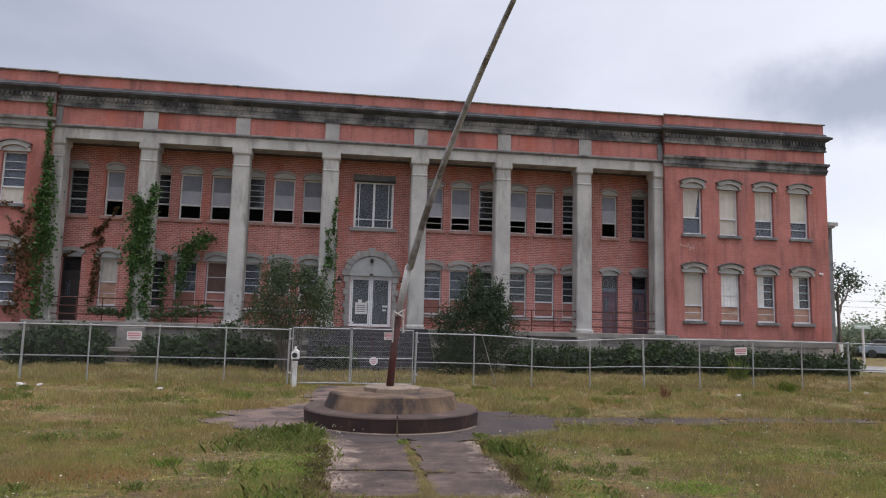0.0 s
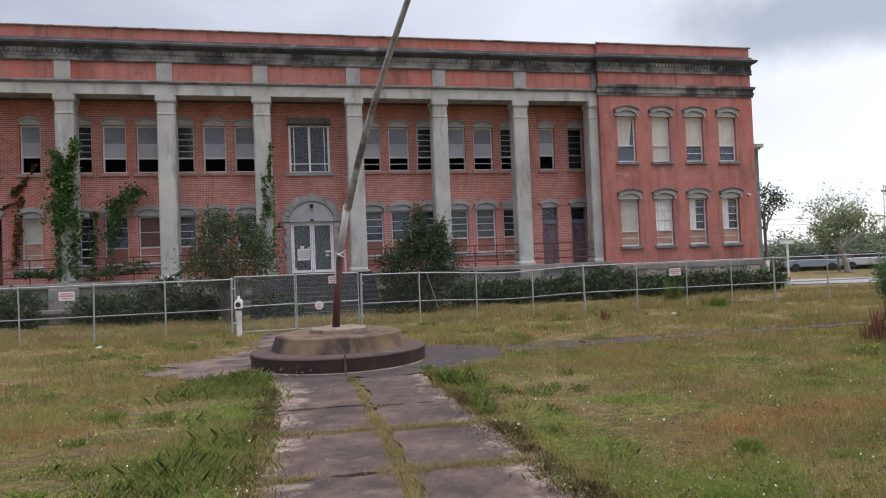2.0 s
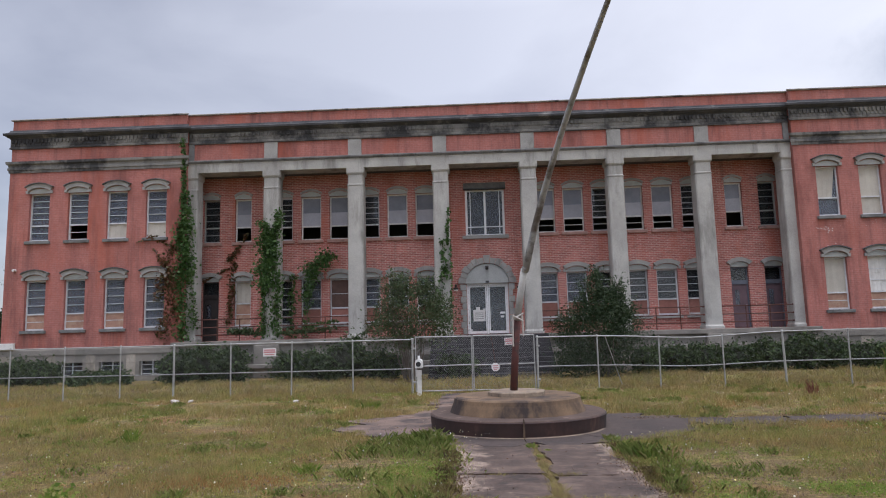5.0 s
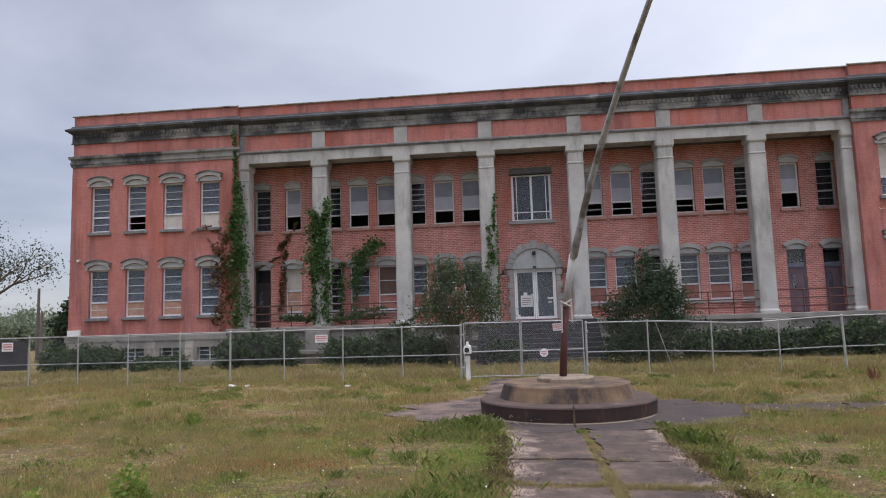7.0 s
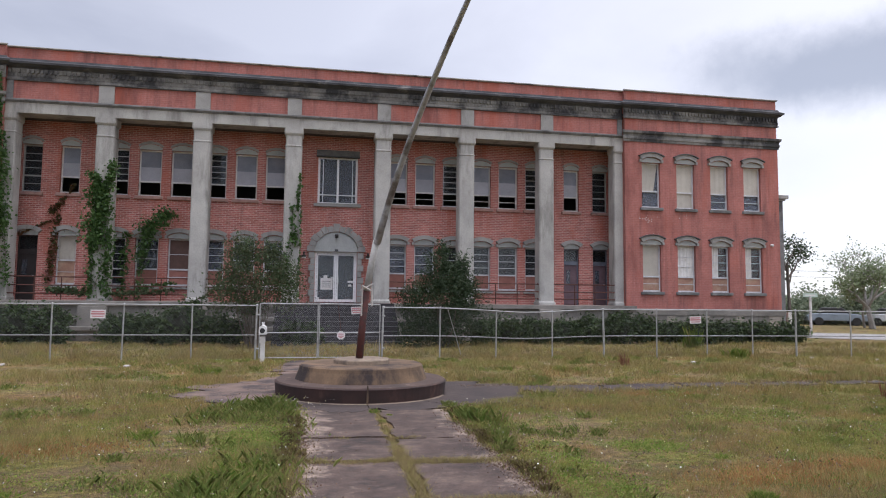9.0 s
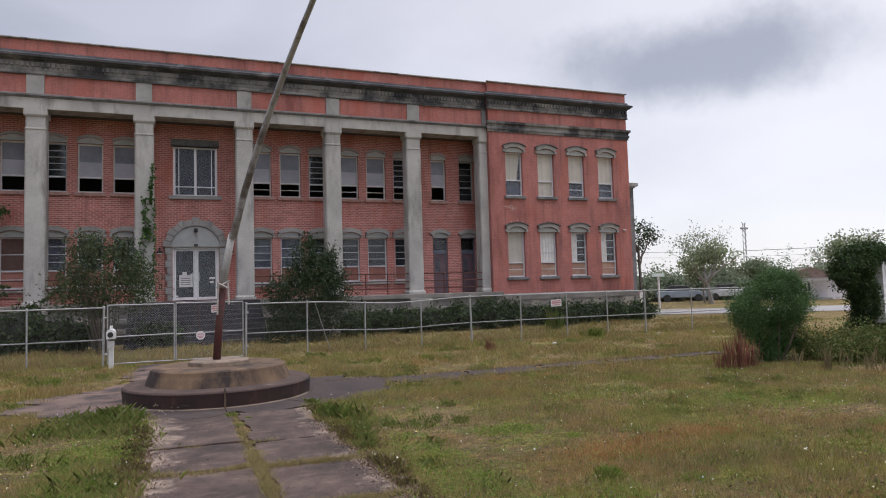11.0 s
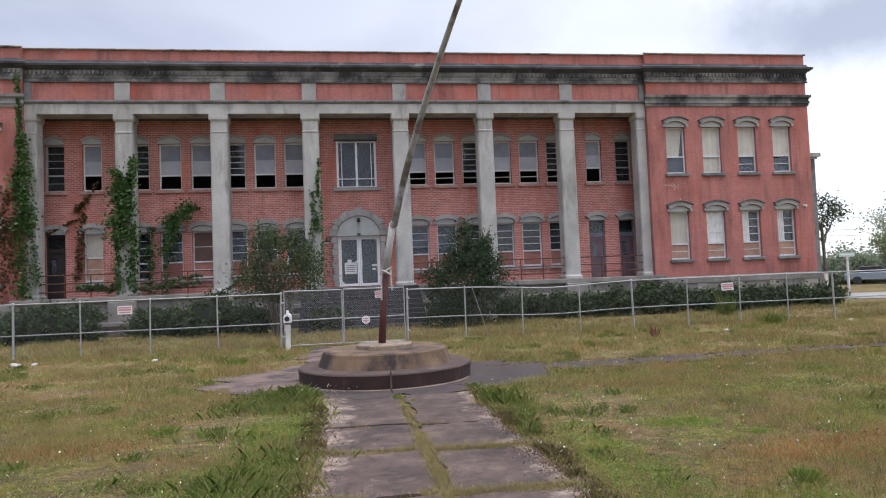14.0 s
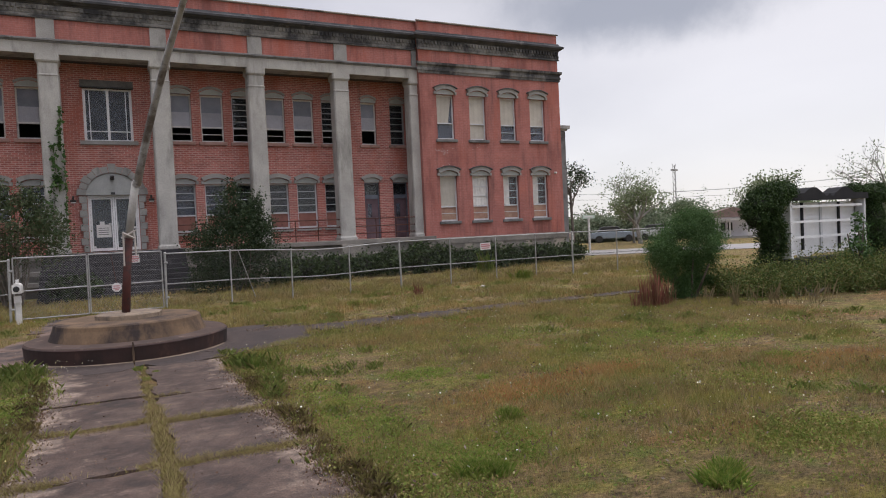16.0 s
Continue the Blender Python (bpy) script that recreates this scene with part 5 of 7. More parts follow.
box(bm, -0.07, 0.07, -0.1, -0.05, 0.5, 0.66)
part("tube_holder", bm, sign_white, mb)
bm = bmesh.new()
box(bm, -0.03, 0.03, -0.03, 0.03, 0.95, 1.03)
part("finial", bm, white_paint, mb)

# ---- chain-link fence and gate ----
FY = 16.0


def chain_link(x0, x1, z0, z1, pitch=0.07, r=0.0018):
    """Two families of slanting wires."""
    bm = bmesh.new()
    h = z1 - z0
    for lean in (1, -1):
        x = x0 - h
        while x < x1 + h:
            a, b = (x, z0), (x + lean * h, z1)
            t0 = max(0.0, min(1.0, ((x0 if lean > 0 else x1) - a[0]) / (b[0] - a[0])))
            t1 = max(0.0, min(1.0, ((x1 if lean > 0 else x0) - a[0]) / (b[0] - a[0])))
            if t1 - t0 > 0.01:
                p = [(a[0] + (b[0] - a[0]) * t, 0.004 * lean, a[1] + (b[1] - a[1]) * t) for t in (t0, t1)]
                rod(bm, p[0], p[1], r, n=3, caps=False)
            x += pitch
    return bm


def sag(x):
    """How far the bent rail hangs between its posts east of the gate."""
    return -0.11 * math.exp(-((x - 5.2) / 1.5) ** 2) - 0.02


fence = thing("chain_link_fence", "rusting galvanised chain-link fence with a bent top rail", "fence", at=(0, FY, 0))
left_posts = [-22.5, -20.1, -18.5, -16.8, -15.18, -13.63, -12.06, -10.47, -8.95, -7.36, -5.65, -3.97, -2.32]
right_posts = [1.07, 2.68, 4.32, 6.0, 7.58, 9.3, 10.96, 12.5, 14.02, 16.0, 18.0, 20.0]
for row in (left_posts, right_posts):
    for i, x in enumerate(row):
        bm = bmesh.new()
        big_post = i in (0, len(row) - 1) or abs(x + 8.95) < 0.1 or abs(x - 7.58) < 0.1 or abs(x - 14.02) < 0.1
        r = 0.03 if big_post else 0.02
        h = 1.46 + (sag(x) if x > 0 else 0)
        rod(bm, (x + rng.normal() * 0.012, 0, -0.1), (x, 0, h), r, n=10)
        post = part("post", bm, galv, fence)
        bm = bmesh.new()
        lathe(bm, [(r + 0.006, h - 0.03), (r + 0.006, h + 0.01), (r * 0.6, h + 0.035)], 10, (x, 0))
        part("post_cap", bm, galv, post)
    for a, b in zip(row, row[1:]):
        n = 4
        xs = [a + (b - a) * i / n for i in range(n + 1)]
        up_z = [1.45 + (sag(x) if x > 0 else 0) for x in xs]
        lo_z = [0.66 + (sag(x) * 0.7 if x > 0 else 0) for x in xs]
        part("top_rail", tube([(x, 0, z) for x, z in zip(xs, up_z)], [0.017] * (n + 1), 8), galv, fence)
        part("middle_rail", tube([(x, 0.02, z) for x, z in zip(xs, lo_z)], [0.015] * (n + 1), 8), galv, fence)
        part("mesh_panel", chain_link(a, b, 0.02, 1.42 + (sag((a + b) / 2) if a > 0 else 0)), wire, fence)

for a, b in ((-2.24, -0.71), (-0.67, 0.98)):
    gate = thing("gate_leaf", "chain-link gate leaf with a galvanised pipe frame", "gate", "leaves of the double gate", at=((a + b) / 2, FY - 0.02, 0))
    L2 = (b - a) / 2
    for p, q in (((-L2, 0.06), (-L2, 1.51)), ((L2, 0.06), (L2, 1.5)), ((-L2, 1.51), (L2, 1.5)), ((-L2, 0.06), (L2, 0.06)), ((-L2, 0.72), (L2, 0.74))):
        bm = bmesh.new()
        rod(bm, (p[0], 0, p[1]), (q[0], 0, q[1]), 0.017, n=8)
        part("frame_pipe", bm, galv, gate)
    part("mesh_panel", chain_link(-L2, L2, 0.07, 1.5, 0.06, 0.0021), wire_bright, gate)
for x, h in ((-2.32, 1.5), (1.04, 1.46)):
    for z in (0.3, 1.2):
        bm = bmesh.new()
        rod(bm, (x, 0, z), (x + 0.08, -0.02, z), 0.03)
        part("hinge", bm, galv, fence)


def notice_board(x, z, w, h, tilt, label, y=FY - 0.012):
    s = thing("warning_sign", label, "sign", "warning signs on the fence", at=(x, y, z))
    s.rotation_euler[1] = radians(tilt)
    bm = bmesh.new()
    box(bm, -w / 2, w / 2, -0.003, 0.003, -h / 2, h / 2)
    part("plate", bm, sign_white, s)
    for k, (zz, ww, hh) in enumerate(((0.28, 0.85, 0.16), (0.02, 0.9, 0.2), (-0.27, 0.75, 0.13))):
        bm = bmesh.new()
        box(bm, -w * ww / 2, w * ww / 2, -0.008, -0.004, h * zz - h * hh / 2, h * zz + h * hh / 2)
        part("bar", bm, sign_red, s)


notice_board(-6.27, 1.20, 0.36, 0.22, 0, "white sign with faded red lettering wired to the fence")
notice_board(0.33, 1.34, 0.29, 0.20, -3, "white sign with red lettering on the gate")
notice_board(10.57, 1.13, 0.38, 0.22, -2, "white sign with red lettering on the bent fence")
notice_board(-15.88, 1.2, 0.36, 0.26, 0, "white notice on the far fence")
bm = bmesh.new()
lathe(bm, [(0.118, -0.004), (0.118, 0.004)], 8)
bmesh.ops.rotate(bm, verts=bm.verts, cent=(0, 0, 0), matrix=Matrix.Rotation(radians(90), 3, "X") @ Matrix.Rotation(radians(22.5), 3, "Z"))
disc = solid("octagon_sign", bm, sign_white, "white octagonal sign hanging on the gate by a chain", "sign", at=(-0.08, FY - 0.05, 0.66))
bm = bmesh.new()
for zz, ww in ((0.035, 0.14), (-0.02, 0.16), (-0.06, 0.08)):
    box(bm, -ww / 2, ww / 2, -0.009, -0.005, zz - 0.012, zz + 0.012)
part("bar", bm, sign_red, disc)
bm = bmesh.new()
rod(bm, (0, 0, 0.11), (-0.09, 0.02, 0.82), 0.008, n=6)
part("chain", bm, rust, disc)
bm = bmesh.new()
rod(bm, (2.9, FY + 0.05, 1.42), (3.35, FY + 0.3, 0.1), 0.012, n=6)
solid("loose_wire", bm, galv, "loose diagonal brace wire behind the fence", "wire")

# dark windscreen cloth tied to the west end of the fence
bm = bmesh.new()
n = 24
rows = [[bm.verts.new((-22.5 + 7.25 * i / n, FY + 0.035 + 0.012 * math.sin(i * 1.7 + k), z)) for i in range(n + 1)] for k, z in enumerate((0.5, 0.95, 1.38))]
for a, b in zip(rows, rows[1:]):
    for i in range(n):
        bm.faces.new((a[i], a[i + 1], b[i + 1], b[i]))
bmesh.ops.solidify(bm, geom=bm.faces[:], thickness=0.004)
solid("windscreen", bm, surface("dark_screen_cloth", (0.11, 0.11, 0.12), (0.07, 0.07, 0.078), 2, 60, 0.9), "dark woven windscreen tied along the fence", "screen")

# white post, street sign and road beyond the fence
bm = bmesh.new()
box(bm, 21.55, 21.75, 25.9, 26.05, -0.05, 1.25)
soften(bm, 0.01)
solid("marker_post", bm, white_paint, "leaning white marker post beyond the fence", "post")
ss = thing("street_sign", "white post carrying a pale green street sign", "sign", at=(23.6, 26.9, 0))
bm = bmesh.new()
rod(bm, (0, 0, -0.05), (0, 0, 2.05), 0.06, n=10)
part("post", bm, white_paint, ss)
bm = bmesh.new()
box(bm, -0.42, 0.42, -0.01, 0.01, 2.0, 2.2)
part("plate", bm, surface("pale_green_sign", (0.45, 0.55, 0.48), (0.40, 0.5, 0.43)), ss)
bm = bmesh.new()
box(bm, -0.3, 0.3, -0.016, -0.012, 2.07, 2.13)
part("bar", bm, sign_white, ss)
bm = bmesh.new()
v = [bm.verts.new(p) for p in ((20.5, 27.0, 0.03), (90, -13, 0.03), (94, -7, 0.03), (23.5, 33.0, 0.03))]
bm.faces.new(v)
solid("road", bm, asphalt, "pale concrete road beyond the school", "road", kind="structure")

# rubble
def rubble(x, y, s):
    bm = bmesh.new()
    bmesh.ops.create_icosphere(bm, subdivisions=2, radius=s)
    for v in bm.verts:
        v.co *= 0.75 + 0.5 * noise.noise(v.co * 7 + Vector((x, y, 0)))
        v.co.z *= 0.6
    solid("rubble", bm, rubble_mat, "pale broken lump of concrete in the grass", "rubble", "lumps of rubble", at=(x, y, s * 0.3))


for x, y, s in ((-8.34, 14.75, 0.13), (-8.0, 14.9, 0.09), (-5.04, 14.16, 0.10), (9.4, 14.2, 0.10), (13.9, 15.2, 0.11), (-1.05, 11.0, 0.16), (7.2, 12.2, 0.05), (15.6, 14.6, 0.08)):
    rubble(x, y, s)


# ---- plants ----
def clumps(blobs, per, spread, rng):
    """Leaf places in uneven clumps inside ellipsoids (cx, cy, cz, rx, ry, rz, number of clumps)."""
    out = []
    for cx, cy, cz, rx, ry, rz, k in blobs:
        d = rng.normal(size=(k, 3)); d /= np.linalg.norm(d, axis=1, keepdims=True)
        r = rng.uniform(0.45, 1.0, (k, 1)) ** 0.6
        c = d * r * np.array([rx, ry, rz]) + np.array([cx, cy, cz])
        pts = c[:, None] + rng.normal(size=(k, per, 3)) * spread * rng.uniform(0.6, 1.5, (k, 1, 1))
        out.append(pts.reshape(-1, 3))
    p = np.concatenate(out)
    return p[p[:, 2] > 0.02]


def shrub(name, label, category, at, blobs, per, spread, leaf, mat, stems=0, stem_h=1.5, group="", core=False, shoots=0):
    ob = thing(name, label, category, group, at=at)
    places = clumps(blobs, per, spread, rng)
    for k in range(shoots):
        cx, cy, cz, rx, ry, rz, _ = blobs[k % len(blobs)]
        d = rng.normal(size=3); d[2] = abs(d[2]) + 0.35
        d /= np.linalg.norm(d)
        p0 = np.array([cx, cy, cz]) + d * np.array([rx, ry, rz]) * 0.85
        run = rng.uniform(0.25, 0.6) * (d * 0.6 + np.array([0, 0, 0.5]))
        t = rng.uniform(0, 1, (26, 1))
        places = np.r_[places, p0 + run * t + rng.normal(size=(26, 3)) * 0.05]
    me = leaves_mesh("leaves", places, leaf, mat, rng)
    piece("foliage", me, ob)
    for i in range(stems):
        a = rng.uniform(0, 6.28)
        r0, r1 = (v * min(1.0, blobs[0][3]) for v in (rng.uniform(0, 0.3), rng.uniform(0.3, 0.9)))
        p0 = Vector((r0 * math.cos(a), r0 * math.sin(a), -0.02))
        p2 = Vector((r1 * math.cos(a), r1 * math.sin(a), stem_h * rng.uniform(0.8, 1.15)))
        p1 = p0.lerp(p2, 0.5) + Vector(rng.normal(size=3) * 0.06)
        part("stem", tube([p0, p1, p2], [0.03, 0.022, 0.012], 6), bark, ob)
    # near-black solids stand in for the shade deep inside the leaves
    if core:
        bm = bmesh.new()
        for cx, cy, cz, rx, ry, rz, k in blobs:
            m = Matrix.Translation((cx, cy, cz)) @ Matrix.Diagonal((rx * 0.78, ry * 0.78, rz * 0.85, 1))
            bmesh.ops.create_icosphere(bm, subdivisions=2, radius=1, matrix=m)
        part("twig_core", bm, core_shade, ob)
    return ob


# the foliage's inner shade as a plain dark colour
core_shade = surface("foliage_inner_shade", (0.012, 0.016, 0.008), (0.02, 0.022, 0.012), 6, 40, 0.95)
shrub("crape_myrtle", "many-stemmed dark green myrtle bush beside the steps", "bush", (-2.75, 20.6, 0),
      [(0.0, 0, 2.2, 1.2, 0.9, 1.0, 80), (-0.75, 0, 1.7, 0.8, 0.7, 0.8, 36), (0.85, 0, 1.9, 0.7, 0.7, 0.8, 36), (-0.5, 0, 2.95, 0.4, 0.4, 0.4, 14), (0.35, 0, 2.8, 0.4, 0.4, 0.4, 14)], 40, 0.19, 0.05, leaf_myrtle, 26, 2.3, shoots=110)
shrub("evergreen_bush", "dense dark evergreen bush beside the steps", "bush", (3.55, 20.6, 0),
      [(0.0, 0, 1.6, 1.25, 0.9, 1.0, 120), (-0.15, 0, 2.6, 0.4, 0.5, 0.6, 24), (-0.85, 0, 1.5, 0.65, 0.6, 0.6, 34), (0.95, 0, 1.5, 0.7, 0.6, 0.7, 40), (0.6, 0, 2.4, 0.3, 0.35, 0.4, 12), (0.1, 0, 0.7, 1.2, 0.8, 0.6, 90), (-0.9, -0.1, 0.5, 0.6, 0.6, 0.5, 40), (0.2, 0, 2.2, 0.7, 0.6, 0.5, 40), (0.05, 0, 3.0, 0.14, 0.2, 0.4, 8), (0.75, 0, 2.6, 0.14, 0.2, 0.35, 8)], 50, 0.16, 0.045, leaf_shrub, 10, 1.6, shoots=170)


def hedge(x0, x1, top, label, y=22.2, mat=None):
    n = max(1, int((x1 - x0) / 0.9))
    w = (x1 - x0) / n
    blobs = []
    for i in range(n):
        h = top * rng.uniform(0.9, 1.08)
        blobs.append((x0 + w * (i + 0.5) - (x0 + x1) / 2, 0, h * 0.5, w * 0.62, 0.55, h * 0.5, 90))
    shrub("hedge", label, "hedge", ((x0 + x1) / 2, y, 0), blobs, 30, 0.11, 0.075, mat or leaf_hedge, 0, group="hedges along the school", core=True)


for x0, x1, t in ((5.7, 8.1, 0.98), (8.2, 10.4, 1.0), (10.6, 12.5, 1.15), (12.7, 15.0, 0.9), (15.1, 17.7, 0.92), (17.8, 19.3, 0.85), (-19.4, -16.2, 0.86), (-15.6, -13.6, 0.35), (-12.2, -9.1, 1.22), (-8.0, -5.8, 0.98)):
    hedge(x0, x1, t, "clipped dark green hedge against the school")
for x0, x1, t in ((-5.9, -4.4, 1.35), (-4.5, -3.3, 1.1), (-2.0, -0.6, 0.7), (5.0, 5.8, 0.8)):
    hedge(x0, x1, t, "straggling dark shrubs under the porch", 21.6)


def ivy(label, strokes, mat, size=0.092):
    ob = thing("ivy", label, "climbing plant", "ivy on the school front", at=(0, 0, 0))
    pts = []
    for x0, z0, x1, z1, w, yy, n in strokes:
        n = int(n * 1.25)
        t = rng.uniform(0, 1, n)
        wob = np.array([noise.noise((x0 * 3, k * 2.0, z0)) for k in t]) * w * 0.8
        x = x0 + (x1 - x0) * t + wob + rng.normal(size=n) * w * 0.5
        z = z0 + (z1 - z0) * t + rng.normal(size=n) * w * 0.3
        yv = yy - np.abs(rng.normal(size=n)) * 0.06
        if yy > 25:
            x, yv, z = (e + (v - e) * SET_BACK for v, e in zip((x, yv, z), EYE))
        pts.append(np.stack([x, yv, z], 1))
    piece("leaves", leaves_mesh("ivy_leaves", np.concatenate(pts), size, mat, rng, 0.4, 1.2), ob)
    for x0, z0, x1, z1, w, yy, n in strokes:
        pp = [(x0 + (x1 - x0) * k / 5 + rng.normal() * w * 0.25, yy - 0.01, z0 + (z1 - z0) * k / 5) for k in range(6)]
        if yy > 25:
            pp = [BACKWARDS @ Vector(q) for q in pp]
        part("stem", tube(pp, [0.014, 0.013, 0.012, 0.011, 0.009, 0.006], 5), bark, ob)


PF, CF, WF = WING - 0.02, FRONT - 0.02, WALL - 0.02
ivy("green ivy climbing the end pilaster", [(-12.5, 1.6, -12.5, 4.6, 0.34, PF, 480), (-12.5, 4.0, -12.45, 6.4, 0.40, PF, 900), (-12.42, 6.0, -12.45, 7.6, 0.24, PF, 380), (-12.5, 7.3, -12.52, 10.0, 0.12, PF, 260), (-12.3, 5.0, -12.0, 2.0, 0.15, CF, 120)], leaf_ivy)
ivy("reddening ivy spreading over the brick", [(-13.1, 1.7, -12.9, 4.6, 0.36, PF, 420), (-13.5, 3.2, -13.0, 5.4, 0.3, PF, 200), (-13.9, 5.9, -12.6, 5.2, 0.1, PF, 60), (-13.7, 5.3, -12.8, 3.9, 0.12, PF, 70), (-14.4, 5.65, -13.6, 5.9, 0.06, PF, 30), (-10.9, 2.2, -10.75, 4.9, 0.2, WF, 230), (-10.95, 4.9, -10.7, 5.3, 0.16, WF, 80), (-12.1, 4.0, -10.9, 4.6, 0.06, WF, 60), (-10.6, 5.4, -10.2, 6.0, 0.08, WF, 40)], leaf_ivy_red)
ivy("thick green ivy on a column", [(-8.95, 3.6, -8.95, 5.8, 0.46, CF, 1300), (-9.1, 5.5, -9.25, 6.4, 0.2, CF, 260), (-8.8, 5.5, -8.5, 6.8, 0.22, CF, 330), (-9.2, 1.6, -9.15, 4.0, 0.15, CF, 240), (-8.62, 1.6, -8.55, 4.2, 0.2, CF, 330), (-8.9, 1.6, -8.9, 4.0, 0.25, CF, 50)], leaf_ivy)
ivy("dark vine hanging over a boarded window", [(-7.6, 1.6, -7.5, 4.5, 0.16, WF - 0.3, 220), (-7.4, 4.3, -6.9, 5.0, 0.42, WF - 0.35, 520), (-7.5, 3.0, -7.3, 4.4, 0.3, WF - 0.3, 260), (-6.9, 4.7, -6.3, 4.9, 0.12, WF - 0.3, 80), (-8.2, 1.6, -8.1, 4.2, 0.2, WF - 0.2, 230), (-7.6, 2.0, -6.4, 2.2, 0.14, WF - 0.3, 130)], leaf_ivy)
ivy("sparse ivy creeping up a column", [(-1.9, 1.7, -1.85, 4.2, 0.24, CF, 100), (-1.75, 3.8, -1.8, 5.4, 0.16, CF, 90), (-1.62, 5.2, -1.5, 6.7, 0.07, CF, 90), (-1.52, 1.7, -1.46, 5.4, 0.06, CF, 80)], leaf_ivy, 0.1)
ivy("low vine along the porch rail", [(-10.7, 1.9, -9.3, 1.8, 0.2, 24.7, 260), (-8.4, 1.75, -6.2, 1.9, 0.15, 24.7, 200), (-5.2, 1.6, -4.2, 2.4, 0.1, 24.6, 60)], leaf_myrtle, 0.1)


# trees and brush
def tree(name, label, x, y, h, spread, leaves, leaf, mat, bare=0.0, trunk=0.2, seed=1, crown_low=0.35, limbs=7, group="", lean=(0, 0), wood=None):
    r = np.random.default_rng(seed)
    ob = thing(name, label, "tree", group, at=(x, y, 0))
    bm = bmesh.new()
    tips = []

    def limb(p, d, length, rad, depth):
        n = 3
        for i in range(n):
            d = (d + Vector(r.normal(size=3)) * 0.16 + Vector((0, 0, 0.05))).normalized()
            q = p + d * (length / n)
            rod(bm, p, q, rad * (1 - i / n * 0.4), rad * (1 - (i + 1) / n * 0.4), 6 if depth < 2 else 4, False)
            p = q
            if depth >= 2:
                tips.append(p.copy())
        if depth < 3:
            for k in range(3 if depth else limbs):
                a = r.uniform(0, 6.28)
                out = Vector((math.cos(a), math.sin(a), 0))
                nd = (d * 0.55 + out * (0.8 if depth == 0 else 0.6) + Vector((0, 0, 0.2))).normalized()
                st = p if depth else Vector((lean[0], lean[1], 0)) * 0 + p.lerp(Vector((0, 0, h * crown_low)), r.uniform(0, 0.8))
                limb(st, nd, (spread if depth == 0 else length * 0.62) * r.uniform(0.7, 1.1), rad * 0.5, depth + 1)
        tips.append(p.copy())
    limb(Vector((0, 0, -0.05)), Vector((lean[0], lean[1], 1)).normalized(), h * 0.55, trunk, 0)
    part("trunk", bm, wood or bark, ob)
    if leaves:
        T_ = np.array([tuple(t) for t in tips])
        T_ = T_[T_[:, 2] > h * crown_low * 0.7]
        c = T_[r.integers(0, len(T_), leaves)] + r.normal(size=(leaves, 3)) * spread * 0.16
        piece("crown", leaves_mesh("crown", c, leaf, mat, r), ob)
    return ob


tree("live_oak", "spreading oak with thin grey-green leaves beyond the fence", -29.6, 30.0, 5.0, 2.5, 7000, 0.07, leaf_shrub, seed=3, trunk=0.2, limbs=10, crown_low=0.55)
tree("corner_tree", "leafy tree half hidden behind the school corner", 26.0, 31.5, 7.0, 1.3, 2200, 0.08, leaf_shrub, seed=5, crown_low=0.25, trunk=0.12)
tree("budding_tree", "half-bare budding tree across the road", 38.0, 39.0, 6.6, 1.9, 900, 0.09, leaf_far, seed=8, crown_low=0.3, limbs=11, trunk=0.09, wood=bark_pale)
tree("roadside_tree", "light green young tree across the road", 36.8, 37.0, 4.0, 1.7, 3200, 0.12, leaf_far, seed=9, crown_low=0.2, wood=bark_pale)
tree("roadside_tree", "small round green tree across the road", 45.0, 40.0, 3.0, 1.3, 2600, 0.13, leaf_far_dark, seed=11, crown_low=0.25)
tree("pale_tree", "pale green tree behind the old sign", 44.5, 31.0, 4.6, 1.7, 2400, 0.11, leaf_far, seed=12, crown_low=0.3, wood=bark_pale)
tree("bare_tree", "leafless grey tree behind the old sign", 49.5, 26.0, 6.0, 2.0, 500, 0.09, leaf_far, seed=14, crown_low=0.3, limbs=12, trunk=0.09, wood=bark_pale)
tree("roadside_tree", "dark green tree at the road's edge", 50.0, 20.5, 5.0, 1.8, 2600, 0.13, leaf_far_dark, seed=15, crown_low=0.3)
shrub("corner_shrub", "dark evergreen shrub at the school's west corner", "bush", (-21.8, 27.0, 0), [(0, 0, 1.4, 0.75, 0.75, 1.4, 90), (0.3, 0, 2.6, 0.4, 0.4, 0.6, 20)], 40, 0.15, 0.11, leaf_shrub, core=True)
# woods in leaf colours that already carry the haze
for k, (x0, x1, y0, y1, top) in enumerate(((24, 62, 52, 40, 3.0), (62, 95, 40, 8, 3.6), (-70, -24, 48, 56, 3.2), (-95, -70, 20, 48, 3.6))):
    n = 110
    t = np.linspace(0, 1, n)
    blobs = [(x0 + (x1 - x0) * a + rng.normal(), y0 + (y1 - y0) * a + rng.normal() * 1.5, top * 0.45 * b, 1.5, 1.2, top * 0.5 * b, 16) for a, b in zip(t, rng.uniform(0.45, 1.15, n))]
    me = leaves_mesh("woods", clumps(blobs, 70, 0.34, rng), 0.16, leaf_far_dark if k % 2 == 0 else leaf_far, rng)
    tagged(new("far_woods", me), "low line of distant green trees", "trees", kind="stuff")

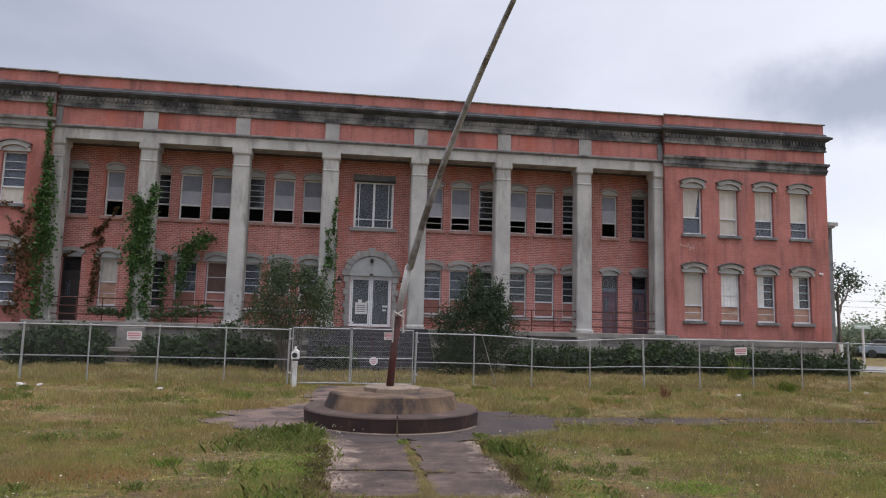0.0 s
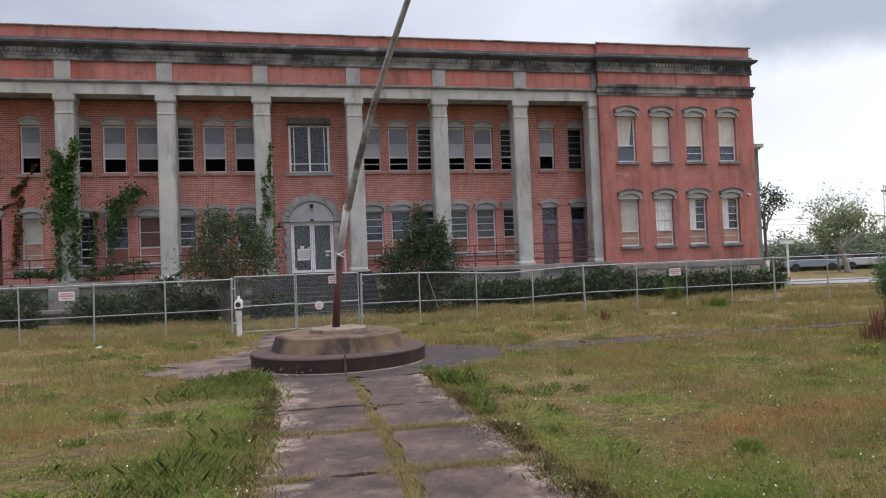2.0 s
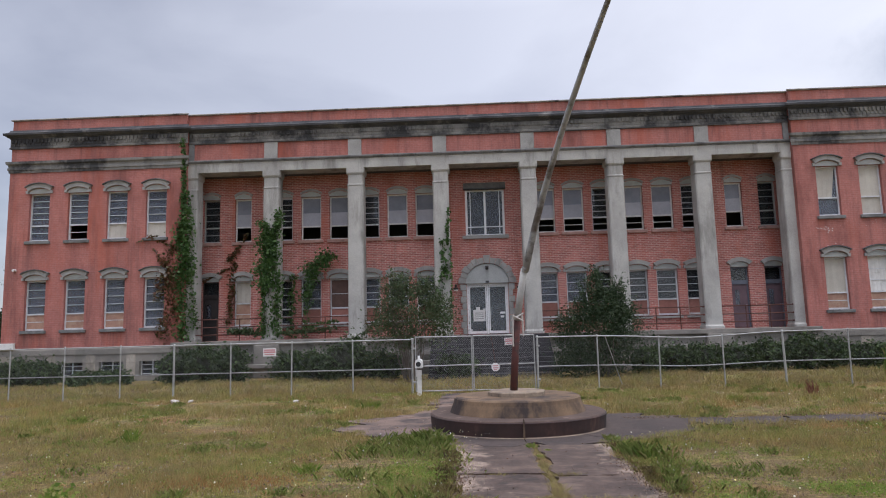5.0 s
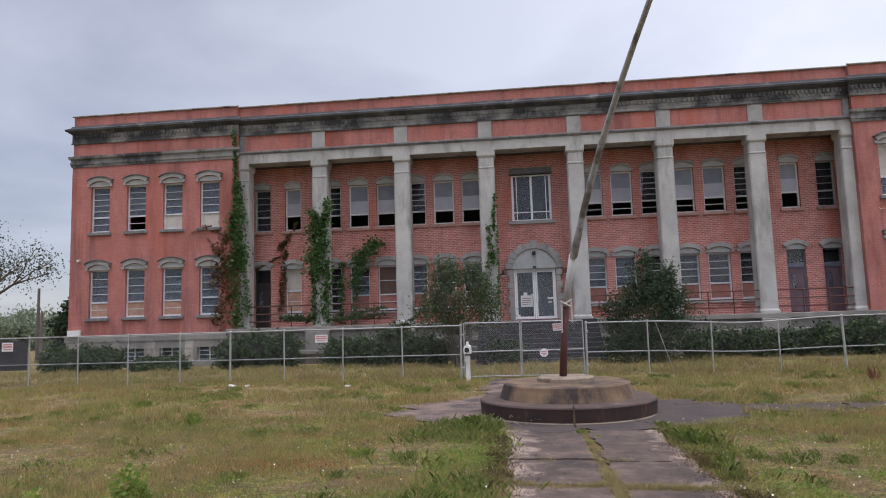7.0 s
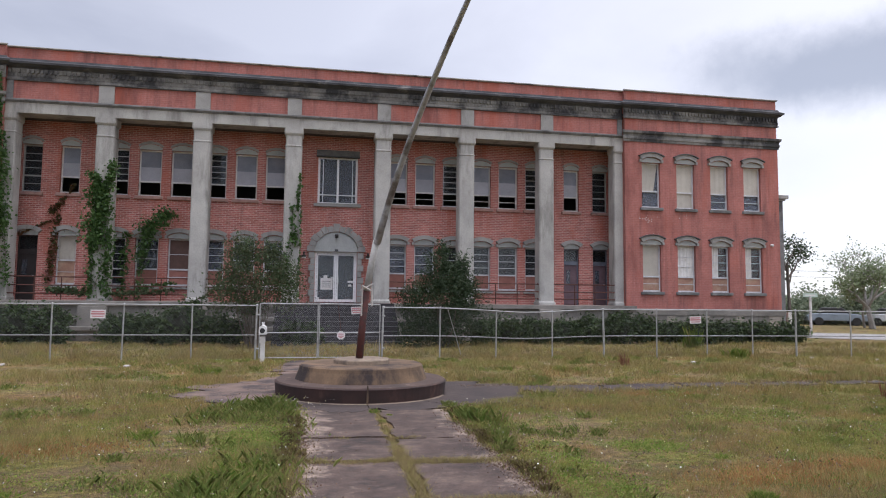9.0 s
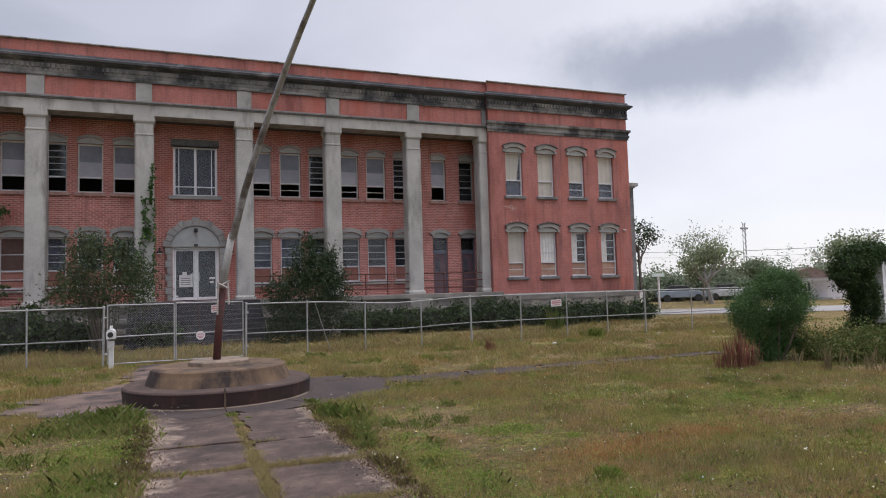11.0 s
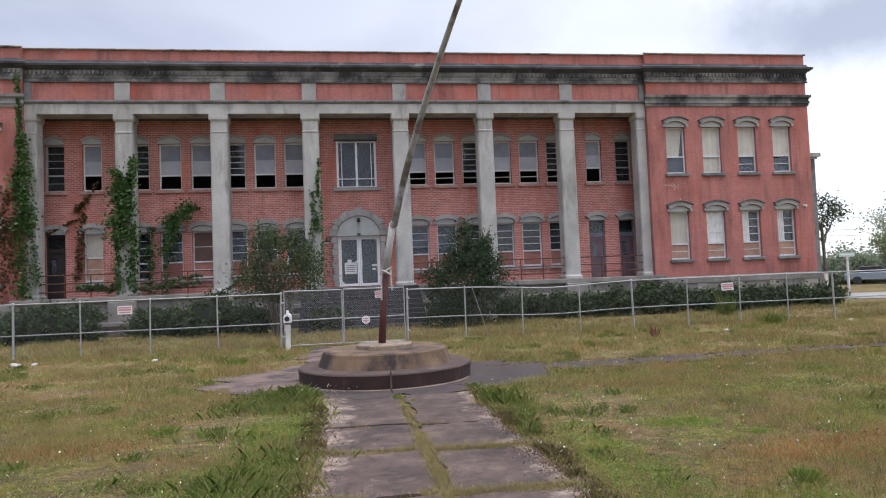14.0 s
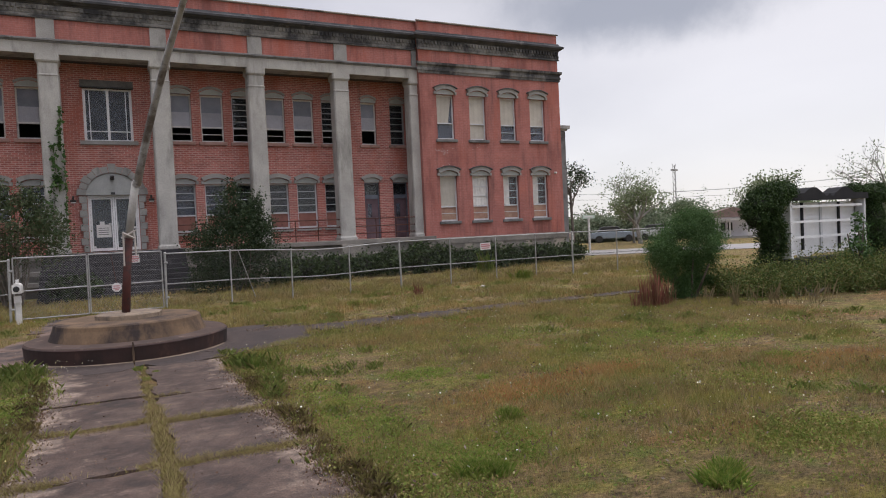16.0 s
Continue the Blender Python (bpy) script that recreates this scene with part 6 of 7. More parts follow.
# shrubs in the lawn by the old sign
shrub("lawn_shrub", "rounded bright green shrub standing in the lawn", "bush", (10.85, 7.95, 0),
      [(0.05, 0, 1.2, 0.72, 0.65, 0.5, 150), (0.25, 0, 1.58, 0.46, 0.42, 0.28, 60), (-0.72, 0, 1.0, 0.28, 0.32, 0.26, 32), (0.72, 0, 1.3, 0.3, 0.34, 0.28, 34), (-0.1, 0, 0.62, 0.42, 0.36, 0.34, 50), (-0.62, 0, 0.62, 0.2, 0.24, 0.18, 12), (0.62, 0, 0.72, 0.24, 0.26, 0.2, 12), (-0.12, 0, 0.2, 0.3, 0.26, 0.2, 40), (0.3, 0, 0.36, 0.3, 0.26, 0.22, 30)], 150, 0.075, 0.019, leaf_lawn_shrub, 7, 0.9, shoots=240)
brush = []
for k in range(110):
    t = rng.uniform(0, 1)
    x, y = -1.0 + 5.6 * t, 1.1 - 1.9 * t + rng.uniform(-0.5, 0.7)
    brush.append((x, y, 0.24, 0.42, 0.4, 0.30 * rng.uniform(0.35, 1.45) * (0.75 + 0.35 * min(1, x + 0.6)), 12))
shrub("bramble_thicket", "low tangled green thicket round the old sign", "brush", (12.6, 6.3, 0), brush, 60, 0.10, 0.028, leaf_thicket, 4, 0.16, shoots=260)
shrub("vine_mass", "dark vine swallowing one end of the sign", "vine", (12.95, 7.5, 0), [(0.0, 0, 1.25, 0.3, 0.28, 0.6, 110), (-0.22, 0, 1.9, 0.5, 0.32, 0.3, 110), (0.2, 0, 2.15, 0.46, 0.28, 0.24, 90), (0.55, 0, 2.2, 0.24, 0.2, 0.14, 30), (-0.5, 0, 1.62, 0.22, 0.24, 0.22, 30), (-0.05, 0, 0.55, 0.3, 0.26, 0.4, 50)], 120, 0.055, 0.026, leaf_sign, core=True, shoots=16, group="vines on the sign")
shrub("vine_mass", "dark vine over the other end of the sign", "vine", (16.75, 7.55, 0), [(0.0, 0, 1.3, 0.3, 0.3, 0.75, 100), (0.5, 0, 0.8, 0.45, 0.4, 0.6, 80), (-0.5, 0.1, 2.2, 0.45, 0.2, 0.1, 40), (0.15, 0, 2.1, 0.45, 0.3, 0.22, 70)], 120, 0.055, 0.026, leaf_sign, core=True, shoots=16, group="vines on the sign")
shrub("sapling", "pale green sapling in front of the sign", "bush", (14.9, 6.75, 0), [(0, 0, 0.8, 0.3, 0.3, 0.35, 26), (0.05, 0, 1.3, 0.12, 0.12, 0.35, 10)], 22, 0.06, 0.045, leaf_lawn_shrub, 3, 1.3)

# ---- old letter-board sign ----
board = thing("letter_board", "derelict white letter-board sign with a dark scrolled top", "sign", at=(14.79, 7.5, -0.334))
board.scale = (1.2, 1.2, 1.2)
WB, Z0, Z1 = 1.12, 0.88, 1.92
for i in range(4):
    a, b = -WB + i * WB / 2, -WB + (i + 1) * WB / 2
    bm = bmesh.new()
    box(bm, a + 0.012, b - 0.012, 0.06, 0.08, Z0 + 0.02, Z1 - 0.02)
    part("back_panel", bm, bright_white, board)
    bm = bmesh.new()
    box(bm, b - 0.03, b + 0.03, 0.03, 0.055, Z0 + 0.02, Z1 - 0.02)
    part("seam_strip", bm, frame_paint if i % 2 else dark_board, board)
for i in range(4):
    z = Z0 + 0.05 + i * 0.29
    bm = bmesh.new()
    box(bm, -WB, WB - 0.05, -0.12, -0.09, z, z + 0.045)
    part("rail", bm, bright_white, board, "white letter rail")
for s in (-1, 1):
    bm = bmesh.new()
    box(bm, s * WB - 0.03, s * WB + 0.03, -0.14, 0.12, Z0 - 0.03, Z1 + 0.02)
    part("side", bm, bright_white if s < 0 else frame_paint, board)
    bm = bmesh.new()
    box(bm, s * (WB - 0.2) - 0.08, s * (WB - 0.2) + 0.08, -0.08, 0.08, -0.05, Z0 - 0.12)
    part("leg", bm, dark_board, board)
bm = bmesh.new()
box(bm, -WB - 0.06, WB + 0.06, -0.18, 0.16, Z0 - 0.16, Z0 - 0.035)
soften(bm, 0.01)
part("base_beam", bm, dark_board, board)
bm = bmesh.new()
top = [(-WB - 0.1, Z1 + 0.02), (-WB - 0.1, Z1 + 0.14)]
for i in range(13):
    t = i / 12
    top.append((-0.75 + 0.68 * t, Z1 + 0.15 + 0.11 * math.sin(math.pi * min(1, t * 1.25)) - (0.06 if t > 0.9 else 0)))
top.append((0, Z1 + 0.15))
for i in range(13):
    t = 1 - i / 12
    top.append((0.75 - 0.68 * t, Z1 + 0.15 + 0.11 * math.sin(math.pi * min(1, t * 1.25)) - (0.06 if t > 0.9 else 0)))
top += [(WB + 0.1, Z1 + 0.14), (WB + 0.1, Z1 + 0.02)]
prism(bm, top, -0.16, 0.14)
part("scroll_top", bm, dark_board, board, "dark scrolled cresting")
bm = bmesh.new()
box(bm, -0.97, -0.55, -0.135, -0.125, Z0 + 0.0, Z0 + 0.12)
part("label_plate", bm, frame_paint, board)

# fence beyond the sign
fence2 = thing("far_fence", "chain-link fence along the road", "fence", at=(30.0, 14.0, 0))
fence2.rotation_euler[2] = radians(-30)
for i in range(9):
    bm = bmesh.new()
    rod(bm, (-3 + i * 3.0, 0, -0.05), (-3 + i * 3.0, 0, 1.85), 0.035)
    part("post", bm, galv, fence2)
for z in (0.1, 1.85):
    bm = bmesh.new()
    rod(bm, (-3, 0, z), (21, 0, z), 0.025)
    part("rail", bm, galv, fence2)
part("mesh_panel", chain_link(-3, 21, 0.1, 1.85, 0.12), wire, fence2)

# ---- far things: house, cars, mast, poles and wires ----
house = thing("cottage", "small white cottage with a front porch across the road", "house", at=(46.0, 36.0, 0))
house.rotation_euler[2] = radians(-42)
house.scale = (0.72, 0.72, 0.68)
bm = bmesh.new()
box(bm, -3.5, 3.5, 0, 6, -0.05, 2.6)
part("wall", bm, house_paint, house)
bm = bmesh.new()
prism(bm, [(-3.9, 2.55), (3.9, 2.55), (0, 3.8)], -0.3, 6.3)
part("roof", bm, shingle, house)
for x in (-1.1, -0.35):
    bm = bmesh.new()
    box(bm, x - 0.3, x + 0.3, -0.05, 0.02, 0.9, 2.0)
    w_ = part("window", bm, house_paint, house)
    bm = bmesh.new()
    box(bm, x - 0.24, x + 0.24, -0.07, -0.051, 0.96, 1.94)
    part("pane", bm, black, w_)
bm = bmesh.new()
box(bm, -2.2, 1.6, -1.8, -0.3, 2.2, 2.36)
porch_roof = part("porch_roof", bm, white_paint, house)
for x in (-2.0, -0.6, 1.4):
    bm = bmesh.new()
    box(bm, x - 0.07, x + 0.07, -1.7, -1.56, 0, 2.2)
    part("porch_post", bm, white_paint, house)
bm = bmesh.new()
box(bm, -2.3, 1.7, -1.9, 0, 0, 0.25)
part("porch_deck", bm, stone, house)


def car(x, y, turn, paint, label):
    c = thing("parked_car", label, "car", "cars parked by the road", at=(x, y, 0))
    c.rotation_euler[2] = radians(turn)
    bm = bmesh.new()
    prism(bm, [(-2.1, 0.35), (-2.15, 0.75), (-1.9, 0.9), (-1.2, 0.95), (1.0, 0.95), (2.05, 0.8), (2.1, 0.35)], -0.85, 0.85)
    soften(bm, 0.05)
    part("body", bm, paint, c)
    bm = bmesh.new()
    prism(bm, [(-1.4, 0.94), (-1.0, 1.4), (0.35, 1.42), (0.95, 0.94)], -0.74, 0.74)
    soften(bm, 0.05)
    part("cabin", bm, black, c)
    for wx in (-1.3, 1.3):
        for wy in (-0.82, 0.82):
            bm = bmesh.new()
            rod(bm, (wx, wy - 0.1, 0.32), (wx, wy + 0.1, 0.32), 0.32, n=16)
            part("wheel", bm, rubber, c)


car(40.0, 44.0, -30, car_paint_blue, "slate blue parked car across the road")
car(44.5, 43.0, -35, car_paint_white, "white parked car across the road")
car(-31.5, 29.5, 20, tarnish, "dark parked car beyond the west fence")
mast = thing("radio_mast", "tall thin lattice radio mast in the distance", "mast", at=(83, 78, 0))
for dx, dy in ((0.35, 0), (-0.18, 0.3), (-0.18, -0.3)):
    bm = bmesh.new()
    rod(bm, (dx, dy, 0), (dx * 0.6, dy * 0.6, 10.8), 0.045, n=5)
    part("leg", bm, galv, mast)
for k in range(11):
    bm = bmesh.new()
    rod(bm, (0.35, 0, k), (-0.18, 0.3, k + 1), 0.04, n=4)
    rod(bm, (-0.18, -0.3, k), (0.35, 0, k + 1), 0.04, n=4)
    part("brace", bm, galv, mast)
bm = bmesh.new()
box(bm, -0.7, 0.7, -0.1, 0.1, 9.8, 10.1)
part("antenna", bm, galv, mast)


def utility_pole(x, y, h, label, arm=True):
    p = thing("utility_pole", label, "pole", "utility poles", at=(x, y, 0))
    bm = bmesh.new()
    rod(bm, (0, 0, -0.1), (0, 0, h), 0.15 if arm else 0.1, 0.1 if arm else 0.07, 10)
    part("shaft", bm, timber_pole, p)
    if not arm:
        return
    bm = bmesh.new()
    box(bm, -1.0, 1.0, -0.06, 0.06, h - 0.7, h - 0.55)
    part("crossarm", bm, timber_pole, p)


utility_pole(-28.3, 33.2, 4.1, "grey timber utility pole beyond the west fence", False)
utility_pole(-31.0, 37.0, 2.9, "short timber pole beyond the west fence", False)
utility_pole(64, 26, 5.4, "timber utility pole along the road")
utility_pole(46, 62, 6.0, "timber utility pole beyond the road")
for dz, k in ((5.2, -0.9), (5.2, 0.9), (4.6, 0)):
    pts = [(46 + (64 - 46) * t + k * 0.6, 62 + (26 - 62) * t, dz - 0.8 * 4 * t * (1 - t) + 0.2) for t in np.linspace(0, 1, 9)]
    cable = solid("overhead_cable", tube(pts, [0.012] * 9, 4), black, "dark overhead cable sagging between poles", "cable", "overhead cables")


# ---- grass, weeds and flowers ----
def paved(x, y):
    wob = np.array([noise.fractal((0.0, v * 2.2, 5.0), 1.0, 2.0, 4) for v in np.atleast_1d(y)]) * 0.13
    a = (x > -0.86 + wob) & (x < 1.15 + wob) & (y < 7.8)
    turn = np.degrees(np.arctan2(y - 9.46, x - 0.06))
    turn = np.where(turn < -90, turn + 360, turn)
    reach = np.interp(turn, APRON_TURN, APRON_REACH)
    b = np.hypot(x - 0.06, y - 9.46) < reach - 0.2 + wob * 2.4
    c = (x > -1.5 + wob) & (x < 1.05) & (y > 10.8) & (y < 15.8)
    d = (x > 3.0) & (x < 11.4) & (y > 9.05 + 0.06 * (x - 3) + wob * 2) & (y < 9.95 + wob * 2)
    return a | b | c | d


def fbm(x, y, s, seed):
    return np.array([noise.fractal((a * s, b * s, seed), 1.0, 2.0, 3) for a, b in zip(x, y)])


def blades(name, n, xr, yr, h0, h1, width, mat, label, seed, keep=None, clump=0.35):
    r = np.random.default_rng(seed)
    k = int(n / 9)
    cx, cy = r.uniform(*xr, k), r.uniform(*yr, k)
    f = fbm(cx, cy, 0.6, seed)
    ok = ~paved(cx, cy) & (f + r.normal(size=k) * 0.3 > -clump)
    if keep is not None:
        ok &= keep(cx, cy)
    cx, cy, f = cx[ok], cy[ok], f[ok]
    x = (cx[:, None] + r.normal(size=(len(cx), 9)) * 0.045).ravel()
    y = (cy[:, None] + r.normal(size=(len(cx), 9)) * 0.045).ravel()
    hh = (np.clip(h0 + (h1 - h0) * (0.5 + f), h0 * 0.7, h1 * 1.3)[:, None] * r.uniform(0.5, 1.2, (len(cx), 9))).ravel()
    m = len(x)
    a = r.uniform(0, 2 * np.pi, m)
    bend = r.uniform(0.2, 0.9, m) * hh
    b2 = r.uniform(0, 2 * np.pi, m)
    wx, wy = np.cos(a) * width / 2, np.sin(a) * width / 2
    p0 = np.stack([x - wx, y - wy, np.full(m, -0.02)], 1)
    p1 = np.stack([x + wx, y + wy, np.full(m, -0.02)], 1)
    p2 = np.stack([x + np.cos(b2) * bend, y + np.sin(b2) * bend, hh], 1)
    V = np.stack([p0, p1, p2], 1).reshape(-1, 3)
    F = np.arange(m * 3).reshape(-1, 3)
    tagged(new(name, raw_mesh(name, V, F, mat)), label, "grass", kind="stuff")


in_front = lambda x, y: np.abs(x) < 6 + y
blades("lawn_grass", 620000, (-9, 11), (-0.9, 9.0), 0.025, 0.10, 0.0065, blade_mat, "short patchy lawn grass, green and straw", 21, in_front)
blades("lawn_grass", 260000, (-17, 19), (8.5, 17.5), 0.04, 0.17, 0.012, blade_mat, "longer rough grass towards the fence", 22)
blades("lawn_grass", 60000, (-24, 24), (16.5, 22.0), 0.08, 0.22, 0.02, blade_mat, "tall unmown grass inside the fence", 23)
green = lambda cx_, cy_, rx, ry: (lambda x, y: ((x - cx_) / rx) ** 2 + ((y - cy_) / ry) ** 2 < 1)
for i, (x, y, rx, ry, n) in enumerate(((-1.4, 4.6, 0.5, 2.4, 11000), (1.8, 3.0, 0.45, 2.2, 8000), (1.7, 1.2, 0.4, 1.2, 5200), (-1.7, 3.7, 0.6, 0.6, 5000), (-1.3, 2.2, 0.35, 0.8, 3000), (1.45, 6.4, 0.4, 0.7, 3500), (-1.6, 7.9, 0.4, 0.3, 1800), (3.2, 14.5, 2.2, 0.8, 4000), (4.6, 0.8, 0.7, 0.4, 4500), (2.3, 1.7, 0.4, 0.3, 2200), (6.4, 4.9, 0.6, 0.5, 3500), (5.6, 2.4, 0.35, 0.25, 1500), (3.0, 4.6, 0.5, 0.35, 2200), (7.4, 4.5, 1.5, 0.8, 4000), (5.4, 6.3, 1.2, 0.6, 2500), (-3.4, 15.6, 1.2, 0.5, 2500), (2.5, 2.0, 0.6, 0.4, 1800))):
    r = np.random.default_rng(40 + i)
    n = int(n * 1.8)
    px, py = x + r.uniform(-1, 1, n) * rx, y + r.uniform(-1, 1, n) * ry
    ok = ((px - x) / rx) ** 2 + ((py - y) / ry) ** 2 < r.uniform(0.2, 1, n)
    px, py = px[ok], py[ok]
    c = np.stack([px, py, r.uniform(0.004, 0.045, len(px)) * (0.6 + np.clip(fbm(px, py, 2.0, 3) + 0.5, 0, 1))], 1)
    tagged(new("green_grass", leaves_mesh("green_grass", c, 0.0115, clover_mat if i % 3 == 2 else weed_mat, r, -0.5, 2.2)), "fresh green clover and grass patch beside the walkway", "grass", kind="stuff")
r = np.random.default_rng(66)
n = 240000
px, py = r.uniform(-7, 10, n), r.uniform(-0.6, 9.0, n)
ok = ~paved(px, py) & in_front(px, py) & (fbm(px, py, 1.4, 8) + 0.5 * fbm(px, py, 6.0, 9) + r.normal(size=n) * 0.15 > 0.12)
px, py = px[ok], py[ok]
c = np.stack([px, py, r.uniform(0.004, 0.055, len(px))], 1)
tagged(new("lawn_clover", leaves_mesh("lawn_clover", c, 0.0125, clover_mat, r, 0, 1.7)), "matted clover and broad-leaved weeds through the lawn", "grass", kind="stuff")
# straw along the slab joints
r = np.random.default_rng(77)
jx, jy = [], []
for y0 in LEFT_JOINTS[1:-1]:
    n = 3600 if y0 < 5 else 700
    jx.append(r.uniform(-1.0, 0.1, n)); jy.append(y0 + 0.05 * np.sin(jx[-1] * 5) + r.normal(size=n) * (0.055 if y0 < 5 else 0.03))
for y0 in RIGHT_JOINTS[1:-1]:
    n = 3600 if y0 < 5 else 700
    jx.append(r.uniform(0.18, 1.22, n)); jy.append(y0 + 0.04 * np.sin(jx[-1] * 4) + r.normal(size=n) * (0.055 if y0 < 5 else 0.03))
jx.append(0.16 + r.normal(size=11000) * 0.045); jy.append(r.uniform(-1, 5.0, 11000))
jx.append(0.14 + r.normal(size=900) * 0.035); jy.append(r.uniform(5.0, 7.6, 900))
px, py = np.concatenate(jx), np.concatenate(jy)
ok = fbm(px, py, 1.7, 12) + r.normal(size=len(px)) * 0.12 > 0.0 - 0.22 * (np.abs(px - 0.15) < 0.12) - 0.1 * (py < 5) + 0.15 * (py > 5.6)
px, py = px[ok], py[ok]
hh = r.uniform(0.015, 0.055, len(px)); a = r.uniform(0, 6.28, len(px))
V = np.stack([np.stack([px - 0.003, py, 0 * px], 1), np.stack([px + 0.003, py, 0 * px], 1), np.stack([px + np.cos(a) * hh, py + np.sin(a) * hh, hh], 1)], 1).reshape(-1, 3)
tagged(new("joint_weeds", raw_mesh("joint_weeds", V, np.arange(len(V)).reshape(-1, 3), joint_mat)), "dry grass growing in the slab joints", "grass", kind="stuff")


r = np.random.default_rng(55)
lx = np.r_[1.25 + r.normal(size=3800) * 0.06, -0.92 - np.abs(r.normal(size=1500)) * 0.08, r.uniform(-0.8, 1.1, 220), 1.3 + r.normal(size=500) * 0.2, -1.5 + r.normal(size=400) * 0.8, r.uniform(2.0, 11, 2500)]
ly = np.r_[r.uniform(-0.5, 4.8, 3800), r.uniform(0.0, 5.0, 1500), r.uniform(0.5, 7.5, 220), 4.0 + r.normal(size=500) * 0.2, 9.2 + r.normal(size=400) * 0.5, 10.05 + r.normal(size=2500) * 0.09]
lx = np.r_[lx, -0.93 + np.abs(r.normal(size=2600)) * 0.12, 1.18 - np.abs(r.normal(size=2600)) * 0.10]
ly = np.r_[ly, r.uniform(-0.3, 6.5, 2600), r.uniform(-0.3, 6.5, 2600)]
c = np.stack([lx, ly, r.uniform(0.016, 0.026, len(lx))], 1)
tagged(new("leaf_litter", leaves_mesh("leaf_litter", c, 0.013, litter_mat, r, 0, 1.5)), "brown leaf litter and concrete crumbs along the walkway", "litter", kind="stuff")
lx, ly = r.uniform(-8, 10, 26000), r.uniform(-0.5, 10, 26000)
ok = ~paved(lx, ly) & (fbm(lx, ly, 0.9, 31) + r.normal(size=26000) * 0.2 > 0.05)
c = np.stack([lx, ly, r.uniform(0.02, 0.07, 26000)], 1)[ok]
tagged(new("dead_thatch", leaves_mesh("dead_thatch", c, 0.013, litter_mat, r, 0, 2.4)), "dead brown thatch and leaf scraps in the lawn", "litter", kind="stuff")
# rust-coloured turf
for i, (x, y, rx, ry, n) in enumerate(((3.7, 3.25, 0.9, 0.35, 5000), (4.8, 3.5, 0.6, 0.25, 2500), (7.3, 2.3, 0.8, 0.4, 3500), (5.5, 8.6, 1.2, 0.3, 2500), (-3.6, 5.4, 0.9, 0.4, 3000))):
    px, py = x + r.normal(size=n) * rx * 0.55, y + r.normal(size=n) * ry * 0.55
    hh = r.uniform(0.02, 0.065, n)
    a = r.uniform(0, 6.28, n)
    V = np.stack([np.stack([px - 0.005, py, 0 * px - 0.01], 1), np.stack([px + 0.005, py, 0 * px - 0.01], 1), np.stack([px + np.cos(a) * hh * 0.7, py + np.sin(a) * hh * 0.7, hh], 1)], 1).reshape(-1, 3)
    tagged(new("rusty_grass", raw_mesh("rusty_grass", V, np.arange(len(V)).reshape(-1, 3), rust_turf)), "rust-coloured dry turf patch in the lawn", "grass", kind="stuff")


def weed(x, y, rad, h, mat=None, label="leafy green weed clump in the lawn", n=150):
    r = np.random.default_rng(int(abs(x * 131 + y * 17)) + 3)
    a = r.uniform(0, 6.28, n)
    lean = r.uniform(0.1, 1.0, n) * rad
    hh = h * r.uniform(0.25, 1.05, n)
    w = 0.002 + 0.003 * r.random(n)
    c, s = np.cos(a), np.sin(a)
    spot = r.normal(size=(n, 2)) * rad * 0.3
    base_ = np.stack([spot[:, 0], spot[:, 1], 0 * a - 0.02], 1)
    mid = base_ + np.stack([c * lean * 0.25, s * lean * 0.25, hh * 0.6], 1)
    tip = base_ + np.stack([c * lean * 0.7, s * lean * 0.7, hh], 1)
    side = np.stack([-s * w, c * w, 0 * a], 1)
    V = np.stack([base_, mid + side, tip, mid - side], 1).reshape(-1, 3)
    i = np.arange(n)[:, None] * 4
    F = np.concatenate([i + [0, 1, 2], i + [0, 2, 3]], 1).reshape(-1, 3)
    ob = new("weed_clump", raw_mesh("weed_clump", V, F, mat or weed_mat))
    ob.location = (x, y, 0)
    tagged(ob, label, "weed", "weed clumps in the lawn")


for x, y, rad, h in ((-3.22, 3.5, 0.22, 0.10), (-2.6, 3.2, 0.2, 0.1), (-6.13, 8.32, 0.18, 0.2), (-6.4, 8.85, 0.2, 0.2), (-2.69, 5.86, 0.2, 0.14), (-1.5, 3.85, 0.28, 0.16), (-1.3, 4.1, 0.25, 0.14), (-1.75, 3.6, 0.22, 0.13), (1.4, 6.2, 0.1, 0.22), (3.5, 4.0, 0.1, 0.08), (-1.4, 8.15, 0.2, 0.2), (-1.6, 8.0, 0.2, 0.16),
                      (-2.9, 12.5, 0.3, 0.2), (5.3, 12.3, 0.22, 0.16), (4.9, 12.5, 0.2, 0.18), (-8.6, 11.0, 0.3, 0.16), (6.9, 2.83, 0.25, 0.1), (11.4, 15.2, 0.4, 0.4), (12.6, 19.5, 0.5, 0.9), (3.52, 2.2, 0.18, 0.08), (2.93, 2.52, 0.18, 0.08), (0.16, 6.6, 0.07, 0.06), (0.1, 7.3, 0.09, 0.09), (0.3, 7.0, 0.06, 0.06)):
    weed(x, y, rad, h)
shrub("leafy_weed", "knee-high leafy green weed in the lawn", "weed", (-4.36, 3.6, 0), [(0, 0, 0.2, 0.17, 0.17, 0.17, 26), (0.08, 0, 0.1, 0.15, 0.15, 0.08, 12)], 16, 0.035, 0.03, weed_mat)
shrub("leafy_weed", "low leafy green weed in the lawn", "weed", (-4.75, 2.9, 0), [(0, 0, 0.16, 0.16, 0.16, 0.13, 20)], 16, 0.035, 0.03, weed_mat)
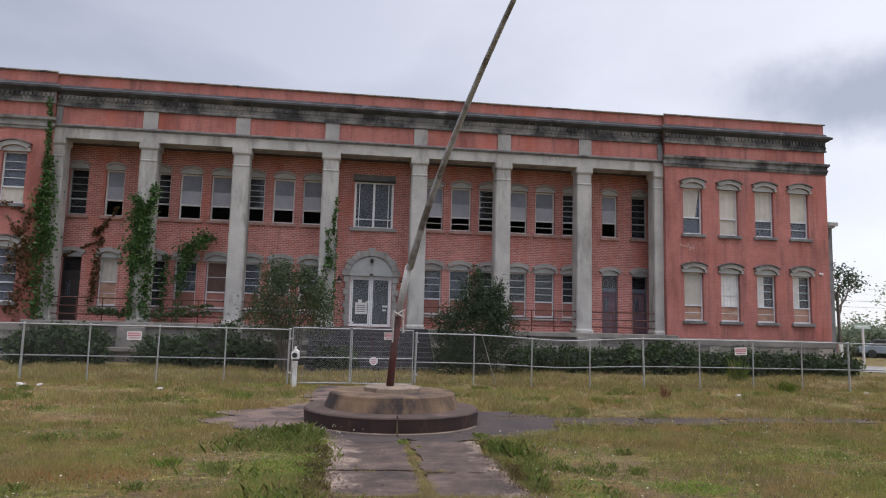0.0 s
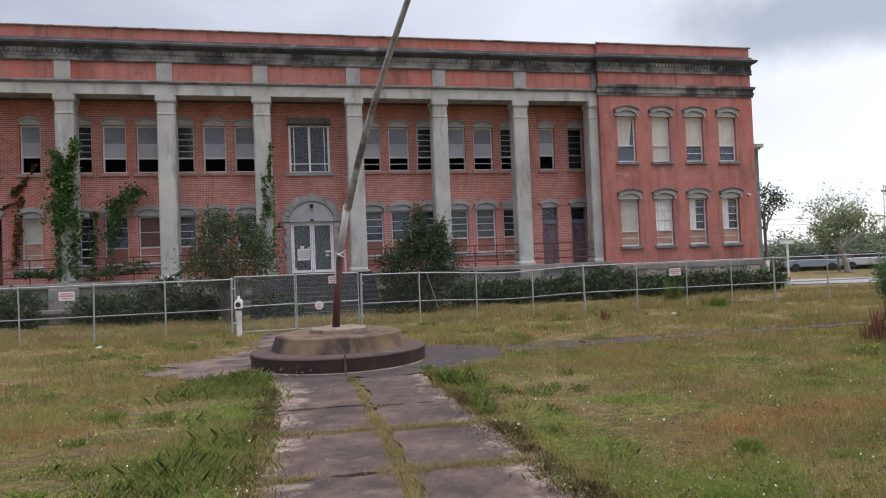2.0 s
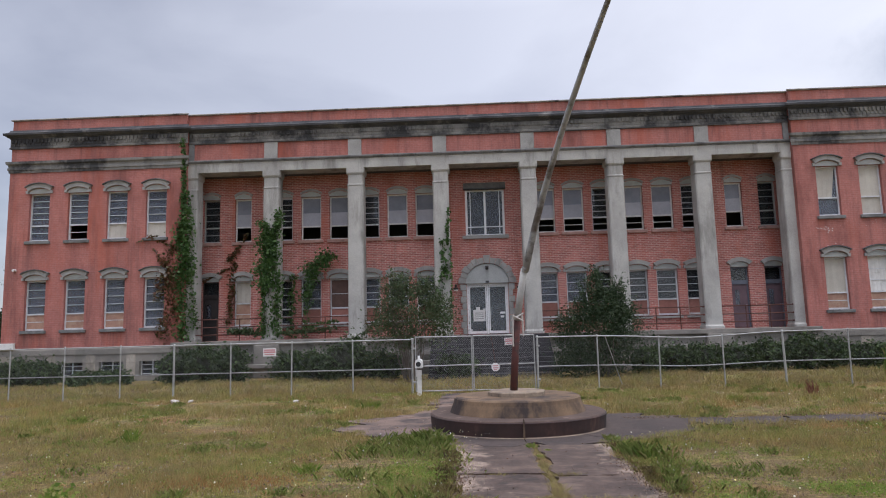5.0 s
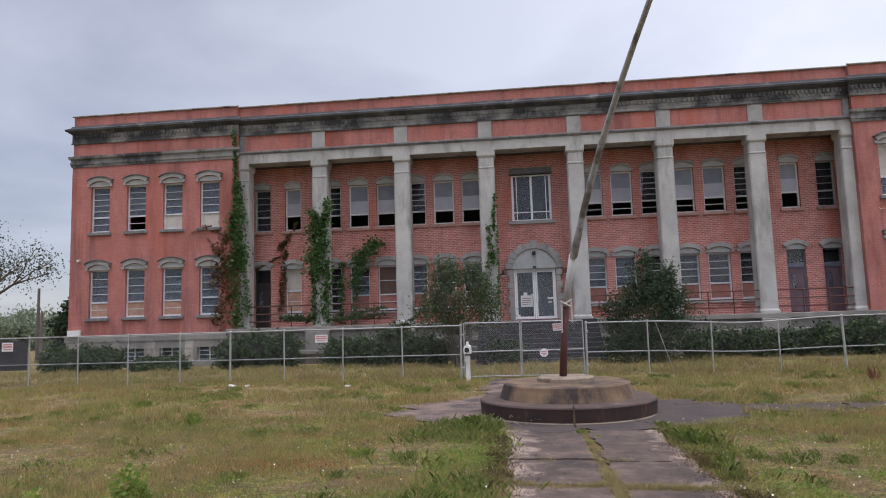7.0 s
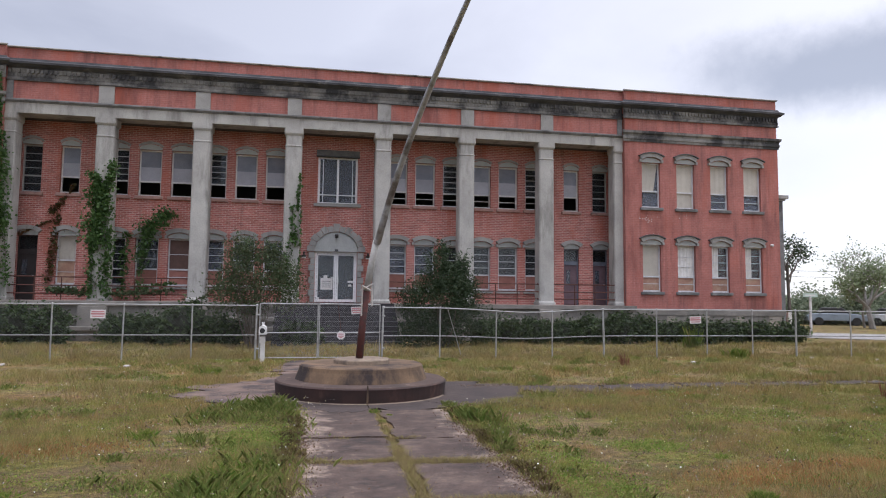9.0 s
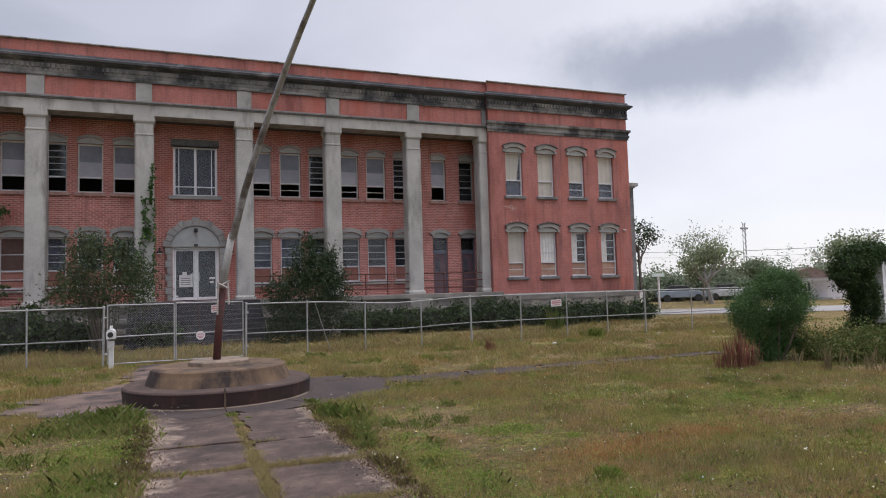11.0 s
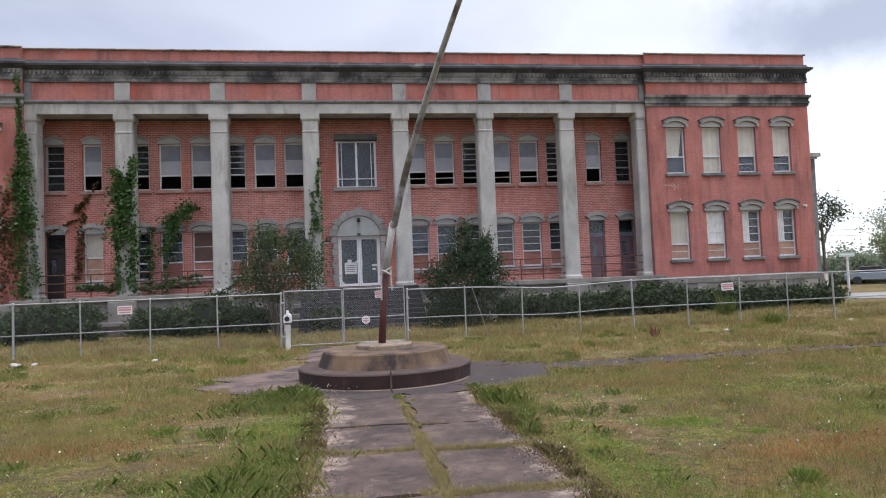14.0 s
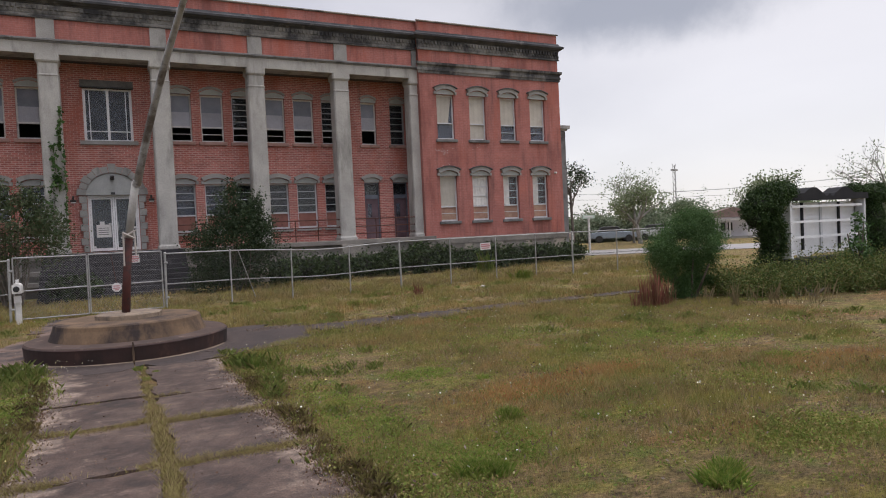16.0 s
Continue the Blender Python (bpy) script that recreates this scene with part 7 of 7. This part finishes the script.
for x, y, rad in ((1.97, 1.5, 0.16), (2.1, 1.42, 0.12), (3.22, 0.52, 0.17), (3.36, 0.6, 0.12), (2.9, 2.5, 0.12), (1.5, 6.3, 0.1)):
    weed(x, y, rad, 0.13, None, "dense bright green grass clump in the lawn", 900)
for x, y, h in ((9.05, 7.3, 0.7), (9.2, 7.2, 0.85), (9.32, 7.3, 0.8), (9.5, 7.2, 0.65), (8.9, 7.4, 0.45), (7.0, 13.5, 0.4)):
    weed(x, y, 0.17, h, red_weed, "reddish-brown dock stalks gone to seed", 46)
for k in range(14):
    weed(9.9 + k * 0.15 + rng.normal() * 0.15, 6.4 - k * 0.06 + rng.normal() * 0.2, 0.22, 0.4 + rng.random() * 0.2, straw_mat, "dry pale seed heads in front of the thicket", 9)



def tufts(name, spots, per, width, mat, label, seed):
    """Spots (x, y, spread, height): upright blades of two segments, fanning out."""
    r = np.random.default_rng(seed)
    S = np.repeat(np.asarray(spots, float), per, 0)
    m = len(S)
    a, b = r.uniform(0, 6.28, m), r.uniform(0, 6.28, m)
    x = S[:, 0] + r.normal(size=m) * S[:, 2] * 0.4
    y = S[:, 1] + r.normal(size=m) * S[:, 2] * 0.4
    h = S[:, 3] * r.uniform(0.35, 1.1, m)
    lean = r.uniform(0.2, 1.1, m) * h
    wx, wy = np.cos(b) * width, np.sin(b) * width
    root = np.stack([x, y, 0 * x - 0.02], 1)
    mid = np.stack([x + np.cos(a) * lean * 0.3, y + np.sin(a) * lean * 0.3, h * 0.6], 1)
    tip = np.stack([x + np.cos(a) * lean, y + np.sin(a) * lean, h], 1)
    side = np.stack([wx, wy, 0 * x], 1)
    V = np.stack([root, mid + side, tip, mid - side], 1).reshape(-1, 3)
    i = np.arange(m)[:, None] * 4
    F = np.concatenate([i + [0, 1, 2], i + [0, 2, 3]], 1).reshape(-1, 3)
    tagged(new(name, raw_mesh(name, V, F, mat)), label, "grass", kind="stuff")


def scatter(n, xr, yr, scale, seed, level):
    """Places off the paving where a slow noise is high, so that they gather in drifts."""
    r = np.random.default_rng(seed)
    x, y = r.uniform(*xr, n), r.uniform(*yr, n)
    ok = ~paved(x, y) & (fbm(x, y, scale, seed) + r.normal(size=n) * 0.1 > level)
    return x[ok], y[ok], r


x, y, r = scatter(1500, (-10, 12), (0.5, 15.5), 0.7, 103, 0.12)
tufts("grass_tufts", np.stack([x, y, r.uniform(0.12, 0.4, len(x)), r.uniform(0.04, 0.10, len(x)) * (0.8 + y * 0.03)], 1), 70, 0.0015, tuft_mat, "scattered fresh green tufts in the dry lawn", 104)
r = np.random.default_rng(109)
ey = r.uniform(2.4, 8.2, 80)
ex = -1.15 - np.abs(r.normal(size=80)) * 0.5 - 0.1 * (ey > 6)
ok = fbm(ex, ey, 0.9, 4) + r.normal(size=80) * 0.15 > 0.02
ex, ey = ex[ok], ey[ok]
tufts("edge_grass", np.stack([ex, ey, r.uniform(0.25, 0.55, len(ex)), r.uniform(0.05, 0.14, len(ex))], 1), 110, 0.0016, tuft_mat, "tall green grass leaning over the walkway's edge", 110)
ey = r.uniform(-0.5, 7.3, 150)
ex = np.where(r.random(150) < 0.5, -0.95 - r.random(150) * 0.15, 1.22 + r.random(150) * 0.16)
tufts("edge_grass", np.stack([ex, ey, r.uniform(0.08, 0.2, 150), r.uniform(0.03, 0.075, 150)], 1), 130, 0.0014, joint_mat, "withered grass creeping over the slab edges", 111)
tufts("edge_grass", [(1.42, 6.5, 0.29, 0.2), (1.5, 6.3, 0.32, 0.17), (1.36, 6.75, 0.25, 0.16), (1.6, 5.8, 0.36, 0.1), (1.45, 5.4, 0.16, 0.1), (1.4, 4.9, 0.16, 0.12), (1.3, 4.6, 0.12, 0.1), (-1.35, 7.95, 0.16, 0.2), (-1.1, 7.85, 0.14, 0.14), (1.3, 7.75, 0.12, 0.1)], 110, 0.0015, tuft_mat, "dark green grass clumps beside the walkway", 112)
r = np.random.default_rng(91)
n = 2400
fx, fy = r.uniform(-11, 13, n), r.uniform(1.0, 15.5, n) 
ok = ~paved(fx, fy)
fx, fy = np.r_[fx[ok], -1.15 + r.normal(size=70) * 0.35], np.r_[fy[ok], 7.9 + r.normal(size=70) * 0.12]
c = np.stack([fx, fy, r.uniform(0.04, 0.14, len(fx))], 1)
tagged(new("wildflowers", leaves_mesh("wildflowers", c, 0.017, petal, r, 0, 1.0)), "tiny white and yellow wildflowers in the grass", "flowers", kind="stuff")

# ---- foundation blocks of the wings ----
block_mat = surface("tan_foundation_blocks", (0.38, 0.34, 0.29), (0.24, 0.215, 0.18), 1.6, 24, 0.95, stain=(0.09, 0.085, 0.075), stain_scale=1.3, stain_lo=0.5, stain_hi=0.7, vary=0.2)
block_meshes = {}
r = np.random.default_rng(15)
for s in (-1, 1):
    edges = [12.5] + [e for x in sorted(abs(v) for v in WING_X) for e in (x - 0.64, x + 0.64)] + [20.0]
    for a, b in zip(edges[::2], edges[1::2]):
        for row, (z0, z1) in enumerate(((-0.04, 0.35), (0.365, 0.72), (0.735, 1.08))):
            n = max(1, round((b - a) / 0.75))
            w = round((b - a) / n, 3)
            if (w, row) not in block_meshes:
                bm = bmesh.new()
                box(bm, -w / 2 + 0.007, w / 2 - 0.007, -0.022, 0.03, z0, z1)
                soften(bm, 0.008)
                block_meshes[(w, row)] = mesh_of("stone_block", bm, block_mat)
            for i in range(n):
                piece("stone_block", block_meshes[(w, row)], school, (s * (a + (i + 0.5) * w), WING - 0.05, 0))
